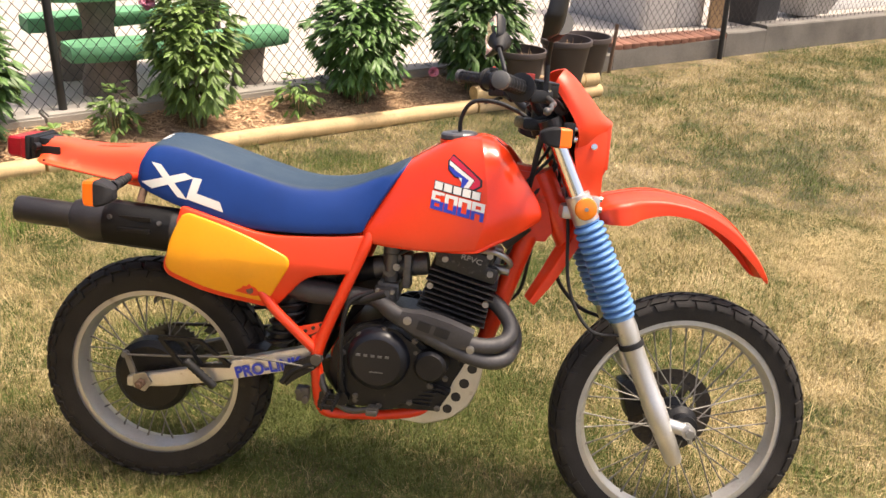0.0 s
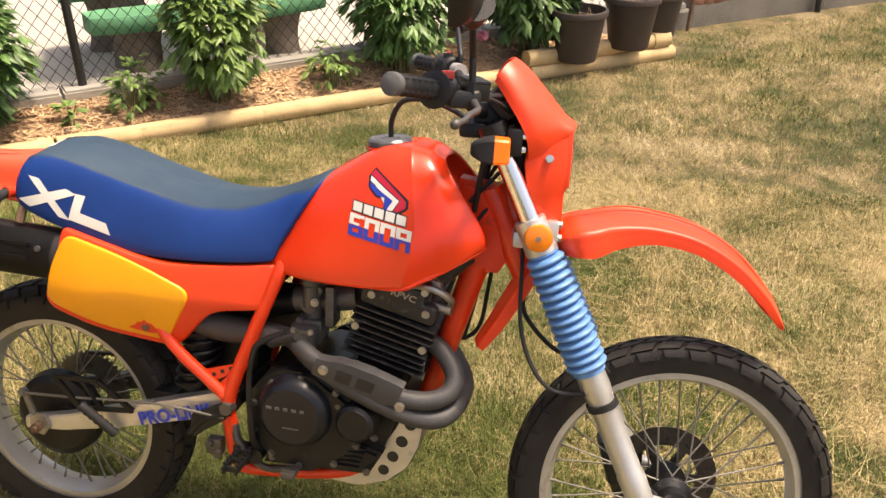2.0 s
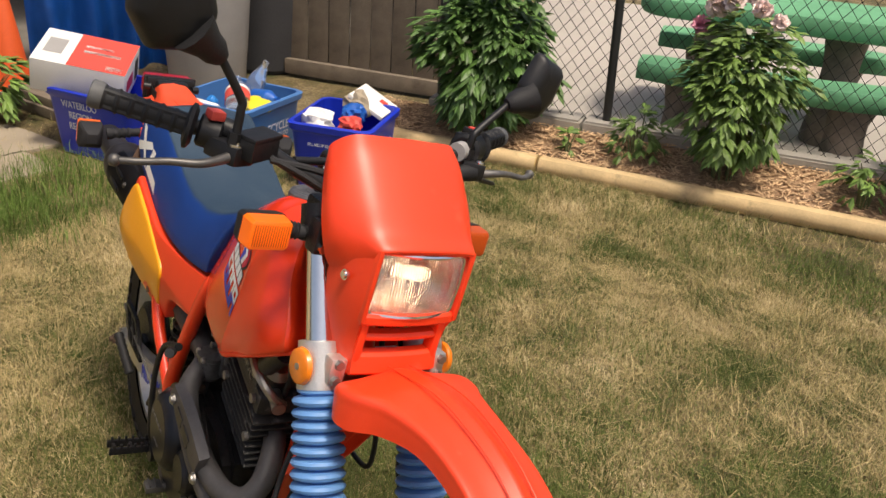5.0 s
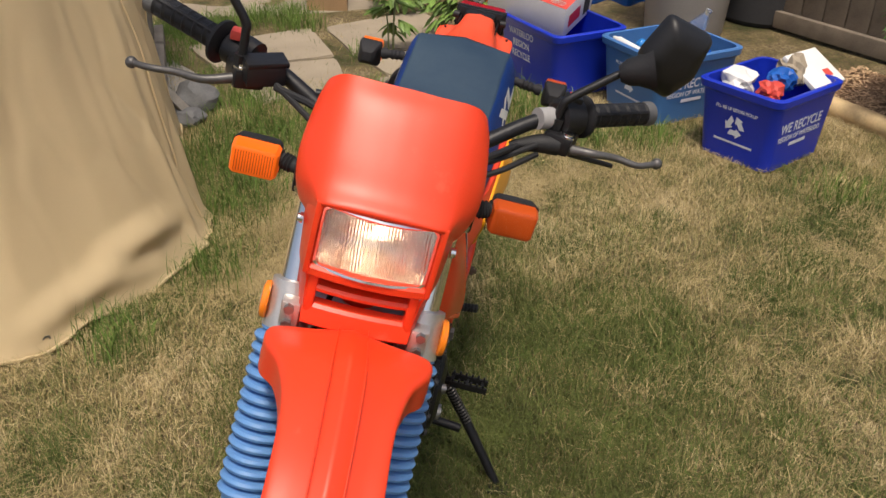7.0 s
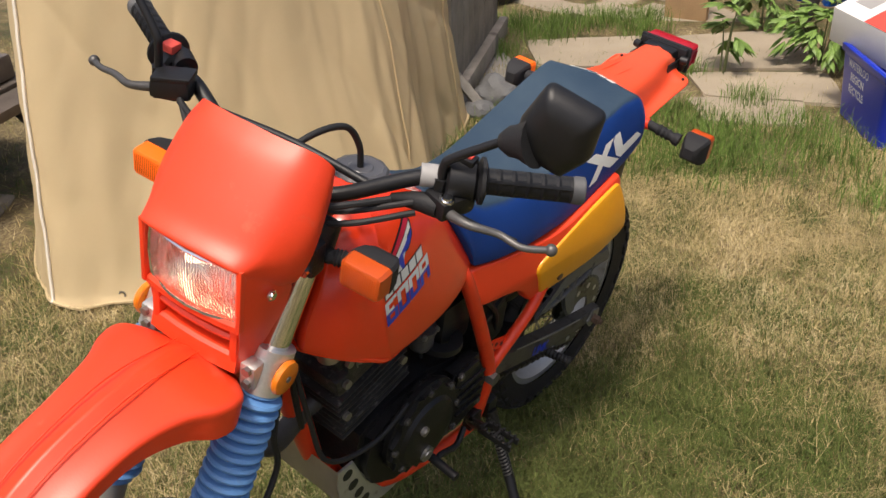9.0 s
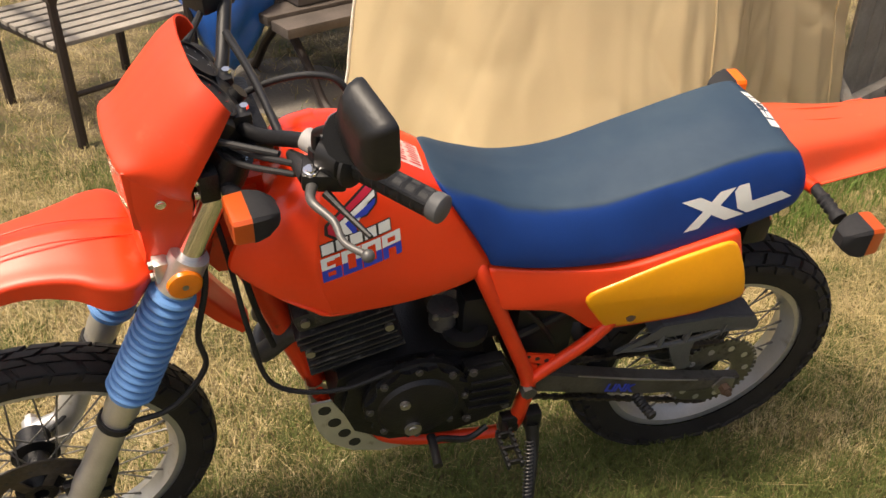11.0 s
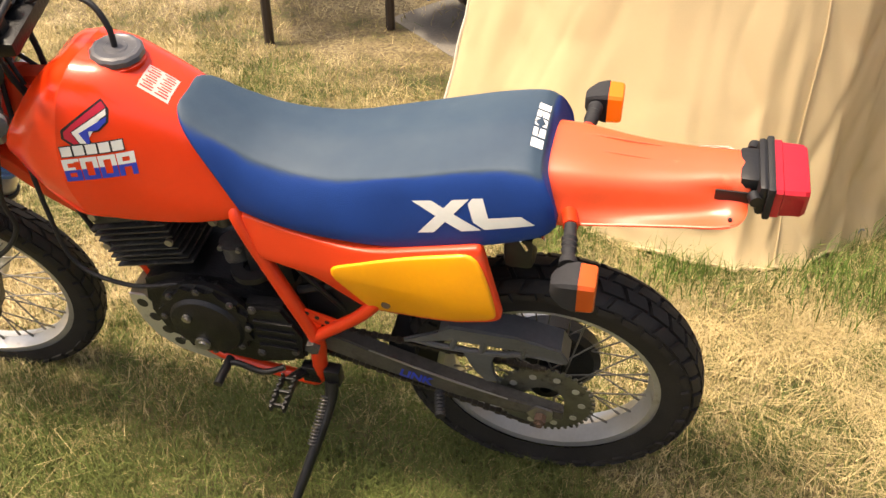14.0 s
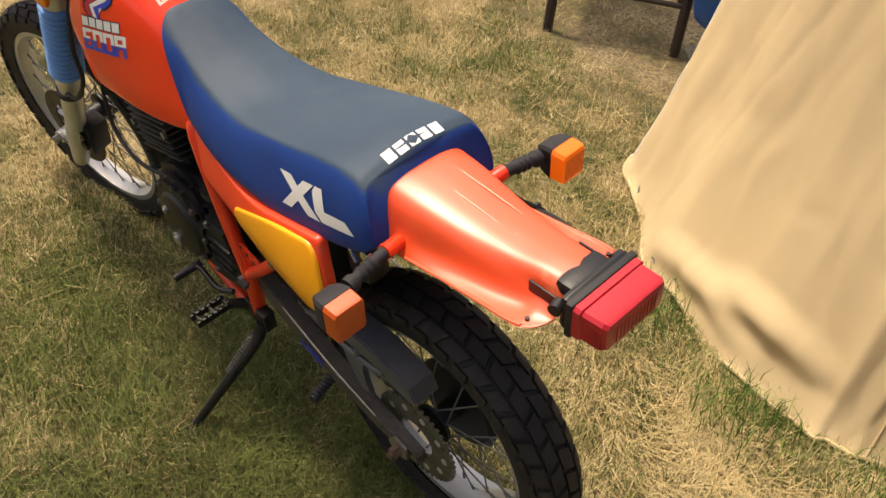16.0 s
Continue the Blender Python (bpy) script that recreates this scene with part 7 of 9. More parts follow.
bp("rear_shock", bm, M_ENGINE, "dark rear shock spring")
bm = bmesh.new()
box(bm, (0.56, 0.05, 0.63), (0.10, 0.06, 0.12), bevel=0.02)
revolve(bm, [(0.02, 0.60), (0.045, 0.60), (0.045, 0.615), (0.02, 0.615)], (0.60, 0.07, 0), "z", 24)
tube(bm, [(0.50, 0.09, 0.58), (0.44, 0.085, 0.60), (0.36, 0.08, 0.64)], 0.010, 8, smooth=4)
tube(bm, [(0.40, 0.075, 0.50), (0.46, 0.10, 0.62), (0.55, 0.085, 0.72)], 0.006, 8, smooth=4)
bp("oil_hose", bm, M_BLACK)

# exhaust: two headers, guard and muffler
for y0, dz, dx in ((-0.035, 0.0, 0.0), (0.03, -0.045, 0.012)):
    bm = bmesh.new()
    tube(bm, [(0.87, y0, 0.645), (0.925, y0 - 0.015, 0.630 + dz * 0.3), (0.968 + dx, y0 - 0.045, 0.585 + dz), (0.957 + dx * 0.5, -0.11, 0.550 + dz), (0.895, -0.135, 0.541 + dz * 0.85), (0.78, -0.150, 0.568 + dz * 0.4), (0.68, -0.140, 0.603 + dz * 0.1), (0.605, -0.092, 0.624), (0.50, -0.078, 0.620), (0.40, -0.080, 0.632), (0.27, -0.10, 0.70), (0.13, -0.112, 0.757)], [0.0205] * 8 + ([0.030, 0.032, 0.022, 0.0205] if dx == 0 else [0.0205] * 4), 16, smooth=7)
    bp("header_pipe", bm, M_EXH, "matt black exhaust header pipe with rust")
shield = bmesh.new()
rows = []
for t in range(9):
    k = t / 8
    c = Vector((0.872, -0.158, 0.557)).lerp(Vector((0.690, -0.166, 0.605)), k)
    up = Vector((0.30, 0, 0.95)).normalized()
    h = 0.030 + 0.008 * math.sin(k * math.pi) - (0.006 if k > 0.8 else 0)
    rows.append([c - up * h + Vector((0, 0.012, 0)), c - up * h * 0.8 + Vector((0, -0.006, 0)), c + Vector((0, -0.010, 0)), c + up * h * 0.8 + Vector((0, -0.006, 0)), c + up * h + Vector((0, 0.012, 0)), c + Vector((0, 0.004, 0))])
rings(shield, rows)
sh = bp("heat_shield", shield, M_SHIELD, "black exhaust heat shield with two cut-outs", angle=35)
for a, b in ((0.30, 0.50), (0.56, 0.74)):
    bm = bmesh.new()
    p, q = Vector((0.872, -0.1685, 0.557)).lerp(Vector((0.690, -0.1765, 0.605)), a), Vector((0.872, -0.1685, 0.557)).lerp(Vector((0.690, -0.1765, 0.605)), b)
    up = Vector((0.30, 0, 0.95)).normalized() * 0.012
    v = [bm.verts.new(x) for x in (p - up, q - up, q + up, p + up)]
    f = bm.faces.new(v)
    ex = bmesh.ops.extrude_face_region(bm, geom=[f])
    bmesh.ops.translate(bm, vec=(0, 0.004, 0), verts=[x for x in ex["geom"] if isinstance(x, bmesh.types.BMVert)])
    bp("vent", bm, M_BLACKPRINT, "", None, sh, smooth=False)
bm = bmesh.new()
for k in (0.06, 0.94):
    bolt(bm, Vector((0.885, -0.168, 0.535)).lerp(Vector((0.70, -0.176, 0.605)), k), (0, -1, 0), 0.008, 0.006)
pieces("shield_bolt", bm, M_STEEL, "", None, sh)
MA, MB = Vector((0.118, -0.110, 0.756)), Vector((-0.315, -0.152, 0.787))
md = (MB - MA)
bm = bmesh.new()
tube(bm, [MA + md * k for k in (0, 0.03, 0.55, 0.60, 0.665, 0.675, 0.985, 1.0, 0.998, 0.9)], [0.050, 0.058, 0.058, 0.054, 0.042, 0.034, 0.034, 0.031, 0.026, 0.025], 28)
muffler = bp("muffler", bm, M_MUFF, "black muffler with a plain tail pipe", angle=30)
bm = bmesh.new()
rows = []
for k in range(8):
    c = MA + md * (0.06 + 0.39 * k / 7)
    rows.append([c + Vector((0, -0.0610 * math.cos(a), 0.0610 * math.sin(a))) for a in (-0.75 + 1.9 * i / 10 for i in range(11))])
rings(bm, rows, closed=False, caps=False)
bmesh.ops.solidify(bm, geom=list(bm.faces), thickness=0.004)
g = bp("muffler_guard", bm, M_BLACK, "black plastic muffler guard", None, muffler)
bm = bmesh.new()
for z in (0.030, 0.002):
    for k in range(2):
        p = MA + md * 0.26 + Vector((0, -0.0640 + (0.010 if z > 0.02 else 0), z))
        box(bm, p, (0.085, 0.006, 0.012), bevel=0.002)
bp("guard_slot", bm, M_BLACKPRINT, "", None, g, angle=30)
bm = bmesh.new()
for k in (0.115, 0.40):
    bolt(bm, MA + md * k + Vector((0, -0.0590, 0.028)), (0, -0.9, 0.4), 0.005, 0.004)
pieces("guard_bolt", bm, M_CASEBOLT, "", None, g)
bm = bmesh.new()
tube(bm, [(0.02, -0.10, 0.88), (0.01, -0.13, 0.86), (0.005, -0.14, 0.83)], 0.010, 8)
bp("muffler_hanger", bm, M_RUST)

# skid plate
bm = bmesh.new()
out = [(0.70, 0.292), (0.765, 0.287), (0.83, 0.310), (0.875, 0.350), (0.897, 0.400), (0.906, 0.450), (0.905, 0.482)]
po = spline([(a, 0, b) for a, b in out], 5)
rows = [[Vector((p.x, y, p.z)) for y in (-0.085, -0.06, 0, 0.06, 0.085)] for p in po]
rings(bm, rows, closed=False, caps=False)
bmesh.ops.solidify(bm, geom=list(bm.faces), thickness=0.004)
skid = bp("skid_plate", bm, M_ALU, "bent aluminium skid plate with drilled sides", angle=50)
for s in (-1, 1):
    bm = bmesh.new()
    side = [(0.70, 0.292), (0.765, 0.288), (0.83, 0.311), (0.875, 0.351), (0.897, 0.401), (0.906, 0.451), (0.905, 0.484), (0.866, 0.484), (0.846, 0.44), (0.803, 0.366), (0.772, 0.324), (0.745, 0.305), (0.70, 0.300)]
    prism(bm, side, s * 0.084, s * 0.089, 0.001)
    bp("skid_side", bm, M_ALU, "", None, skid, angle=30)
    for x, z, r in ((0.883, 0.457, 0.0130), (0.865, 0.414, 0.0135), (0.846, 0.374, 0.0130), (0.826, 0.338, 0.0125)):
        bm = bmesh.new()
        cyl(bm, (x - 0.003, s * 0.0885, z), (x - 0.003, s * 0.0897, z), r, n=20)
        bp("drilled_hole", bm, M_BLACKPRINT, "", None, skid, angle=30)

# kick starter, pegs, pedals
bm = bmesh.new()
tube(bm, [(0.552, -0.145, 0.375), (0.548, -0.165, 0.42), (0.545, -0.172, 0.53), (0.552, -0.168, 0.605), (0.568, -0.160, 0.636), (0.619, -0.152, 0.660)], [0.013, 0.008, 0.006, 0.006, 0.007, 0.0085], 12, smooth=5)
cyl(bm, (0.552, -0.10, 0.365), (0.552, -0.165, 0.365), 0.018)
kick = bp("kick_starter", bm, M_ENGINE, "rusty folding kick-start lever")
bm = bmesh.new()
tube(bm, [Vector((0.588, -0.155, 0.634)).lerp(Vector((0.655, -0.178, 0.668)), k / 10) for k in range(11)], [0.009 + (0.0015 if k % 2 else 0) for k in range(11)], 10)
bp("kick_rubber", bm, M_GRIP, "", None, kick)
for s in (-1, 1):
    bm = bmesh.new()
    y0, y1 = s * 0.12, s * 0.245
    for x in (-0.014, 0.014):
        box(bm, (0.53 + x, (y0 + y1) / 2 + s * 0.02, 0.372), (0.006, 0.085, 0.016), bevel=0.001)
        for k in range(6):
            box(bm, (0.53 + x, s * (0.165 + 0.014 * k), 0.383), (0.006, 0.005, 0.008), bevel=0.001)
    for k in range(3):
        box(bm, (0.53, s * (0.165 + 0.034 * k), 0.370), (0.03, 0.006, 0.012), bevel=0.001)
    tube(bm, [(0.50, s * 0.105, 0.33), (0.52, s * 0.13, 0.35), (0.53, s * 0.165, 0.368)], [0.013, 0.012, 0.010], 10)
    box(bm, (0.50, s * 0.115, 0.34), (0.04, 0.025, 0.05), bevel=0.005)
    bp("foot_peg", bm, M_ENGINE, "serrated steel foot peg", angle=30)
bm = bmesh.new()
tube(bm, [(0.485, -0.118, 0.41), (0.50, -0.125, 0.37), (0.56, -0.135, 0.325), (0.63, -0.140, 0.335)], [0.010, 0.010, 0.009, 0.008], 8, smooth=4)
box(bm, (0.635, -0.160, 0.343), (0.03, 0.055, 0.014), bevel=0.003)
for k in range(4):
    box(bm, (0.635, -0.14 - 0.013 * k, 0.352), (0.028, 0.004, 0.006), bevel=0.001)
bp("brake_pedal", bm, M_CASEBOLT, "worn steel brake pedal", angle=30)
bm = bmesh.new()
tube(bm, [(0.555, 0.130, 0.36), (0.60, 0.145, 0.352), (0.655, 0.145, 0.370), (0.675, 0.15, 0.372)], 0.007, 8, smooth=4)
cyl(bm, (0.675, 0.135, 0.372), (0.678, 0.205, 0.368), 0.0095)
bp("gear_lever", bm, M_BLACK, "black gear-shift lever")
# side stand
bm = bmesh.new()
ST = [(0.452, 0.128, 0.335), (0.455, 0.16, 0.285), (0.485, 0.24, 0.19), (0.520, 0.325, 0.085)]
tube(bm, ST, [0.016, 0.013, 0.012, 0.010], 12, smooth=4)
box(bm, (0, 0, 0), (0.05, 0.05, 0.008), Matrix.Translation((0.523, 0.333, 0.075)) @ Matrix.Rotation(radians(9.8), 4, "X"), 0.003)
box(bm, (0.45, 0.118, 0.345), (0.035, 0.03, 0.05), bevel=0.005)
bp("side_stand", bm, M_BLACK, "black side stand folded down on the grass", angle=30)
bm = bmesh.new()
a, b = Vector((0.462, 0.150, 0.31)), Vector((0.484, 0.225, 0.22))
helix = []
for i in range(121):
    t = i / 120
    d = (b - a).normalized()
    s1 = d.orthogonal().normalized()
    helix.append(a.lerp(b, t) + 0.009 * (math.cos(t * 15 * math.tau) * s1 + math.sin(t * 15 * math.tau) * d.cross(s1)))
tube(bm, helix, 0.0018, 5)
bp("stand_spring", bm, M_CASEBOLT)
bm = bmesh.new()
box(bm, (0.440, -0.118, 0.350), (0.035, 0.024, 0.040), bevel=0.005)
cyl(bm, (0.430, -0.126, 0.360), (0.430, -0.140, 0.360), 0.008)
cyl(bm, (0.450, -0.126, 0.338), (0.450, -0.140, 0.338), 0.009)
cyl(bm, (0.475, -0.115, 0.455), (0.475, -0.142, 0.455), 0.016, n=6)
cyl(bm, (0.475, 0.115, 0.455), (0.475, 0.142, 0.455), 0.016, n=6)
pieces("pivot_bolt", bm, M_CASEBOLT)

# -- tank --
TANK = [
    [(0.570, 0, 0.795), (0.570, 0.075, 0.795), (0.570, 0.094, 0.803), (0.592, 0.080, 0.86), (0.615, 0.062, 0.915), (0.625, 0.040, 0.942), (0.627, 0, 0.947)],
    [(0.60, 0, 0.775), (0.60, 0.090, 0.775), (0.60, 0.108, 0.786), (0.615, 0.092, 0.86), (0.640, 0.072, 0.935), (0.655, 0.046, 0.966), (0.658, 0, 0.972)],
    [(0.68, 0, 0.772), (0.68, 0.112, 0.772), (0.68, 0.130, 0.788), (0.688, 0.114, 0.870), (0.700, 0.086, 0.965), (0.710, 0.052, 1.002), (0.710, 0, 1.008)],
    [(0.78, 0, 0.774), (0.78, 0.124, 0.774), (0.78, 0.144, 0.792), (0.782, 0.133, 0.880), (0.786, 0.103, 0.990), (0.786, 0.060, 1.044), (0.786, 0, 1.050)],
    [(0.862, 0, 0.782), (0.862, 0.130, 0.784), (0.866, 0.152, 0.803), (0.884, 0.145, 0.890), (0.868, 0.113, 1.000), (0.853, 0.066, 1.053), (0.848, 0, 1.060)],
    [(0.93, 0, 0.824), (0.942, 0.118, 0.826), (0.950, 0.133, 0.842), (0.948, 0.133, 0.905), (0.914, 0.104, 0.997), (0.890, 0.063, 1.046), (0.884, 0, 1.053)],
    [(0.965, 0, 0.866), (1.003, 0.086, 0.866), (1.016, 0.102, 0.882), (1.003, 0.099, 0.922), (0.958, 0.086, 0.984), (0.922, 0.057, 1.029), (0.910, 0, 1.036)],
]


def between(a, b, k):
    return [tuple(Vector(p).lerp(Vector(q), k)) for p, q in zip(a, b)]


# firm creases where the flank turns to the front face, and round the front face's edge
TANK[4:] = [between(TANK[4], TANK[3], 0.12), TANK[4], between(TANK[4], TANK[5], 0.16), TANK[5], between(TANK[6], TANK[5], 0.14), TANK[6]]
for keep_y, ahead, lift in ((0.88, 0.001, 0.004), (0.66, -0.016, 0.010), (0.40, -0.028, 0.014), (0.14, -0.032, 0.016)):
    TANK.append([(x + ahead, y * keep_y, z + lift * (1 if k < 3 else -1)) for k, (x, y, z) in enumerate(TANK[9])])
bm = half_loft(TANK, 6, 5)
tank_bm = bm.copy()
tank = bp("fuel_tank", bm, M_TANK, "glossy orange fuel tank with a winged emblem", angle=55)
bm = bmesh.new()
seam = [(0.558, 0.083, 0.793), (0.60, 0.099, 0.776), (0.68, 0.122, 0.775), (0.78, 0.134, 0.779), (0.862, 0.146, 0.787), (0.90, 0.142, 0.806), (0.948, 0.127, 0.832), (1.010, 0.092, 0.870), (1.006, 0.060, 0.872)]
tube(bm, seam, 0.005, 8, smooth=6)
both("tank_seam", bm, M_TANK, "", None, tank)
CAPM = Matrix.Translation((0.792, 0, 1.043)) @ Matrix.Rotation(radians(-4), 4, "Y")
bm = bmesh.new()
revolve(bm, [(0.048, -0.010), (0.050, 0.0), (0.040, 0.004), (0.040, -0.010)], (0, 0, 0), "z", 40)
bp("filler_ring", bm, M_TANK, "", CAPM, tank, angle=30)
bm = bmesh.new()
rows = []
for r, z in ((0.001, 0.019), (0.019, 0.019), (0.021, 0.0175), (0.033, 0.0175), (0.036, 0.019), (0.042, 0.0175), (0.046, 0.013), (0.047, 0.004), (0.043, 0.002)):
    rows.append([Vector(((r * (1 + (0.028 if r > 0.035 and (k // 2) % 2 else 0))) * math.cos(a), (r * (1 + (0.028 if r > 0.035 and (k // 2) % 2 else 0))) * math.sin(a), z)) for k, a in ((k, math.tau * k / 48) for k in range(48))])
rings(bm, rows)
bp("fuel_cap", bm, mat("cap_plastic", (0.085, 0.085, 0.092), 0.30, var=0.15, bump=0.05), "ribbed dark plastic fuel cap", CAPM, tank, angle=30)
bm = bmesh.new()
tube(bm, [(0.792, 0, 1.058), (0.794, -0.003, 1.100), (0.82, -0.01, 1.14), (0.88, -0.02, 1.145), (0.95, -0.03, 1.12), (0.99, -0.03, 1.08)], 0.0055, 10, smooth=7)
bp("breather_hose", bm, M_GRIP, "thin black breather hose from the fuel cap", None, tank)

from mathutils.bvhtree import BVHTree

bmesh.ops.triangulate(tank_bm, faces=tank_bm.faces)
tank_tree = BVHTree.FromBMesh(tank_bm)


def decal(polys, side, tree, lift, y_far=0.4):
    """Flat shapes in (x, z) laid onto a curved skin from one side."""
    bm = bmesh.new()
    for poly in polys:
        bm.faces.new([bm.verts.new((x, 0, z)) for x, z in poly])
    bmesh.ops.triangulate(bm, faces=bm.faces)
    for _ in range(3):
        bmesh.ops.subdivide_edges(bm, edges=[e for e in bm.edges if e.calc_length() > 0.012], cuts=1)
        bmesh.ops.triangulate(bm, faces=bm.faces)
    for v in bm.verts:
        hit = tree.ray_cast(Vector((v.co.x, side * y_far, v.co.z)), Vector((0, -side, 0)))
        v.co.y = (hit[0].y if hit[0] else side * 0.13) + side * lift
    return bm


def wing(kind):
    """The plain wing-like emblem, tip to the rear top, in bike x and z."""
    return {
        "black": [[(0.788, 1.017), (0.815, 1.000), (0.844, 0.980), (0.866, 0.964), (0.867, 0.948), (0.848, 0.934), (0.810, 0.939), (0.822, 0.959), (0.796, 0.963), (0.778, 0.979), (0.776, 1.000)]],
        "red": [[(0.788, 1.013), (0.814, 0.996), (0.841, 0.977), (0.861, 0.961), (0.861, 0.949), (0.845, 0.939), (0.836, 0.941), (0.848, 0.962), (0.826, 0.976), (0.781, 1.003)]],
        "white": [[(0.781, 1.001), (0.825, 0.974), (0.846, 0.961), (0.834, 0.941), (0.823, 0.941), (0.834, 0.961), (0.816, 0.971), (0.781, 0.991)]],
        "blue": [[(0.780, 0.989), (0.815, 0.970), (0.833, 0.960), (0.821, 0.941), (0.815, 0.942), (0.828, 0.962), (0.798, 0.966), (0.782, 0.980)]],
    }[kind]


def word_blocks(n, w, h, gap, slant=0.0):
    return [[(i * (w + gap), 0), (i * (w + gap) + w, 0), (i * (w + gap) + w + slant, h), (i * (w + gap) + slant, h)] for i in range(n)]


def rows_of(kind, side):
    o = Vector((0.746, 0.9165))
    e, u = Vector((0.990, -0.14)), Vector((0.05, 0.999))
    if kind == "frame":
        p = [[(a, b + 0.0128) for a, b in q] for q in word_blocks(5, 0.0240, 0.0225, 0.0)]
    elif kind == "word":
        p = [[(a + 0.0022, b + 0.0150) for a, b in q] for q in word_blocks(5, 0.0200, 0.0185, 0.0040)]
    else:
        p = []
        for i in range(4):
            x = i * 0.0345 - 0.002
            top = kind == "num_top"
            z0, z1 = (-0.012, 0.0095) if top else (-0.034, -0.0125)
            t = 0.0095
            zr = 0.0035 if top and i == 0 else z0
            p += [[(x, z0), (x + t, z0), (x + t, z1), (x, z1)], [(x + 0.0325 - t, zr), (x + 0.0325, zr), (x + 0.0325, z1), (x + 0.0325 - t, z1)]]
            if top:
                p.append([(x + t, z1 - 0.008), (x + 0.0325 - t, z1 - 0.008), (x + 0.0325 - t, z1), (x + t, z1)])
            elif i < 3:
                p.append([(x + t, z0), (x + 0.0325 - t, z0), (x + 0.0325 - t, z0 + 0.008), (x + t, z0 + 0.008)])
            if i in (0, 3):
                zz = -0.012 if top else -0.0175
                p.append([(x + t, zz), (x + 0.0325 - t, zz), (x + 0.0325 - t, zz + 0.005), (x + t, zz + 0.005)])
    if side > 0:
        p = [[(0.130 - a, b) for a, b in q] for q in p]
    return [[tuple(o + e * a + u * b) for a, b in q] for q in p]


for side in (-1, 1):
    for kind, mt, lift in (("black", M_BLACKPRINT, 0.0008), ("white", M_WHITE, 0.0013), ("red", M_CRIMSON, 0.0013), ("blue", M_BLUEPRINT, 0.0018)):
        bp("wing_emblem", decal(wing(kind), side, tank_tree, lift), mt, "wing-shaped emblem in red, white and blue", None, tank)
    for kind, mt, lift in (("frame", M_BLACKPRINT, 0.0008), ("word", M_WHITE, 0.0014), ("num_top", M_WHITE, 0.0010), ("num_low", M_BLUEPRINT, 0.0010)):
        bp("tank_marking", decal(rows_of(kind, side), side, tank_tree, lift), mt, "printed white and blue block marking", None, tank)
def on_tank(x, y, lift):
    hit = tank_tree.ray_cast(Vector((x, y, 1.3)), Vector((0, 0, -1)))
    return (x, y, (hit[0].z if hit[0] else 0.99) + lift)


def flat_patch(x0, x1, y0, y1, lift, n=4):
    bm = bmesh.new()
    g = [[bm.verts.new(on_tank(x0 + (x1 - x0) * i / n, y0 + (y1 - y0) * j / n, lift)) for j in range(n + 1)] for i in range(n + 1)]
    for i in range(n):
        for j in range(n):
            bm.faces.new((g[i][j], g[i + 1][j], g[i + 1][j + 1], g[i][j + 1]))
    return bm


label = bp("warning_label", flat_patch(0.688, 0.738, -0.006, 0.052, 0.0010), mat("faded_label", (0.72, 0.50, 0.43), 0.5, var=0.1, bump=0), "faded white caution label with unreadable lines", None, tank)
for x0, x1 in ((0.691, 0.711), (0.715, 0.735)):
    for j in range(9):
        y0 = -0.003 + j * 0.0059
        bp("printing", flat_patch(x0 + 0.003 * (j % 3 == 0), x1 - 0.004 * (j % 2), y0, y0 + 0.0028, 0.0016, 3), M_REDPRINT, "", None, label)

# -- seat --
SEAT = [
    [(-0.004, 0, 0.885), (-0.004, 0.110, 0.880), (-0.006, 0.128, 0.884), (0.000, 0.126, 0.925), (0.018, 0.104, 0.972), (0.026, 0.070, 0.982), (0.026, 0, 0.986)],
    [(0.020, 0, 0.868), (0.020, 0.118, 0.862), (0.020, 0.138, 0.868), (0.024, 0.134, 0.925), (0.046, 0.106, 0.980), (0.055, 0.070, 0.990), (0.055, 0, 0.995)],
    [(0.110, 0, 0.835), (0.110, 0.118, 0.828), (0.110, 0.140, 0.836), (0.112, 0.134, 0.900), (0.125, 0.104, 0.966), (0.130, 0.070, 0.978), (0.130, 0, 0.983)],
    [(0.270, 0, 0.800), (0.270, 0.116, 0.790), (0.270, 0.138, 0.800), (0.270, 0.130, 0.860), (0.275, 0.102, 0.926), (0.275, 0.070, 0.938), (0.275, 0, 0.943)],
    [(0.400, 0, 0.795), (0.400, 0.114, 0.786), (0.400, 0.134, 0.796), (0.400, 0.126, 0.845), (0.405, 0.098, 0.898), (0.405, 0.066, 0.910), (0.405, 0, 0.915)],
    [(0.500, 0, 0.800), (0.500, 0.104, 0.790), (0.502, 0.122, 0.800), (0.506, 0.116, 0.850), (0.515, 0.088, 0.904), (0.520, 0.060, 0.917), (0.520, 0, 0.922)],
    [(0.560, 0, 0.805), (0.562, 0.092, 0.796), (0.564, 0.108, 0.806), (0.574, 0.102, 0.862), (0.596, 0.080, 0.930), (0.605, 0.052, 0.948), (0.605, 0, 0.953)],
    [(0.570, 0, 0.812), (0.574, 0.094, 0.803), (0.578, 0.106, 0.813), (0.600, 0.103, 0.868), (0.642, 0.085, 0.942), (0.662, 0.053, 0.976), (0.668, 0, 0.982)],
    [(0.572, 0, 0.820), (0.578, 0.088, 0.812), (0.582, 0.100, 0.822), (0.608, 0.098, 0.870), (0.654, 0.079, 0.944), (0.678, 0.047, 0.980), (0.684, 0, 0.984)],
]
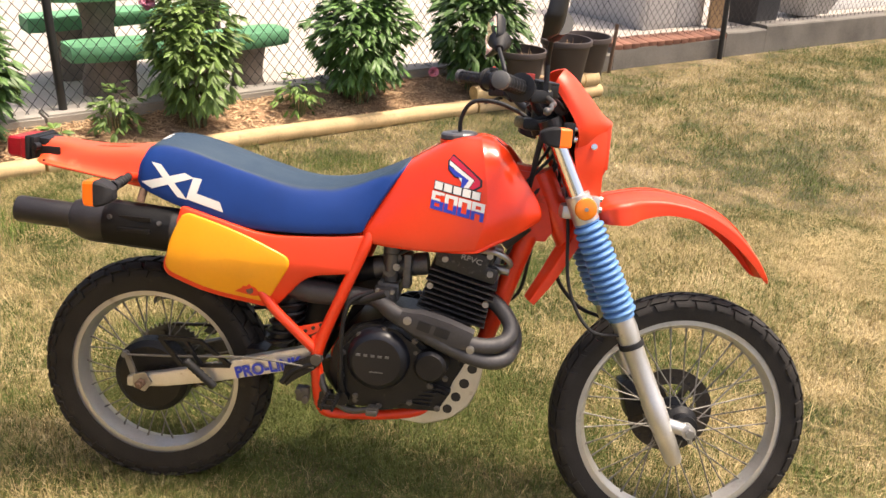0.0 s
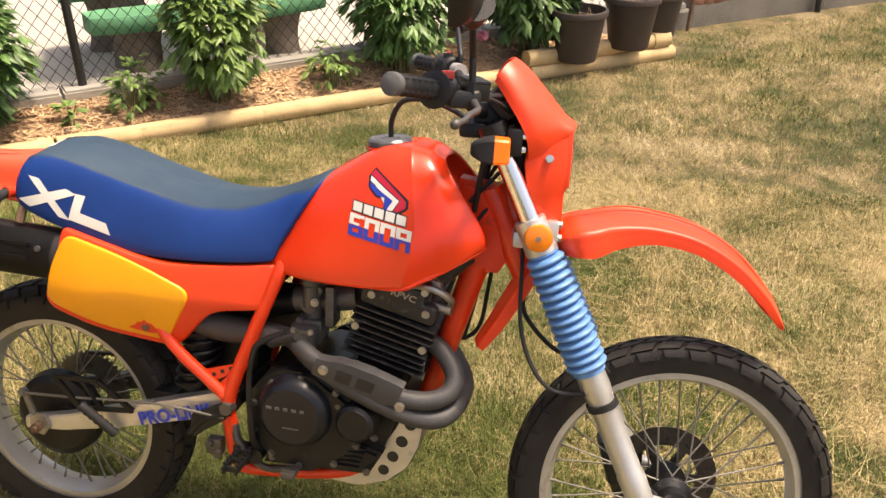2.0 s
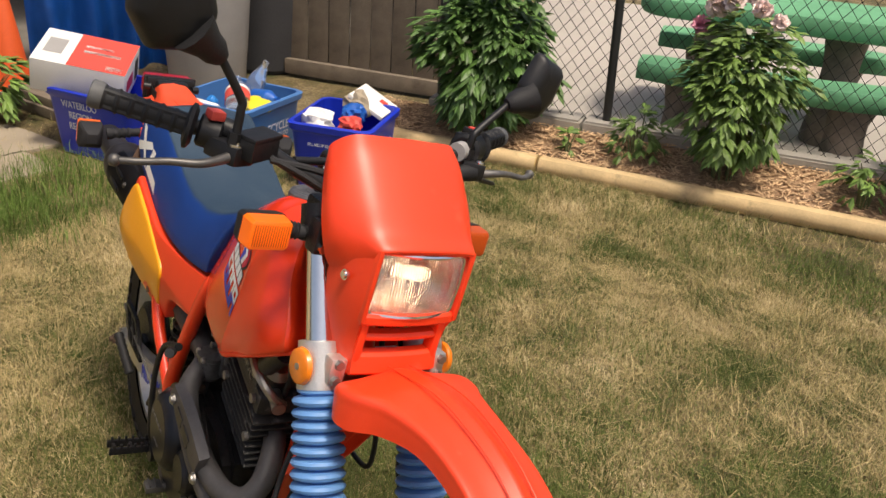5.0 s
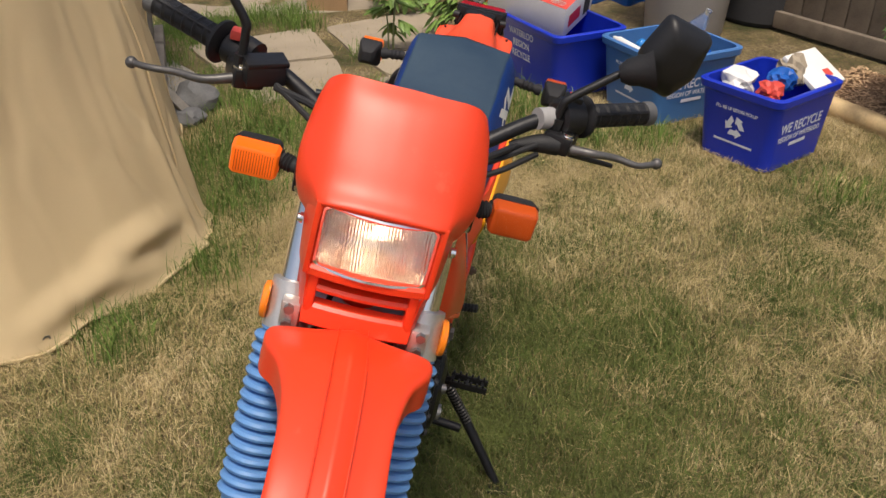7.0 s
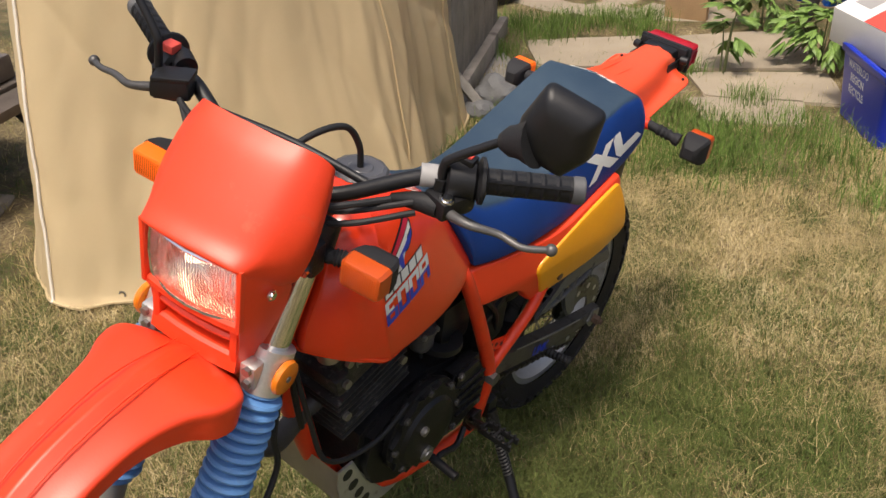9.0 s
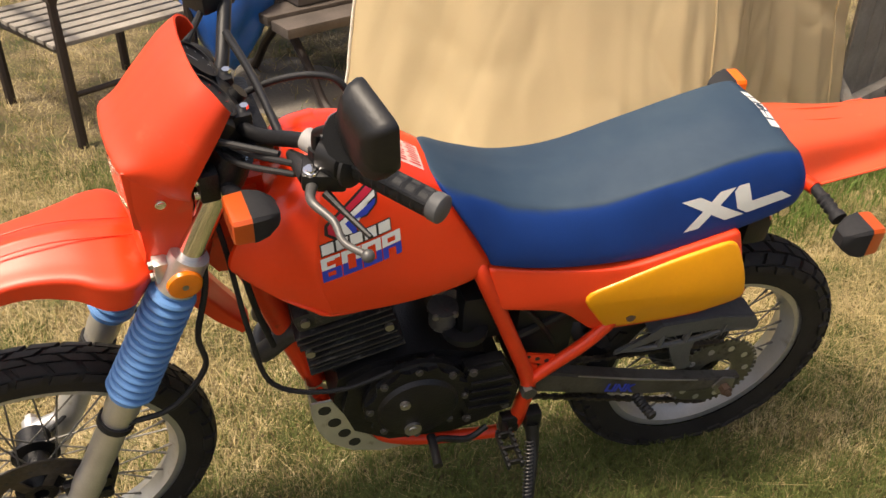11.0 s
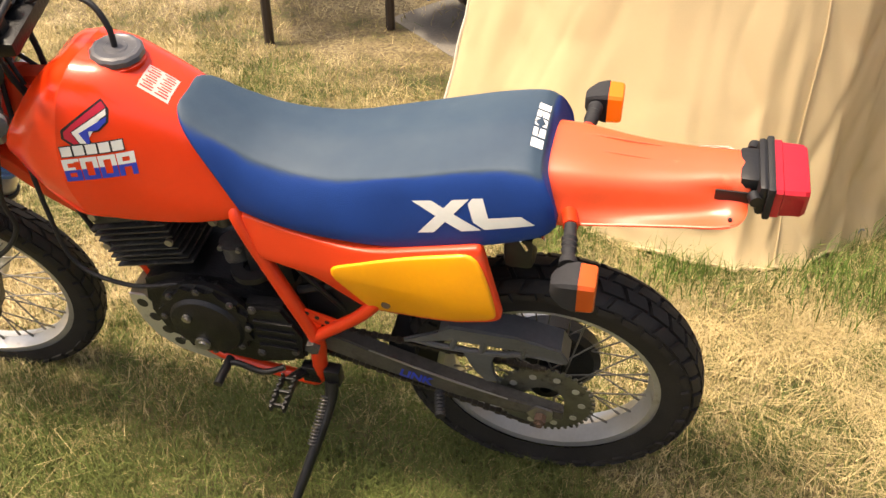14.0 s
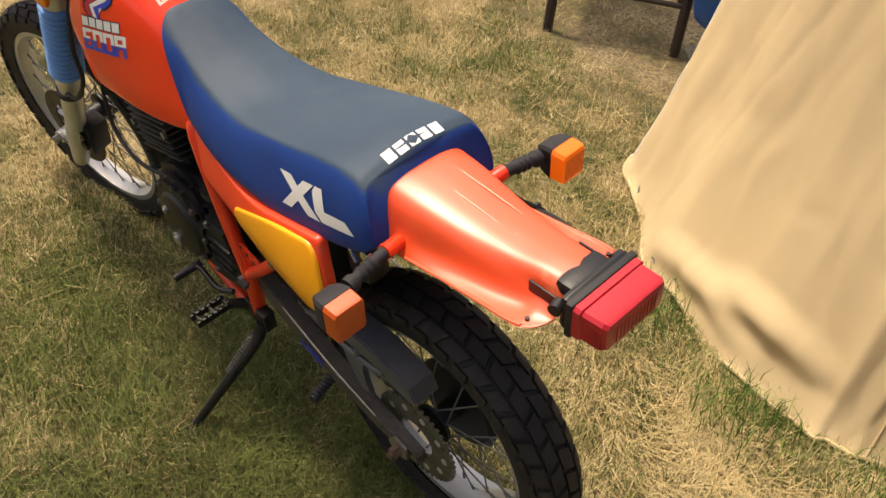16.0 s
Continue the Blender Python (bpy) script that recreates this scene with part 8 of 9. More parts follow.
# a firm edge between the flat top and the flanks, fading out towards the tank
for k, row in enumerate(SEAT):
    w = max(0.0, min(1.0, (6.5 - k) / 3.5))
    for i, dy in ((4, 0.009), (5, 0.018)):
        row[i] = (row[i][0], row[i][1] + dy * w, row[i][2] - 0.007 * w)
bm = half_loft(SEAT, 6, 5)
seat_bm = bm.copy()
bmesh.ops.triangulate(seat_bm, faces=seat_bm.faces)
seat_tree = BVHTree.FromBMesh(seat_bm)
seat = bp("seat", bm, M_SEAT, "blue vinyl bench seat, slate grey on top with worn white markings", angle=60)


def seat_marks(side):
    """Two slanted block letters on each flank of the seat, as (x, z)."""
    if side < 0:
        return [[(0.032, 0.936), (0.057, 0.931), (0.128, 0.848), (0.103, 0.853)], [(0.008, 0.884), (0.036, 0.869), (0.142, 0.903), (0.118, 0.914)], [(0.141, 0.905), (0.163, 0.902), (0.152, 0.866), (0.212, 0.849), (0.222, 0.824), (0.126, 0.850)]]
    return [[(0.237, 0.898), (0.203, 0.905), (0.115, 0.865), (0.15, 0.856)], [(0.227, 0.838), (0.199, 0.844), (0.138, 0.92), (0.167, 0.913)], [(0.14, 0.911), (0.133, 0.922), (0.115, 0.926), (0.104, 0.891), (0.05, 0.905), (0.026, 0.891), (0.11, 0.867), (0.13, 0.878)]]


for side in (-1, 1):
    bp("seat_marking", decal(seat_marks(side), side, seat_tree, 0.0012), M_WHITE, "slanted white block marking", None, seat)
bm = bmesh.new()
for k in range(5):
    for y0, y1 in ((-0.058 + k * 0.024, -0.058 + k * 0.024 + 0.019),):
        f = []
        for x, y in ((0.030, y0), (0.030, y1), (0.050, y1), (0.050, y0)):
            hit = seat_tree.ray_cast(Vector((x, y, 1.3)), Vector((0, 0, -1)))
            f.append(bm.verts.new((x, y, (hit[0].z if hit[0] else 0.98) + 0.0015)))
        bm.faces.new(f)
bp("seat_marking", bm, M_WHITE, "row of white block marks across the seat's end", None, seat)

# -- side panels --
def panel_y(x, z):
    """How far out the moulded panel stands; its top rolls in under the seat."""
    return 0.118 + 0.058 * max(0, min(1, (0.56 - x) / 0.40)) ** 0.8 - 0.55 * max(0, z - 0.71) ** 1.5 - 0.45 * max(0, 0.70 - z) ** 1.2


def rounded(poly, r):
    """The polygon with its corners rounded off; r: one radius for each corner."""
    out, k = [], len(poly)
    for i, q in enumerate(poly):
        b, a, c = Vector(q), Vector(poly[i - 1]), Vector(poly[(i + 1) % k])
        d0, d1 = min(r[i], (a - b).length * 0.48), min(r[i], (c - b).length * 0.48)
        p0, p1 = b + (a - b).normalized() * d0, b + (c - b).normalized() * d1
        out += [p0 * (1 - t) ** 2 + b * 2 * t * (1 - t) + p1 * t * t for t in (0, 0.25, 0.5, 0.75, 1)]
    return out


def moulded(poly, s, lift, depth, roll, centre):
    """A plate that follows the panel's curve, its rim rolled inwards."""
    c = Vector(centre)
    bm = bmesh.new()
    rows = []
    for k, off in ((1.0, -depth), (1.0, -roll), (0.992, -roll * 0.45), (0.978, -roll * 0.1), (0.95, 0.0), (0.8, 0.0), (0.6, 0.0), (0.4, 0.0), (0.2, 0.0), (0.02, 0.0)):
        row = []
        for q in poly:
            p = c + (Vector(q) - c) * k
            row.append(Vector((p.x, s * (panel_y(p.x, p.y) + lift + off), p.y)))
        rows.append(row)
    return rings(bm, rows)


for s in (-1, 1):
    outer = rounded([(0.116, 0.834), (0.33, 0.776), (0.45, 0.780), (0.578, 0.790), (0.556, 0.694), (0.44, 0.684), (0.352, 0.584), (0.20, 0.614), (0.070, 0.664)], [0.012, 0.05, 0.05, 0.012, 0.012, 0.04, 0.03, 0.05, 0.03])
    drop = 0.010 if s < 0 else -0.004
    outer = [Vector((q.x, q.y - drop * max(0, min(1, (0.75 - q.y) / 0.12)))) for q in outer]
    bm = moulded(outer, s, 0.0, 0.020, 0.006, (0.27, 0.725))
    pan = bp("side_panel", bm, M_ORANGE, "orange plastic side panel", angle=50)
    inner = rounded([(0.126, 0.824), (0.27, 0.782), (0.408, 0.722), (0.336, 0.604), (0.20, 0.630), (0.082, 0.676), (0.094, 0.750)], [0.026, 0.06, 0.03, 0.02, 0.05, 0.022, 0.05])
    inner = [Vector((q.x, q.y - drop * max(0, min(1, (0.75 - q.y) / 0.12)))) for q in inner]
    bm = moulded(inner, s, 0.005, 0.008, 0.004, (0.235, 0.715))
    yp = bp("yellow_insert", bm, M_YELLOW, "yellow number-plate insert", None, pan, angle=50)
    bm = bmesh.new()
    zb = 0.628 if s < 0 else 0.648
    cyl(bm, (0.297, s * (panel_y(0.297, zb) + 0.004), zb), (0.297, s * (panel_y(0.297, zb) + 0.0075), zb), 0.009, n=20)
    bp("panel_bolt", bm, M_RUST, "", None, yp, angle=30)
    if s < 0:
        bm = bmesh.new()
        chip = [(0.258, 0.624), (0.276, 0.634), (0.281, 0.641), (0.290, 0.640), (0.297, 0.648), (0.301, 0.641), (0.312, 0.637), (0.320, 0.622), (0.318, 0.613), (0.30, 0.613)]
        bm.faces.new([bm.verts.new((x, -panel_y(x, z) - 0.0058, z)) for x, z in chip])
        bp("paint_chip", bm, M_ORANGE, "chipped corner showing orange", None, yp, smooth=False)
bm = bmesh.new()
box(bm, (0.055, 0.10, 0.80), (0.055, 0.05, 0.075), bevel=0.014)
box(bm, (0.04, 0.10, 0.855), (0.05, 0.04, 0.03), bevel=0.006)
bp("tool_case", bm, M_BLACK, "black box and helmet lock under the seat", angle=30)
bm = bmesh.new()
cyl(bm, (0.02, 0.122, 0.845), (0.02, 0.132, 0.845), 0.011)
tube(bm, [(0.055, 0.12, 0.86), (0.05, 0.135, 0.845), (0.04, 0.135, 0.825)], 0.003, 6)
bp("helmet_lock", bm, M_CHROME, angle=30)

# -- rear fender and lights --
FEND = [
    [(0.045, 0.098, 0.855), (0.045, 0.106, 0.862), (0.045, 0.098, 0.900), (0.045, 0.075, 0.945), (0.045, 0.045, 0.957), (0.045, 0, 0.960)],
    [(-0.030, 0.096, 0.862), (-0.030, 0.104, 0.868), (-0.030, 0.090, 0.893), (-0.030, 0.074, 0.940), (-0.030, 0.045, 0.954), (-0.030, 0, 0.957)],
    [(-0.120, 0.094, 0.874), (-0.120, 0.102, 0.879), (-0.120, 0.079, 0.890), (-0.120, 0.064, 0.932), (-0.120, 0.040, 0.945), (-0.120, 0, 0.948)],
    [(-0.200, 0.096, 0.886), (-0.200, 0.102, 0.890), (-0.200, 0.072, 0.895), (-0.200, 0.057, 0.927), (-0.200, 0.040, 0.944), (-0.200, 0, 0.948)],
    [(-0.250, 0.098, 0.893), (-0.250, 0.103, 0.897), (-0.250, 0.067, 0.899), (-0.250, 0.051, 0.921), (-0.250, 0.038, 0.947), (-0.250, 0, 0.952)],
    [(-0.276, 0.096, 0.897), (-0.276, 0.101, 0.901), (-0.276, 0.071, 0.905), (-0.276, 0.049, 0.922), (-0.276, 0.037, 0.948), (-0.276, 0, 0.954)],
    [(-0.292, 0.088, 0.899), (-0.292, 0.092, 0.903), (-0.292, 0.068, 0.906), (-0.292, 0.048, 0.922), (-0.292, 0.036, 0.949), (-0.292, 0, 0.955)],
    [(-0.301, 0.075, 0.901), (-0.301, 0.078, 0.904), (-0.301, 0.062, 0.907), (-0.301, 0.047, 0.922), (-0.301, 0.036, 0.949), (-0.301, 0, 0.955)],
    [(-0.305, 0.061, 0.902), (-0.305, 0.063, 0.905), (-0.305, 0.056, 0.908), (-0.305, 0.046, 0.922), (-0.305, 0.036, 0.949), (-0.305, 0, 0.955)],
]
bm = half_loft(FEND, 5, 4, closed=False, thick=0.004)
rf = bp("rear_fender", bm, M_GLARE_ORANGE, "orange rear fender with flared corners", angle=50)
bm = bmesh.new()
tube(bm, [(-0.045, 0.103, 0.8705), (-0.120, 0.101, 0.8795), (-0.200, 0.101, 0.8905), (-0.250, 0.102, 0.8975), (-0.278, 0.099, 0.9015)], 0.0026, 8, smooth=5)
both("rolled_edge", bm, M_GLARE_ORANGE, "", None, rf)
for s in (-1, 1):
    bm = bmesh.new()
    cyl(bm, (-0.278, s * 0.086, 0.8995), (-0.278, s * 0.086, 0.9065), 0.0035, n=10)
    bp("fender_hole", bm, M_BLACKPRINT, "", None, rf)
bm = bmesh.new()
box(bm, (-0.322, 0, 0.930), (0.018, 0.130, 0.060), bevel=0.010)
box(bm, (-0.304, 0, 0.932), (0.04, 0.085, 0.048), bevel=0.012)
tl = bp("tail_light", bm, M_BLACK, "red tail light on a black rubber gasket", angle=30)
bm = bmesh.new()
box(bm, (-0.333, 0, 0.929), (0.012, 0.138, 0.064), bevel=0.004)
bp("tail_gasket", bm, M_GRIP, "", None, tl, angle=30)
bm = bmesh.new()
rows = []
for x, hy, z0, z1 in ((-0.338, 0.067, 0.899, 0.958), (-0.350, 0.067, 0.899, 0.958), (-0.352, 0.0645, 0.901, 0.9555), (-0.384, 0.063, 0.903, 0.956), (-0.391, 0.059, 0.906, 0.953), (-0.393, 0.050, 0.910, 0.949)):
    rows.append([Vector((x, y, z)) for y, z in ((-hy, z0 + 0.005), (-hy + 0.005, z0), (hy - 0.005, z0), (hy, z0 + 0.005), (hy, z1 - 0.005), (hy - 0.005, z1), (-hy + 0.005, z1), (-hy, z1 - 0.005))])
rings(bm, rows)
lens = bp("red_lens", bm, M_REDLENS, "ribbed red tail lens", None, tl, angle=30)
bm = bmesh.new()
for k in range(11):
    for s in (-1, 1):
        box(bm, (-0.355 - k * 0.0028, s * 0.0640, 0.925), (0.0012, 0.0012, 0.034))
    box(bm, (-0.3935, -0.04 + k * 0.008, 0.929), (0.0012, 0.0022, 0.030))
bp("lens_rib", bm, M_REDLENS, "", None, tl, angle=30)
bm = bmesh.new()
for k, (y, x0) in enumerate(((0.008, -0.30), (-0.030, -0.30))):
    tube(bm, [(-0.02, y, 0.9560), (-0.08, y, 0.9512), (-0.16, y, 0.9455)], [0.0005, 0.0013, 0.0005], 6, smooth=5)
pieces("fender_rib", bm, M_GLARE_ORANGE, "", None, rf)
bm = bmesh.new()
for s in (-1, 1):
    cyl(bm, (-0.308, s * 0.055, 0.935), (-0.312, s * 0.072, 0.935), 0.010)
    box(bm, (-0.285, s * 0.052, 0.925), (0.07, 0.003, 0.022), bevel=0.001)
pieces("tail_bracket", bm, M_BLACK, "", None, tl, angle=30)


M_SIGNAL = mat("faded_signal_rubber", (0.022, 0.022, 0.024), 0.68, var=0.2, scale=20, bump=0.06, spec=0.25)


def indicator(base, tip, body_c, m, face, label, size=(0.040, 0.070, 0.052), lens=None):
    """A turn signal on a ribbed stalk; face: +1 if its lens looks ahead, -1 to the rear."""
    bm = bmesh.new()
    b, t = Vector(base), Vector(tip)
    n_ = 14
    tube(bm, [b.lerp(t, k / n_) for k in range(n_ + 1)], [0.0105 + (0.0030 if 4 < k < 11 and k % 2 else 0) + (0.004 if k > 11 else 0) for k in range(n_ + 1)], 14)
    root = bp("turn_signal", bm, M_SIGNAL, label, m)
    c = Vector(body_c)
    lx, ly, lz = size
    bm = bmesh.new()
    rows = []
    for k, (dx, sy, sz) in enumerate(((-0.78, 0.40, 0.36), (-0.66, 0.62, 0.55), (-0.25, 0.92, 0.88), (0.15, 1.02, 1.02), (0.30, 1.03, 1.03))):
        rows.append([c + Vector((face * dx * lx, y * ly / 2 * sy, z * lz / 2 * sz)) for y, z in ((-1, -0.8), (-0.85, -1), (0.85, -1), (1, -0.8), (1, 0.8), (0.85, 1), (-0.85, 1), (-1, 0.8))])
    rings(bm, rows)
    bp("signal_body", bm, M_SIGNAL, "", m, root, angle=30)
    bm = bmesh.new()
    rows = []
    for dx, s_ in ((0.26, 1.0), (0.86, 0.97), (0.96, 0.92), (1.0, 0.84)):
        rows.append([c + Vector((face * dx * lx, y * ly / 2 * s_, z * lz / 2 * s_)) for y, z in ((-1, -0.8), (-0.85, -1), (0.85, -1), (1, -0.8), (1, 0.8), (0.85, 1), (-0.85, 1), (-1, 0.8))])
    rings(bm, rows)
    bp("signal_lens", bm, lens or M_AMBER, "amber turn-signal lens", m, root, angle=30)
    bm = bmesh.new()
    for k in range(15):
        y = c.y + ly * (-0.385 + 0.055 * k)
        box(bm, (c.x + face * lx * 0.998, y, c.z), (0.0008, 0.0012, lz * 0.70))
    bp("lens_rib", bm, M_AMBER, "", m, root, angle=30)
    return root


TS = "amber turn signal on a black rubber stalk"
for s in (-1, 1):
    bm = bmesh.new()
    tube(bm, [(-0.02, s * 0.075, 0.880), (-0.028, s * 0.115, 0.888), (-0.030, s * 0.130, 0.890)], 0.013, 12)
    bp("stalk_mount", bm, M_FRAME, "", None)
    indicator((-0.030, s * 0.128, 0.890), (-0.036, s * 0.205, 0.878), (-0.045, s * 0.240, 0.868), None, -1, TS, (0.040, 0.056, 0.062), M_AMBERLIT if s < 0 else None)

# -- front end, in the steered frame --
def fork(z):
    """Middle of a fork leg at a height."""
    return 1.032 + 0.481 * (1.048 - z)


for s in (-1, 1):
    Y = s * 0.096
    bm = bmesh.new()
    cyl(bm, (fork(1.115), Y, 1.115), (fork(0.84), Y, 0.84), 0.0205, n=24)
    leg = bp("fork_tube", bm, M_CHROME, "chrome fork tube", STEER)
    bm = bmesh.new()
    n_ = 15
    prof, pp = [], []
    for k in range(n_ * 4 + 1):
        z = 0.872 - 0.240 * k / (n_ * 4)
        rr = (0.0395, 0.0370, 0.0250, 0.0370)[k % 4] + 0.004 * (k / (n_ * 4))
        if k < 2:
            rr = 0.032
        if k > n_ * 4 - 3:
            rr = 0.034
        pp.append((fork(z), Y, z))
        prof.append(rr)
    tube(bm, pp, prof, 24)
    bp("fork_boot", bm, M_BOOT, "pale blue rubber fork bellows", STEER, leg, angle=28)
    bm = bmesh.new()
    zs = [0.640, 0.600, 0.575, 0.42, 0.415, 0.34, 0.26, 0.252]
    tube(bm, [(fork(z), Y, z) for z in zs], [0.029, 0.031, 0.0275, 0.027, 0.0295, 0.027, 0.0225, 0.018], 24)
    tube(bm, [(fork(0.36), Y, 0.36), (FC.x, Y, FC.z)], [0.018, 0.017], 16)
    cyl(bm, (FC.x, Y - 0.020, FC.z), (FC.x, Y + 0.018, FC.z), 0.0185, n=24)
    bp("fork_slider", bm, M_ALU, "silver aluminium fork slider", STEER, leg, angle=35)
    bm = bmesh.new()
    cyl(bm, (FC.x, Y + s * 0.02, FC.z), (FC.x, Y + s * 0.035, FC.z), 0.012, n=6)
    cyl(bm, (FC.x + 0.012, Y, FC.z - 0.022), (FC.x + 0.014, Y, FC.z - 0.036), 0.006, n=6)
    bp("axle_bolt", bm, M_STEEL, "", STEER, leg, angle=30)
    bm = bmesh.new()
    revolve(bm, [(0.028, -0.007), (0.033, -0.007), (0.033, 0.007), (0.028, 0.007)], (0, 0, 0), "z", 24)
    bmesh.ops.transform(bm, matrix=Matrix.Translation((fork(0.565), Y, 0.565)) @ Matrix.Rotation(radians(-25), 4, "Y"), verts=bm.verts)
    bp("hose_clip", bm, M_GRIP, "", STEER, leg)
    # reflector
    bm = bmesh.new()
    c = Vector((fork(0.895), s * 0.128, 0.905))
    revolve(bm, [(0.001, s * 0.008), (0.022, s * 0.008), (0.026, s * 0.006), (0.028, 0), (0.026, -s * 0.003), (0.001, -s * 0.003)], c, "y", 32, wrap=False)
    rfl = bp("reflector", bm, M_REFLECTOR, "round amber side reflector", STEER, angle=30)
    bm = bmesh.new()
    cyl(bm, c + Vector((0, s * 0.007, 0)), c + Vector((0, s * 0.0095, 0)), 0.005, n=12)
    bp("reflector_screw", bm, M_STEEL, "", STEER, rfl, angle=30)
# triple clamps
bm = bmesh.new()
for s in (-1, 1):
    tube(bm, [(fork(0.935), s * 0.096, 0.935), (fork(0.872), s * 0.096, 0.872)], [0.031, 0.033], 20)
    box(bm, (fork(0.905) + 0.032, s * 0.092, 0.913), (0.024, 0.028, 0.044), bevel=0.006)
box(bm, (fork(0.90) - 0.022, 0, 0.888), (0.05, 0.16, 0.035), bevel=0.01)
bp("lower_clamp", bm, M_ALU, "cast aluminium lower fork clamp", STEER, angle=30)
bm = bmesh.new()
for s in (-1, 1):
    for dz in (-0.012, 0.014):
        cyl(bm, (fork(0.905) + 0.042, s * 0.094, 0.913 + dz), (fork(0.905) + 0.050, s * 0.094, 0.913 + dz), 0.0075, n=6)
pieces("clamp_bolt", bm, M_STEEL, "", STEER, angle=30)
bm = bmesh.new()
for s in (-1, 1):
    tube(bm, [(fork(1.115), s * 0.096, 1.115), (fork(1.075), s * 0.096, 1.075)], [0.029, 0.031], 20)
    box(bm, (fork(1.09) + 0.034, s * 0.112, 1.085), (0.030, 0.034, 0.052), bevel=0.006)
box(bm, (fork(1.095) - 0.035, 0, 1.098), (0.075, 0.17, 0.03), bevel=0.01)
bp("top_clamp", bm, M_ENGINE, "black top fork clamp", STEER, angle=30)
bm = bmesh.new()
for s in (-1, 1):
    for dz in (-0.014, 0.012):
        cyl(bm, (fork(1.09) + 0.048, s * 0.118, 1.085 + dz), (fork(1.09) + 0.056, s * 0.118, 1.085 + dz), 0.0070, n=10)
pieces("clamp_bolt", bm, M_CHROME, "", STEER, angle=30)
# disc and caliper on the left
bm = bmesh.new()
revolve(bm, [(0.075, 0.058), (0.118, 0.058), (0.118, 0.062), (0.075, 0.062)], FC, "y", 56)
disc = bp("brake_disc", bm, M_CHAIN, "dark drilled front brake disc", STEER, angle=30)
bm = bmesh.new()
for k in range(6):
    a = math.tau * k / 6
    box(bm, (0, 0, 0), (0.05, 0.004, 0.02), Matrix.Translation(FC + Vector((0.058 * math.cos(a), 0.058, 0.058 * math.sin(a)))) @ Matrix.Rotation(-a, 4, "Y"), 0.001)
pieces("disc_arm", bm, M_CHAIN, "", STEER, disc)
bm = bmesh.new()
for k in range(24):
    a = math.tau * k / 24
    q = FC + Vector(((0.090 + 0.016 * (k % 2)) * math.cos(a), 0, (0.090 + 0.016 * (k % 2)) * math.sin(a)))
    cyl(bm, q + Vector((0, 0.0575, 0)), q + Vector((0, 0.0625, 0)), 0.0042, n=10)
pieces("disc_hole", bm, M_BLACKPRINT, "", STEER, disc)
bm = bmesh.new()
box(bm, (0, 0, 0), (0.055, 0.065, 0.11), Matrix.Translation(FC + Vector((-0.112, 0.065, 0.035))) @ Matrix.Rotation(radians(-18), 4, "Y"), 0.012)
box(bm, (0, 0, 0), (0.05, 0.02, 0.07), Matrix.Translation(FC + Vector((-0.07, 0.085, 0.02))), 0.006)
cyl(bm, FC + Vector((-0.12, 0.098, 0.055)), FC + Vector((-0.12, 0.108, 0.055)), 0.014)
cyl(bm, FC + Vector((-0.115, 0.098, 0.015)), FC + Vector((-0.115, 0.108, 0.015)), 0.014)
bp("brake_caliper", bm, M_ENGINE, "black front brake caliper", STEER, angle=30)
bm = bmesh.new()
cyl(bm, FC + Vector((0, -0.085, 0)), FC + Vector((0, -0.045, 0)), 0.033)
bp("speedometer_drive", bm, M_ENGINE, "", STEER, angle=30)

# front fender
def ffs(c, wid, drop, tilt, crown=0.012):
    """A station of the fender: middle c, half width, drop of the skirt, tilt of the section in the side view."""
    t = Matrix.Rotation(radians(tilt), 3, "Y")
    pts = [(0, wid, -drop), (0, wid * 1.0, -drop * 0.50), (0, wid * 0.96, -drop * 0.06 - 0.003), (0, wid * 0.60, 0.0), (0, wid * 0.28, crown * 0.45), (0, 0, crown)]
    return [tuple(Vector(c) + t @ Vector(p)) for p in pts]


FF = [ffs((0.998, 0, 0.648), 0.040, 0.020, -58, 0.004), ffs((1.035, 0, 0.715), 0.048, 0.028, -58, 0.006), ffs((1.085, 0, 0.812), 0.058, 0.030, -52, 0.008),
      ffs((1.125, 0, 0.880), 0.062, 0.030, -38, 0.010), ffs((1.170, 0, 0.918), 0.112, 0.052, -16, 0.012), ffs((1.215, 0, 0.930), 0.112, 0.060, -8, 0.014),
      ffs((1.265, 0, 0.936), 0.088, 0.050, -2, 0.016), ffs((1.34, 0, 0.934), 0.072, 0.038, 6, 0.016), ffs((1.43, 0, 0.914), 0.069, 0.033, 18, 0.015), ffs((1.51, 0, 0.870), 0.070, 0.031, 32, 0.013),
      ffs((1.575, 0, 0.808), 0.068, 0.025, 44, 0.010), ffs((1.612, 0, 0.755), 0.060, 0.016, 52, 0.007), ffs((1.622, 0, 0.738), 0.045, 0.008, 54, 0.004)]
bm = half_loft(FF, 6, 5, closed=False, thick=0.004)
ff = bp("front_fender", bm, M_ORANGE, "orange front fender with a raised spine", STEER, angle=50)
for s in (-1, 1):
    bm = bmesh.new()
    tube(bm, [(1.16, s * 0.020, 0.929), (1.265, s * 0.022, 0.9515), (1.34, s * 0.022, 0.949), (1.43, s * 0.021, 0.9275), (1.51, s * 0.020, 0.882), (1.575, s * 0.016, 0.8155), (1.605, s * 0.012, 0.771)], [0.0008, 0.0013, 0.0014, 0.0014, 0.0014, 0.0012, 0.0008], 8, smooth=5)
    bp("fender_ridge", bm, M_ORANGE, "", STEER, ff)

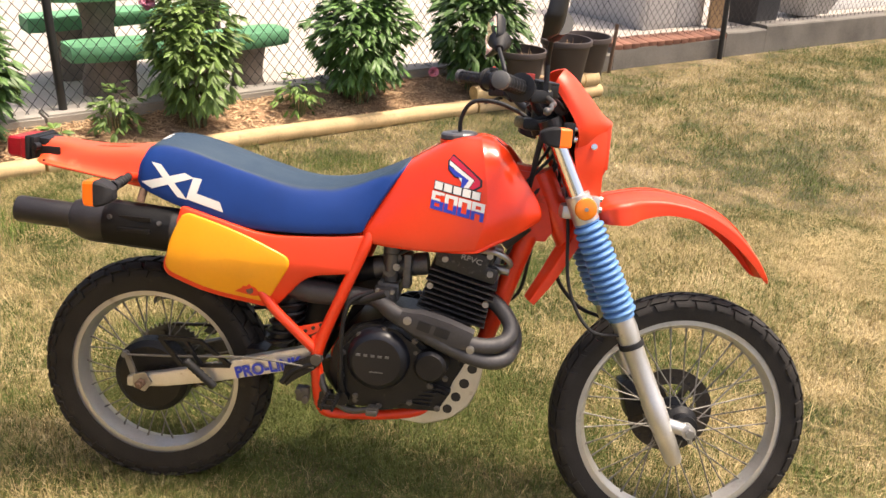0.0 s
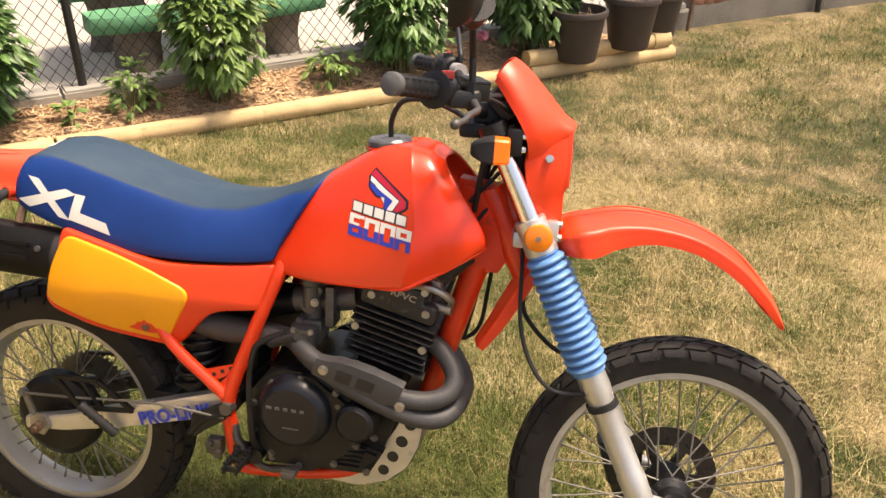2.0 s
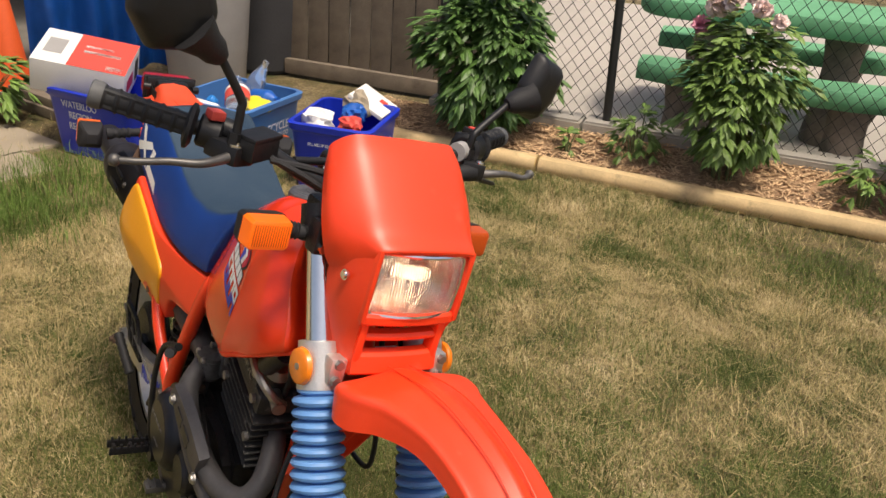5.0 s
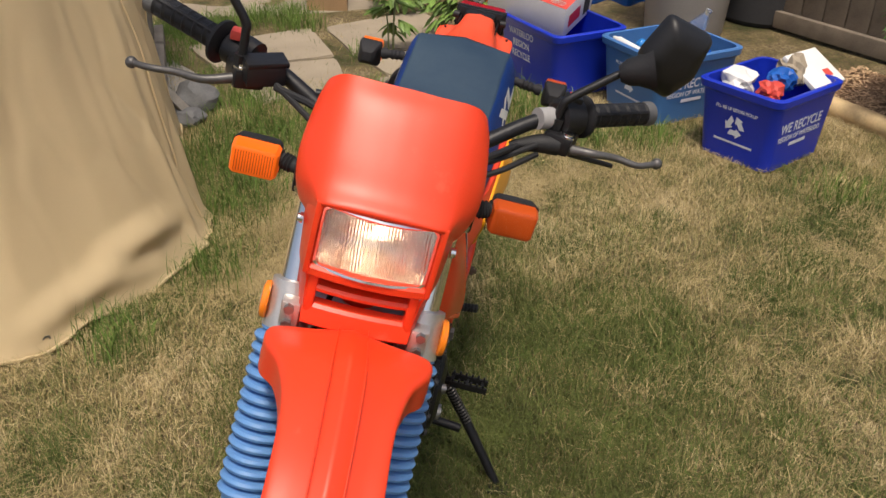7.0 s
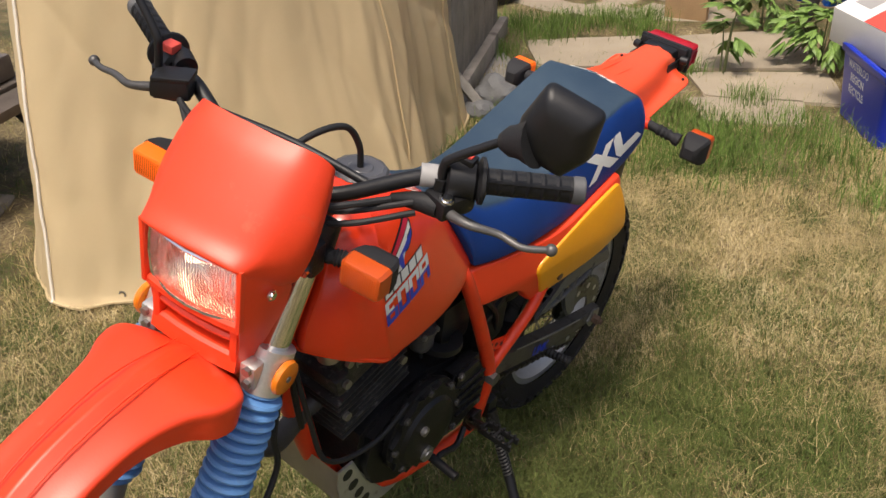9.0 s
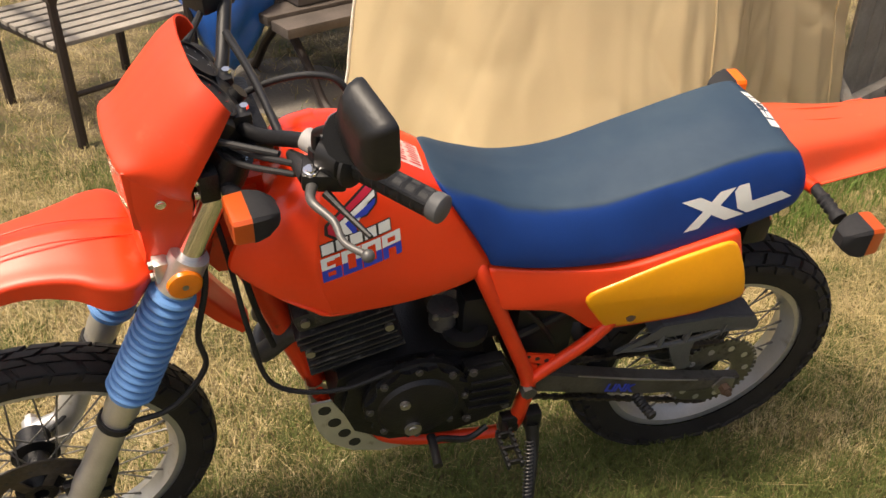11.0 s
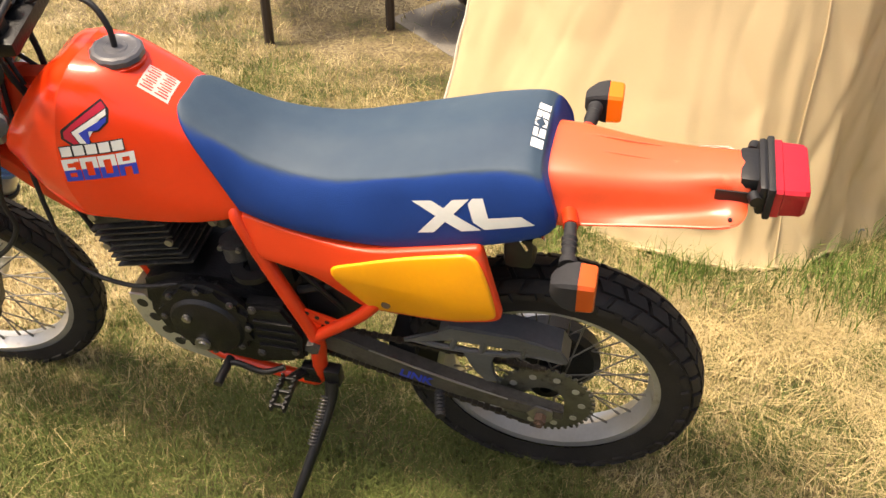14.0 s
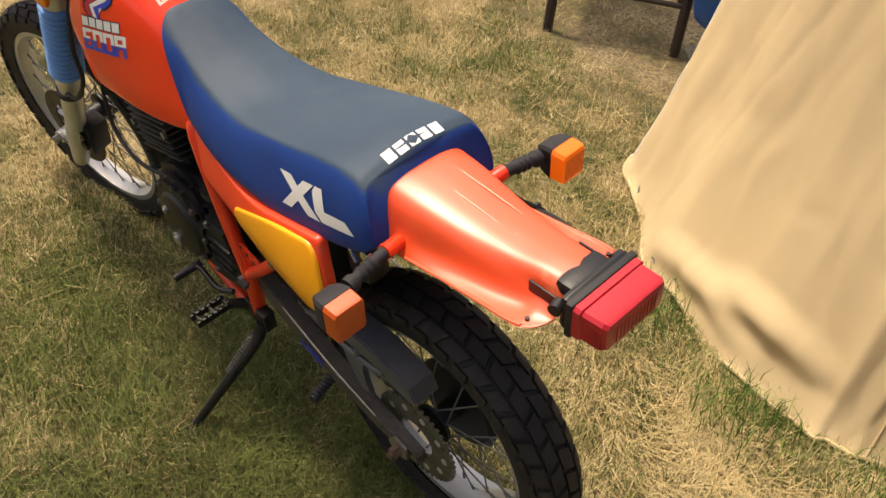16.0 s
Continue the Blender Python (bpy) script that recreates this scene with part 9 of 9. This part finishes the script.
# headlight cowl
VIS = [
    [(1.000, 0.108, 1.196), (1.008, 0.112, 1.211), (1.020, 0.099, 1.228), (1.031, 0.080, 1.237), (1.036, 0.040, 1.239), (1.037, 0, 1.240)],
    [(1.018, 0.118, 1.172), (1.030, 0.120, 1.189), (1.045, 0.105, 1.206), (1.060, 0.081, 1.213), (1.066, 0.040, 1.217), (1.068, 0, 1.218)],
    [(1.050, 0.127, 1.126), (1.066, 0.127, 1.141), (1.084, 0.111, 1.155), (1.105, 0.083, 1.163), (1.113, 0.040, 1.167), (1.115, 0, 1.168)],
    [(1.068, 0.126, 1.092), (1.088, 0.123, 1.105), (1.112, 0.107, 1.120), (1.133, 0.083, 1.130), (1.143, 0.040, 1.134), (1.145, 0, 1.135)],
    [(1.074, 0.116, 1.064), (1.100, 0.111, 1.080), (1.132, 0.096, 1.100), (1.157, 0.082, 1.113), (1.165, 0.040, 1.118), (1.167, 0, 1.119)],
    [(1.074, 0.106, 1.050), (1.102, 0.101, 1.062), (1.136, 0.091, 1.086), (1.157, 0.080, 1.106), (1.163, 0.040, 1.109), (1.165, 0, 1.110)],
]
bm = half_loft(VIS, 5, 4, closed=False, thick=0.004)
cowl = bp("headlight_cowl", bm, M_ORANGE, "orange headlight cowl and number plate", STEER, angle=50)
for s in (-1, 1):
    bm = bmesh.new()
    rows = []
    for z, xf, xr, yf, yr in ((1.108, 1.157, 1.082, 0.081, 0.108), (1.085, 1.158, 1.074, 0.083, 0.107), (1.04, 1.158, 1.070, 0.084, 0.104), (1.004, 1.157, 1.076, 0.083, 0.100), (0.985, 1.148, 1.080, 0.080, 0.096), (0.960, 1.146, 1.085, 0.078, 0.090), (0.925, 1.150, 1.096, 0.076, 0.079), (0.905, 1.138, 1.085, 0.074, 0.074)):
        mid = [(xf, yf), (xf - 0.012, yf + 0.006), ((xf + xr) / 2, (yf + yr) / 2 + 0.006), (xr, yr)]
        row = [Vector((x, s * y, z)) for x, y in mid] + [Vector((x - 0.002, s * (y - 0.004), z)) for x, y in reversed(mid)]
        rows.append(row)
    rings(bm, rows)
    bp("cowl_cheek", bm, M_ORANGE, "", STEER, cowl, angle=40)
    bm = bmesh.new()
    bolt(bm, (1.115, s * 0.104, 1.056), (0, s, 0), 0.006, 0.005)
    bp("cowl_bolt", bm, M_CHROME, "", STEER, cowl, angle=30)
def bowed(bm, zc, h, xc, hw, deep=0.022, bulge=0.008, rake=0.0):
    """A moulded bar across the front, bowed forward in the middle; rake: how far its foot stands ahead."""
    c, rows = min(0.004, h * 0.35), []
    for i in range(13):
        y = hw * (i / 6 - 1)
        x = xc - bulge * (y / 0.08) ** 2
        rows.append([Vector((x + a - rake * b / h, y, zc + b)) for a, b in ((-deep / 2, -h / 2), (deep / 2 - c, -h / 2), (deep / 2, -h / 2 + c), (deep / 2, h / 2 - c), (deep / 2 - c, h / 2), (-deep / 2, h / 2))])
    return rings(bm, rows)


bm = bmesh.new()
bowed(bm, 1.003, 0.018, 1.152, 0.084)
bowed(bm, 0.971, 0.012, 1.142, 0.078)
bowed(bm, 0.929, 0.032, 1.146, 0.077, 0.020, 0.006, 0.008)
for s in (-1, 1):
    box(bm, (1.149, s * 0.0835, 1.056), (0.018, 0.008, 0.112), bevel=0.003)
    box(bm, (1.138, s * 0.070, 0.965), (0.024, 0.014, 0.095), bevel=0.005)
bp("cowl_bezel", bm, M_ORANGE, "orange bezel with two air slots", STEER, cowl, angle=30)
# lamp
LZ = 1.058
OCT = ((-1, -0.85), (-0.92, -1), (-0.4, -1), (0, -1), (0.4, -1), (0.92, -1), (1, -0.85), (1, 0), (1, 0.85), (0.92, 1), (0.4, 1), (0, 1), (-0.4, 1), (-0.92, 1), (-1, 0.85), (-1, 0))


def lens_x(y, z):
    """The bulge of the lamp glass."""
    return 1.168 - 0.018 * (y / 0.078) ** 2 - 0.004 * (z / 0.047) ** 2


bm = bmesh.new()
rows = []
for x, hy, hz in ((1.140, 0.075, 0.046), (1.128, 0.071, 0.0435), (1.112, 0.058, 0.037), (1.098, 0.036, 0.026), (1.090, 0.012, 0.012)):
    rows.append([Vector((x, y * hy, LZ + z * hz)) for y, z in OCT])
rings(bm, rows, caps=False)
lamp = bp("headlight", bm, M_REFL, "rectangular headlight, lit, with ribbed glass", STEER, angle=50)
bm = bmesh.new()
rows = [[Vector((1.141, y * 0.077, LZ + z * 0.048)) for y, z in OCT]]
for k in (1.0, 0.97, 0.85, 0.65, 0.4, 0.15, 0.01):
    rows.append([Vector((lens_x(y * 0.077 * k, z * 0.048 * k), y * 0.077 * k, LZ + z * 0.048 * k)) for y, z in OCT])
rings(bm, rows)
glass = bp("lamp_glass", bm, M_GLASS, "ribbed clear headlight glass", STEER, lamp, angle=50)
glass.visible_shadow = False
bm = bmesh.new()
bmesh.ops.create_uvsphere(bm, u_segments=12, v_segments=8, radius=0.010, matrix=Matrix.Translation((1.112, 0, 1.060)))
bp("bulb", bm, M_BULB, "glowing bulb", STEER, lamp)
bm = bmesh.new()
rows = []
for k, dx in ((0.985, -0.004), (1.03, -0.003), (1.035, 0.001), (1.0, 0.003), (0.96, 0.002)):
    rows.append([Vector((lens_x(y * 0.077, z * 0.048) + dx, y * 0.077 * k, LZ + z * 0.048 * (1 + (k - 1) * 1.5))) for y, z in OCT])
rings(bm, rows, caps=False, wrap=True)
bp("lamp_rim", bm, M_CHROME, "", STEER, lamp, angle=30)
bm = bmesh.new()
box(bm, (1.058, 0, 1.055), (0.056, 0.13, 0.10), bevel=0.02)
bp("lamp_housing", bm, M_BLACK, "", STEER, lamp, angle=30)

# gauges
GM = STEER @ Matrix.Translation((1.034, 0, 1.160)) @ Matrix.Rotation(radians(-44), 4, "Y")
bm = bmesh.new()
box(bm, (0, 0, 0), (0.075, 0.19, 0.055), bevel=0.012)
gauge = bp("instrument_panel", bm, M_BLACK, "black instrument cluster behind the cowl", GM, angle=30)
for y, r in ((0.045, 0.038), (-0.045, 0.032)):
    bm = bmesh.new()
    revolve(bm, [(0.001, 0.030), (r, 0.030), (r, 0.034), (r + 0.004, 0.034), (r + 0.004, 0.02)], (0, y, 0), "z", 32, wrap=False)
    dial = bp("dial", bm, M_BLACKPRINT, "", GM, gauge, angle=30)
    bm = bmesh.new()
    for k in range(9):
        a = math.tau * (0.6 + 0.8 * k / 8) * 0.9
        box(bm, (0, 0, 0), (0.005, 0.0008, 0.0004), Matrix.Translation((r * 0.82 * math.cos(a), y + r * 0.82 * math.sin(a), 0.0306)) @ Matrix.Rotation(a, 4, "Z"))
    box(bm, (0.008, y, 0.031), (0.020, 0.001, 0.0006))
    bp("dial_mark", bm, M_REDPRINT if y > 0 else M_WHITE, "", GM, dial, smooth=False)
bm = bmesh.new()
box(bm, (-0.045, 0, 0.005), (0.03, 0.07, 0.05), bevel=0.006)
cyl(bm, (-0.06, 0, 0.02), (-0.06, 0, 0.04), 0.014)
bp("ignition_switch", bm, M_BLACK, "", GM, gauge, angle=30)

# handlebar, levers and mirrors
BAR_LEFT = [(0.980, 0.055, 1.128), (0.962, 0.10, 1.140), (0.925, 0.185, 1.190), (0.908, 0.230, 1.203), (0.829, 0.374, 1.213)]
BAR_RIGHT = [(0.980, -0.055, 1.128), (0.962, -0.10, 1.138), (0.930, -0.185, 1.172), (0.912, -0.235, 1.175), (0.833, -0.380, 1.1865)]
bm = bmesh.new()
tube(bm, BAR_RIGHT[::-1] + [(0.985, 0.0, 1.128)] + BAR_LEFT, 0.0112, 14, smooth=6)
bar = bp("handlebar", bm, M_BLACK, "black handlebar with rubber grips", BARS)
bm = bmesh.new()
tube(bm, [(0.945, -0.130, 1.160), (0.942, 0, 1.166), (0.945, 0.130, 1.160)], 0.0065, 10, smooth=4)
bp("crossbar", bm, M_BLACK, "", BARS, bar)
for s in (-1, 1):
    bm = bmesh.new()
    box(bm, (0.985, s * 0.045, 1.126), (0.045, 0.032, 0.05), bevel=0.008)
    box(bm, (1.0, s * 0.045, 1.105), (0.04, 0.03, 0.05), bevel=0.006)
    bp("bar_clamp", bm, M_BLACK, "", BARS, bar, angle=30)
    bm = bmesh.new()
    for dx in (-0.014, 0.014):
        cyl(bm, (0.985 + dx, s * 0.045, 1.150), (0.985 + dx, s * 0.045, 1.158), 0.0065, n=6)
    pieces("clamp_bolt", bm, M_CHROME, "", BARS, bar, angle=30)
    A, B = (Vector((0.889, -0.278, 1.178)), Vector((0.833, -0.380, 1.1865))) if s < 0 else (Vector((0.887, 0.268, 1.206)), Vector((0.829, 0.374, 1.213)))
    d = (B - A).normalized()
    bm = bmesh.new()
    s1 = d.orthogonal().normalized()
    s2 = d.cross(s1)
    rings(bm, [[A.lerp(B, k / 30) + (math.cos(t) * s1 + math.sin(t) * s2) * (0.0158 + (0.0026 if k % 5 == 0 or a % 8 < 2 else 0)) for a, t in ((a, math.tau * a / 32) for a in range(32))] for k in range(31)])
    bp("grip", bm, M_GRIP, "ribbed black rubber grip", BARS, bar, angle=18)
    bm = bmesh.new()
    tube(bm, [B, B + d * 0.004, B + d * 0.016, B + d * 0.018], [0.018, 0.0195, 0.0195, 0.017], 18)
    bp("grip_end", bm, M_GREYP, "worn grey grip end", BARS, bar)
    bm = bmesh.new()
    tube(bm, [A - d * 0.010, A - d * 0.005, A, A + d * 0.004], [0.024, 0.033, 0.033, 0.022], 24)
    bp("grip_flange", bm, M_GRIP, "", BARS, bar)
    # switch pod
    bm = bmesh.new()
    C = A - d * 0.030
    if s > 0:
        tube(bm, [C - d * 0.022, C - d * 0.018, C + d * 0.016, C + d * 0.02], [0.022, 0.029, 0.029, 0.024], 18)
        box(bm, C + Vector((-0.004, 0, 0.028)), (0.022, 0.026, 0.014), bevel=0.003)
        box(bm, C + Vector((-0.02, -0.005, 0.014)), (0.014, 0.022, 0.014), bevel=0.003)
    else:
        tube(bm, [C - d * 0.018, C - d * 0.014, C + d * 0.012, C + d * 0.016], [0.018, 0.024, 0.024, 0.02], 18)
    pod = bp("switch_pod", bm, M_BLACK, "", BARS, bar, angle=30)
    bm = bmesh.new()
    box(bm, C + (Vector((0.008, 0.0, 0.028)) if s < 0 else Vector((-0.004, 0, 0.036))), (0.022, 0.022, 0.014) if s < 0 else (0.01, 0.016, 0.004), bevel=0.003)
    bp("switch_button", bm, M_CARDRED, "red switch button", BARS, pod, angle=30)
    # lever perch and lever
    Pv = Vector((0.945, -0.232, 1.158)) if s < 0 else Vector((0.928, 0.238, 1.172))
    bm = bmesh.new()
    box(bm, (0, 0, 0), (0.060, 0.045, 0.030), Matrix.Translation(Pv + Vector((-0.008, 0, 0.004))) @ Matrix.Rotation(s * radians(-22), 4, "Z"), 0.007)
    cyl(bm, Pv + Vector((-0.03, -s * 0.012, 0.024)), Pv + Vector((-0.046, s * 0.012, 0.026)), 0.018)
    perch = bp("lever_perch", bm, M_BLACK, "", BARS, bar, angle=30)
    bm = bmesh.new()
    bolt(bm, Pv + Vector((0.012, s * 0.004, 0.018)), (0, 0, 1), 0.008, 0.006)
    bp("pivot_bolt", bm, M_CHROME, "", BARS, perch, angle=30)
    bm = bmesh.new()
    tip = Vector((0.931, -0.389, 1.130)) if s < 0 else Vector((0.922, 0.394, 1.176))
    lev = [Pv + Vector((0.014, s * 0.012, 0)), *((Vector((0.966, -0.285, 1.148)), Vector((0.952, -0.325, 1.142)), Vector((0.946, -0.360, 1.136))) if s < 0 else (Vector((0.955, 0.285, 1.180)), Vector((0.940, 0.325, 1.176)), Vector((0.940, 0.360, 1.173)))), tip]
    tube(bm, lev, [0.008, 0.0062, 0.0054, 0.005, 0.005], 12, smooth=6)
    bmesh.ops.create_uvsphere(bm, u_segments=14, v_segments=10, radius=0.0088, matrix=Matrix.Translation(tip))
    bp("lever", bm, M_CASEBOLT if s < 0 else M_LEVER, "brake lever with a ball end" if s < 0 else "clutch lever with a ball end", BARS, bar)
    if s > 0:
        bm = bmesh.new()
        tube(bm, [Pv + Vector((-0.002, 0.02, -0.012)), Pv + Vector((-0.014, 0.05, -0.02)), Pv + Vector((-0.034, 0.10, -0.030))], [0.007, 0.005, 0.004], 8, smooth=4)
        bp("decompression_lever", bm, M_BLACK, "", BARS, bar)
        bm = bmesh.new()
        tube(bm, [Pv + Vector((0.01, -0.005, 0)), Pv + Vector((0.012, -0.035, -0.004)), Pv + Vector((0.014, -0.075, -0.018))], [0.016, 0.014, 0.007], 12, smooth=4)
        bp("lever_boot", bm, M_GRIP, "", BARS, bar)
        bm = bmesh.new()
        q0, q1 = A - d * 0.086, A - d * 0.060
        cyl(bm, q0, q1, 0.0165)
        bp("bar_sleeve", bm, M_CAN, "grey sleeve on the bar", BARS, bar)
    else:
        bm = bmesh.new()
        box(bm, (0, 0, 0), (0.036, 0.056, 0.030), Matrix.Translation((0.960, -0.205, 1.178)) @ Matrix.Rotation(radians(22), 4, "Z") @ Matrix.Rotation(radians(8), 4, "X"), 0.004)
        box(bm, (0, 0, 0), (0.039, 0.059, 0.008), Matrix.Translation((0.959, -0.205, 1.195)) @ Matrix.Rotation(radians(22), 4, "Z") @ Matrix.Rotation(radians(8), 4, "X"), 0.003)
        bp("brake_reservoir", bm, M_BLACK, "square black brake fluid reservoir", BARS, bar, angle=30)


def mirror_unit(base, mid, neck, corners, label):
    """Stem, boot and a cornered housing with its glass to the rear."""
    bm = bmesh.new()
    tube(bm, [base, *mid, neck], [0.0065] * (1 + len(mid)) + [0.006], 10, smooth=6)
    cyl(bm, Vector(base) - Vector((0, 0, 0.02)), Vector(base) + Vector((0, 0, 0.004)), 0.011, n=6)
    root = bp("mirror", bm, M_BLACK, label, BARS)
    c = sum((Vector(q) for q in corners), Vector()) / len(corners)
    n_ = (Vector(corners[1]) - Vector(corners[0])).cross(Vector(corners[2]) - Vector(corners[0])).normalized()
    if n_.x > 0:
        n_ = -n_
    pts = []
    k = len(corners)
    for i in range(k):
        p, a, b = Vector(corners[i]), Vector(corners[i - 1]), Vector(corners[(i + 1) % k])
        pa, pb = p.lerp(a, 0.13), p.lerp(b, 0.13)
        for t in (0, 0.33, 0.67, 1):
            pts.append(pa * (1 - t) ** 2 + p * 2 * t * (1 - t) + pb * t * t)
    bm = bmesh.new()
    rows = [[q + n_ * 0.006 for q in pts], [q + (q - c) * 0.02 for q in pts], [c + (q - c) * 0.97 - n_ * 0.012 for q in pts], [c + (q - c) * 0.80 - n_ * 0.024 for q in pts], [c + (q - c) * 0.45 - n_ * 0.030 for q in pts]]
    rings(bm, rows)
    bp("mirror_housing", bm, M_BLACK, "black plastic mirror housing", BARS, root, angle=45)
    bm = bmesh.new()
    bm.faces.new([bm.verts.new(c + (q - c) * 0.93 + n_ * 0.0072) for q in pts])
    bp("mirror_glass", bm, M_MIRROR, "", BARS, root, smooth=False)
    bm = bmesh.new()
    e = c.lerp(Vector(neck), 0.35) - n_ * 0.014
    tube(bm, [neck, Vector(neck).lerp(e, 0.25), Vector(neck).lerp(e, 0.5), e], [0.012, 0.020, 0.022, 0.034], 14)
    bp("mirror_boot", bm, M_GRIP, "", BARS, root)
    return root


ML = "black rectangular mirror on a bent stem"
mirror_unit((0.925, 0.222, 1.205), [(0.925, 0.222, 1.230), (0.923, 0.232, 1.245)], (0.914, 0.288, 1.294), [(0.914, 0.303, 1.335), (0.912, 0.326, 1.396), (0.898, 0.400, 1.378), (0.892, 0.398, 1.312), (0.893, 0.368, 1.272), (0.906, 0.316, 1.290)], ML)
mirror_unit((0.954, -0.238, 1.190), [(0.953, -0.239, 1.225), (0.952, -0.243, 1.242)], (0.948, -0.282, 1.290), [(0.945, -0.300, 1.345), (0.945, -0.325, 1.402), (0.925, -0.408, 1.392), (0.914, -0.408, 1.325), (0.914, -0.372, 1.280), (0.935, -0.312, 1.293)], ML)
for s in (-1, 1):
    bm = bmesh.new()
    tube(bm, [(fork(1.05) - 0.01, s * 0.096, 1.075), (1.02, s * 0.13, 1.078)], 0.012, 10)
    bp("stalk_mount", bm, M_BLACK, "", STEER)
    indicator((1.022, s * 0.125, 1.078), (1.010, s * 0.160, 1.080), (0.997, s * 0.188, 1.076), STEER, 1, TS, (0.040, 0.068, 0.046), M_AMBERLIT if s < 0 else None)

# cables and hoses
def cable(pts, r=0.0045, label=""):
    bm = bmesh.new()
    tube(bm, pts, r, 8, smooth=7)
    return bp("cable", bm, M_GRIP, label)


def at_front(p, m=STEER):
    return tuple(m @ Vector(p))


cable([at_front((0.96, 0.17, 1.165), BARS), at_front((1.03, 0.10, 1.15)), at_front((1.05, -0.02, 1.08)), (1.02, 0.06, 0.90), (1.0, 0.10, 0.72), (0.97, 0.12, 0.60), (0.86, 0.13, 0.565), (0.74, 0.115, 0.575)], 0.005, "black clutch cable")
cable([at_front((0.965, -0.19, 1.17), BARS), at_front((1.02, -0.12, 1.150)), at_front((1.055, -0.04, 1.10)), at_front((1.045, -0.01, 1.0)), (1.00, -0.03, 0.93), (0.93, -0.06, 0.85), (0.75, -0.05, 0.77)], 0.0045, "black throttle cable")
cable([at_front((1.05, -0.03, 1.14), BARS), at_front((1.075, -0.02, 1.08)), at_front((1.07, -0.03, 0.98)), at_front((1.080, -0.055, 0.85)), at_front((1.09, -0.10, 0.70)), at_front((1.15, -0.125, 0.60)), at_front((fork(0.57), -0.10, 0.575)), at_front((1.30, -0.085, 0.45)), at_front((1.40, -0.07, 0.36))], 0.0045, "black speedometer cable")
cable([at_front((0.97, -0.185, 1.165), BARS), at_front((1.02, -0.10, 1.165)), at_front((1.07, -0.01, 1.12)), at_front((1.065, 0.04, 0.98)), at_front((1.07, 0.095, 0.87)), at_front((1.10, 0.115, 0.76)), at_front((1.10, 0.125, 0.68)), at_front((1.17, 0.13, 0.60)), at_front((fork(0.56), 0.11, 0.56)), at_front((1.30, 0.09, 0.45))], 0.0055, "black front brake hose")
cable([at_front((0.95, 0.20, 1.17), BARS), at_front((0.99, 0.13, 1.14)), at_front((1.02, 0.06, 1.12)), at_front((1.03, 0.0, 1.06)), (0.98, 0.03, 0.96)], 0.0045)
cable([at_front((0.95, 0.205, 1.155), BARS), at_front((1.0, 0.14, 1.13)), at_front((1.03, 0.05, 1.10)), at_front((1.04, -0.02, 1.04)), (0.97, -0.035, 0.95)], 0.0045)
bm = bmesh.new()
tube(bm, [(0.98, 0.03, 0.93), (0.99, 0.045, 1.0), (1.0, 0.05, 1.06)], 0.006, 8)
tube(bm, [(0.98, -0.03, 0.93), (0.99, -0.045, 1.0), (1.0, -0.05, 1.06)], 0.006, 8)
bp("wiring_loom", bm, M_GRIP, "black wiring behind the headlight", angle=30)
bm = bmesh.new()
box(bm, (0.93, 0.0, 0.905), (0.04, 0.08, 0.05), bevel=0.01)
cyl(bm, (0.93, -0.09, 0.80), (0.985, -0.085, 0.855), 0.018)
bp("coil_and_regulator", bm, M_BLACK, angle=30)
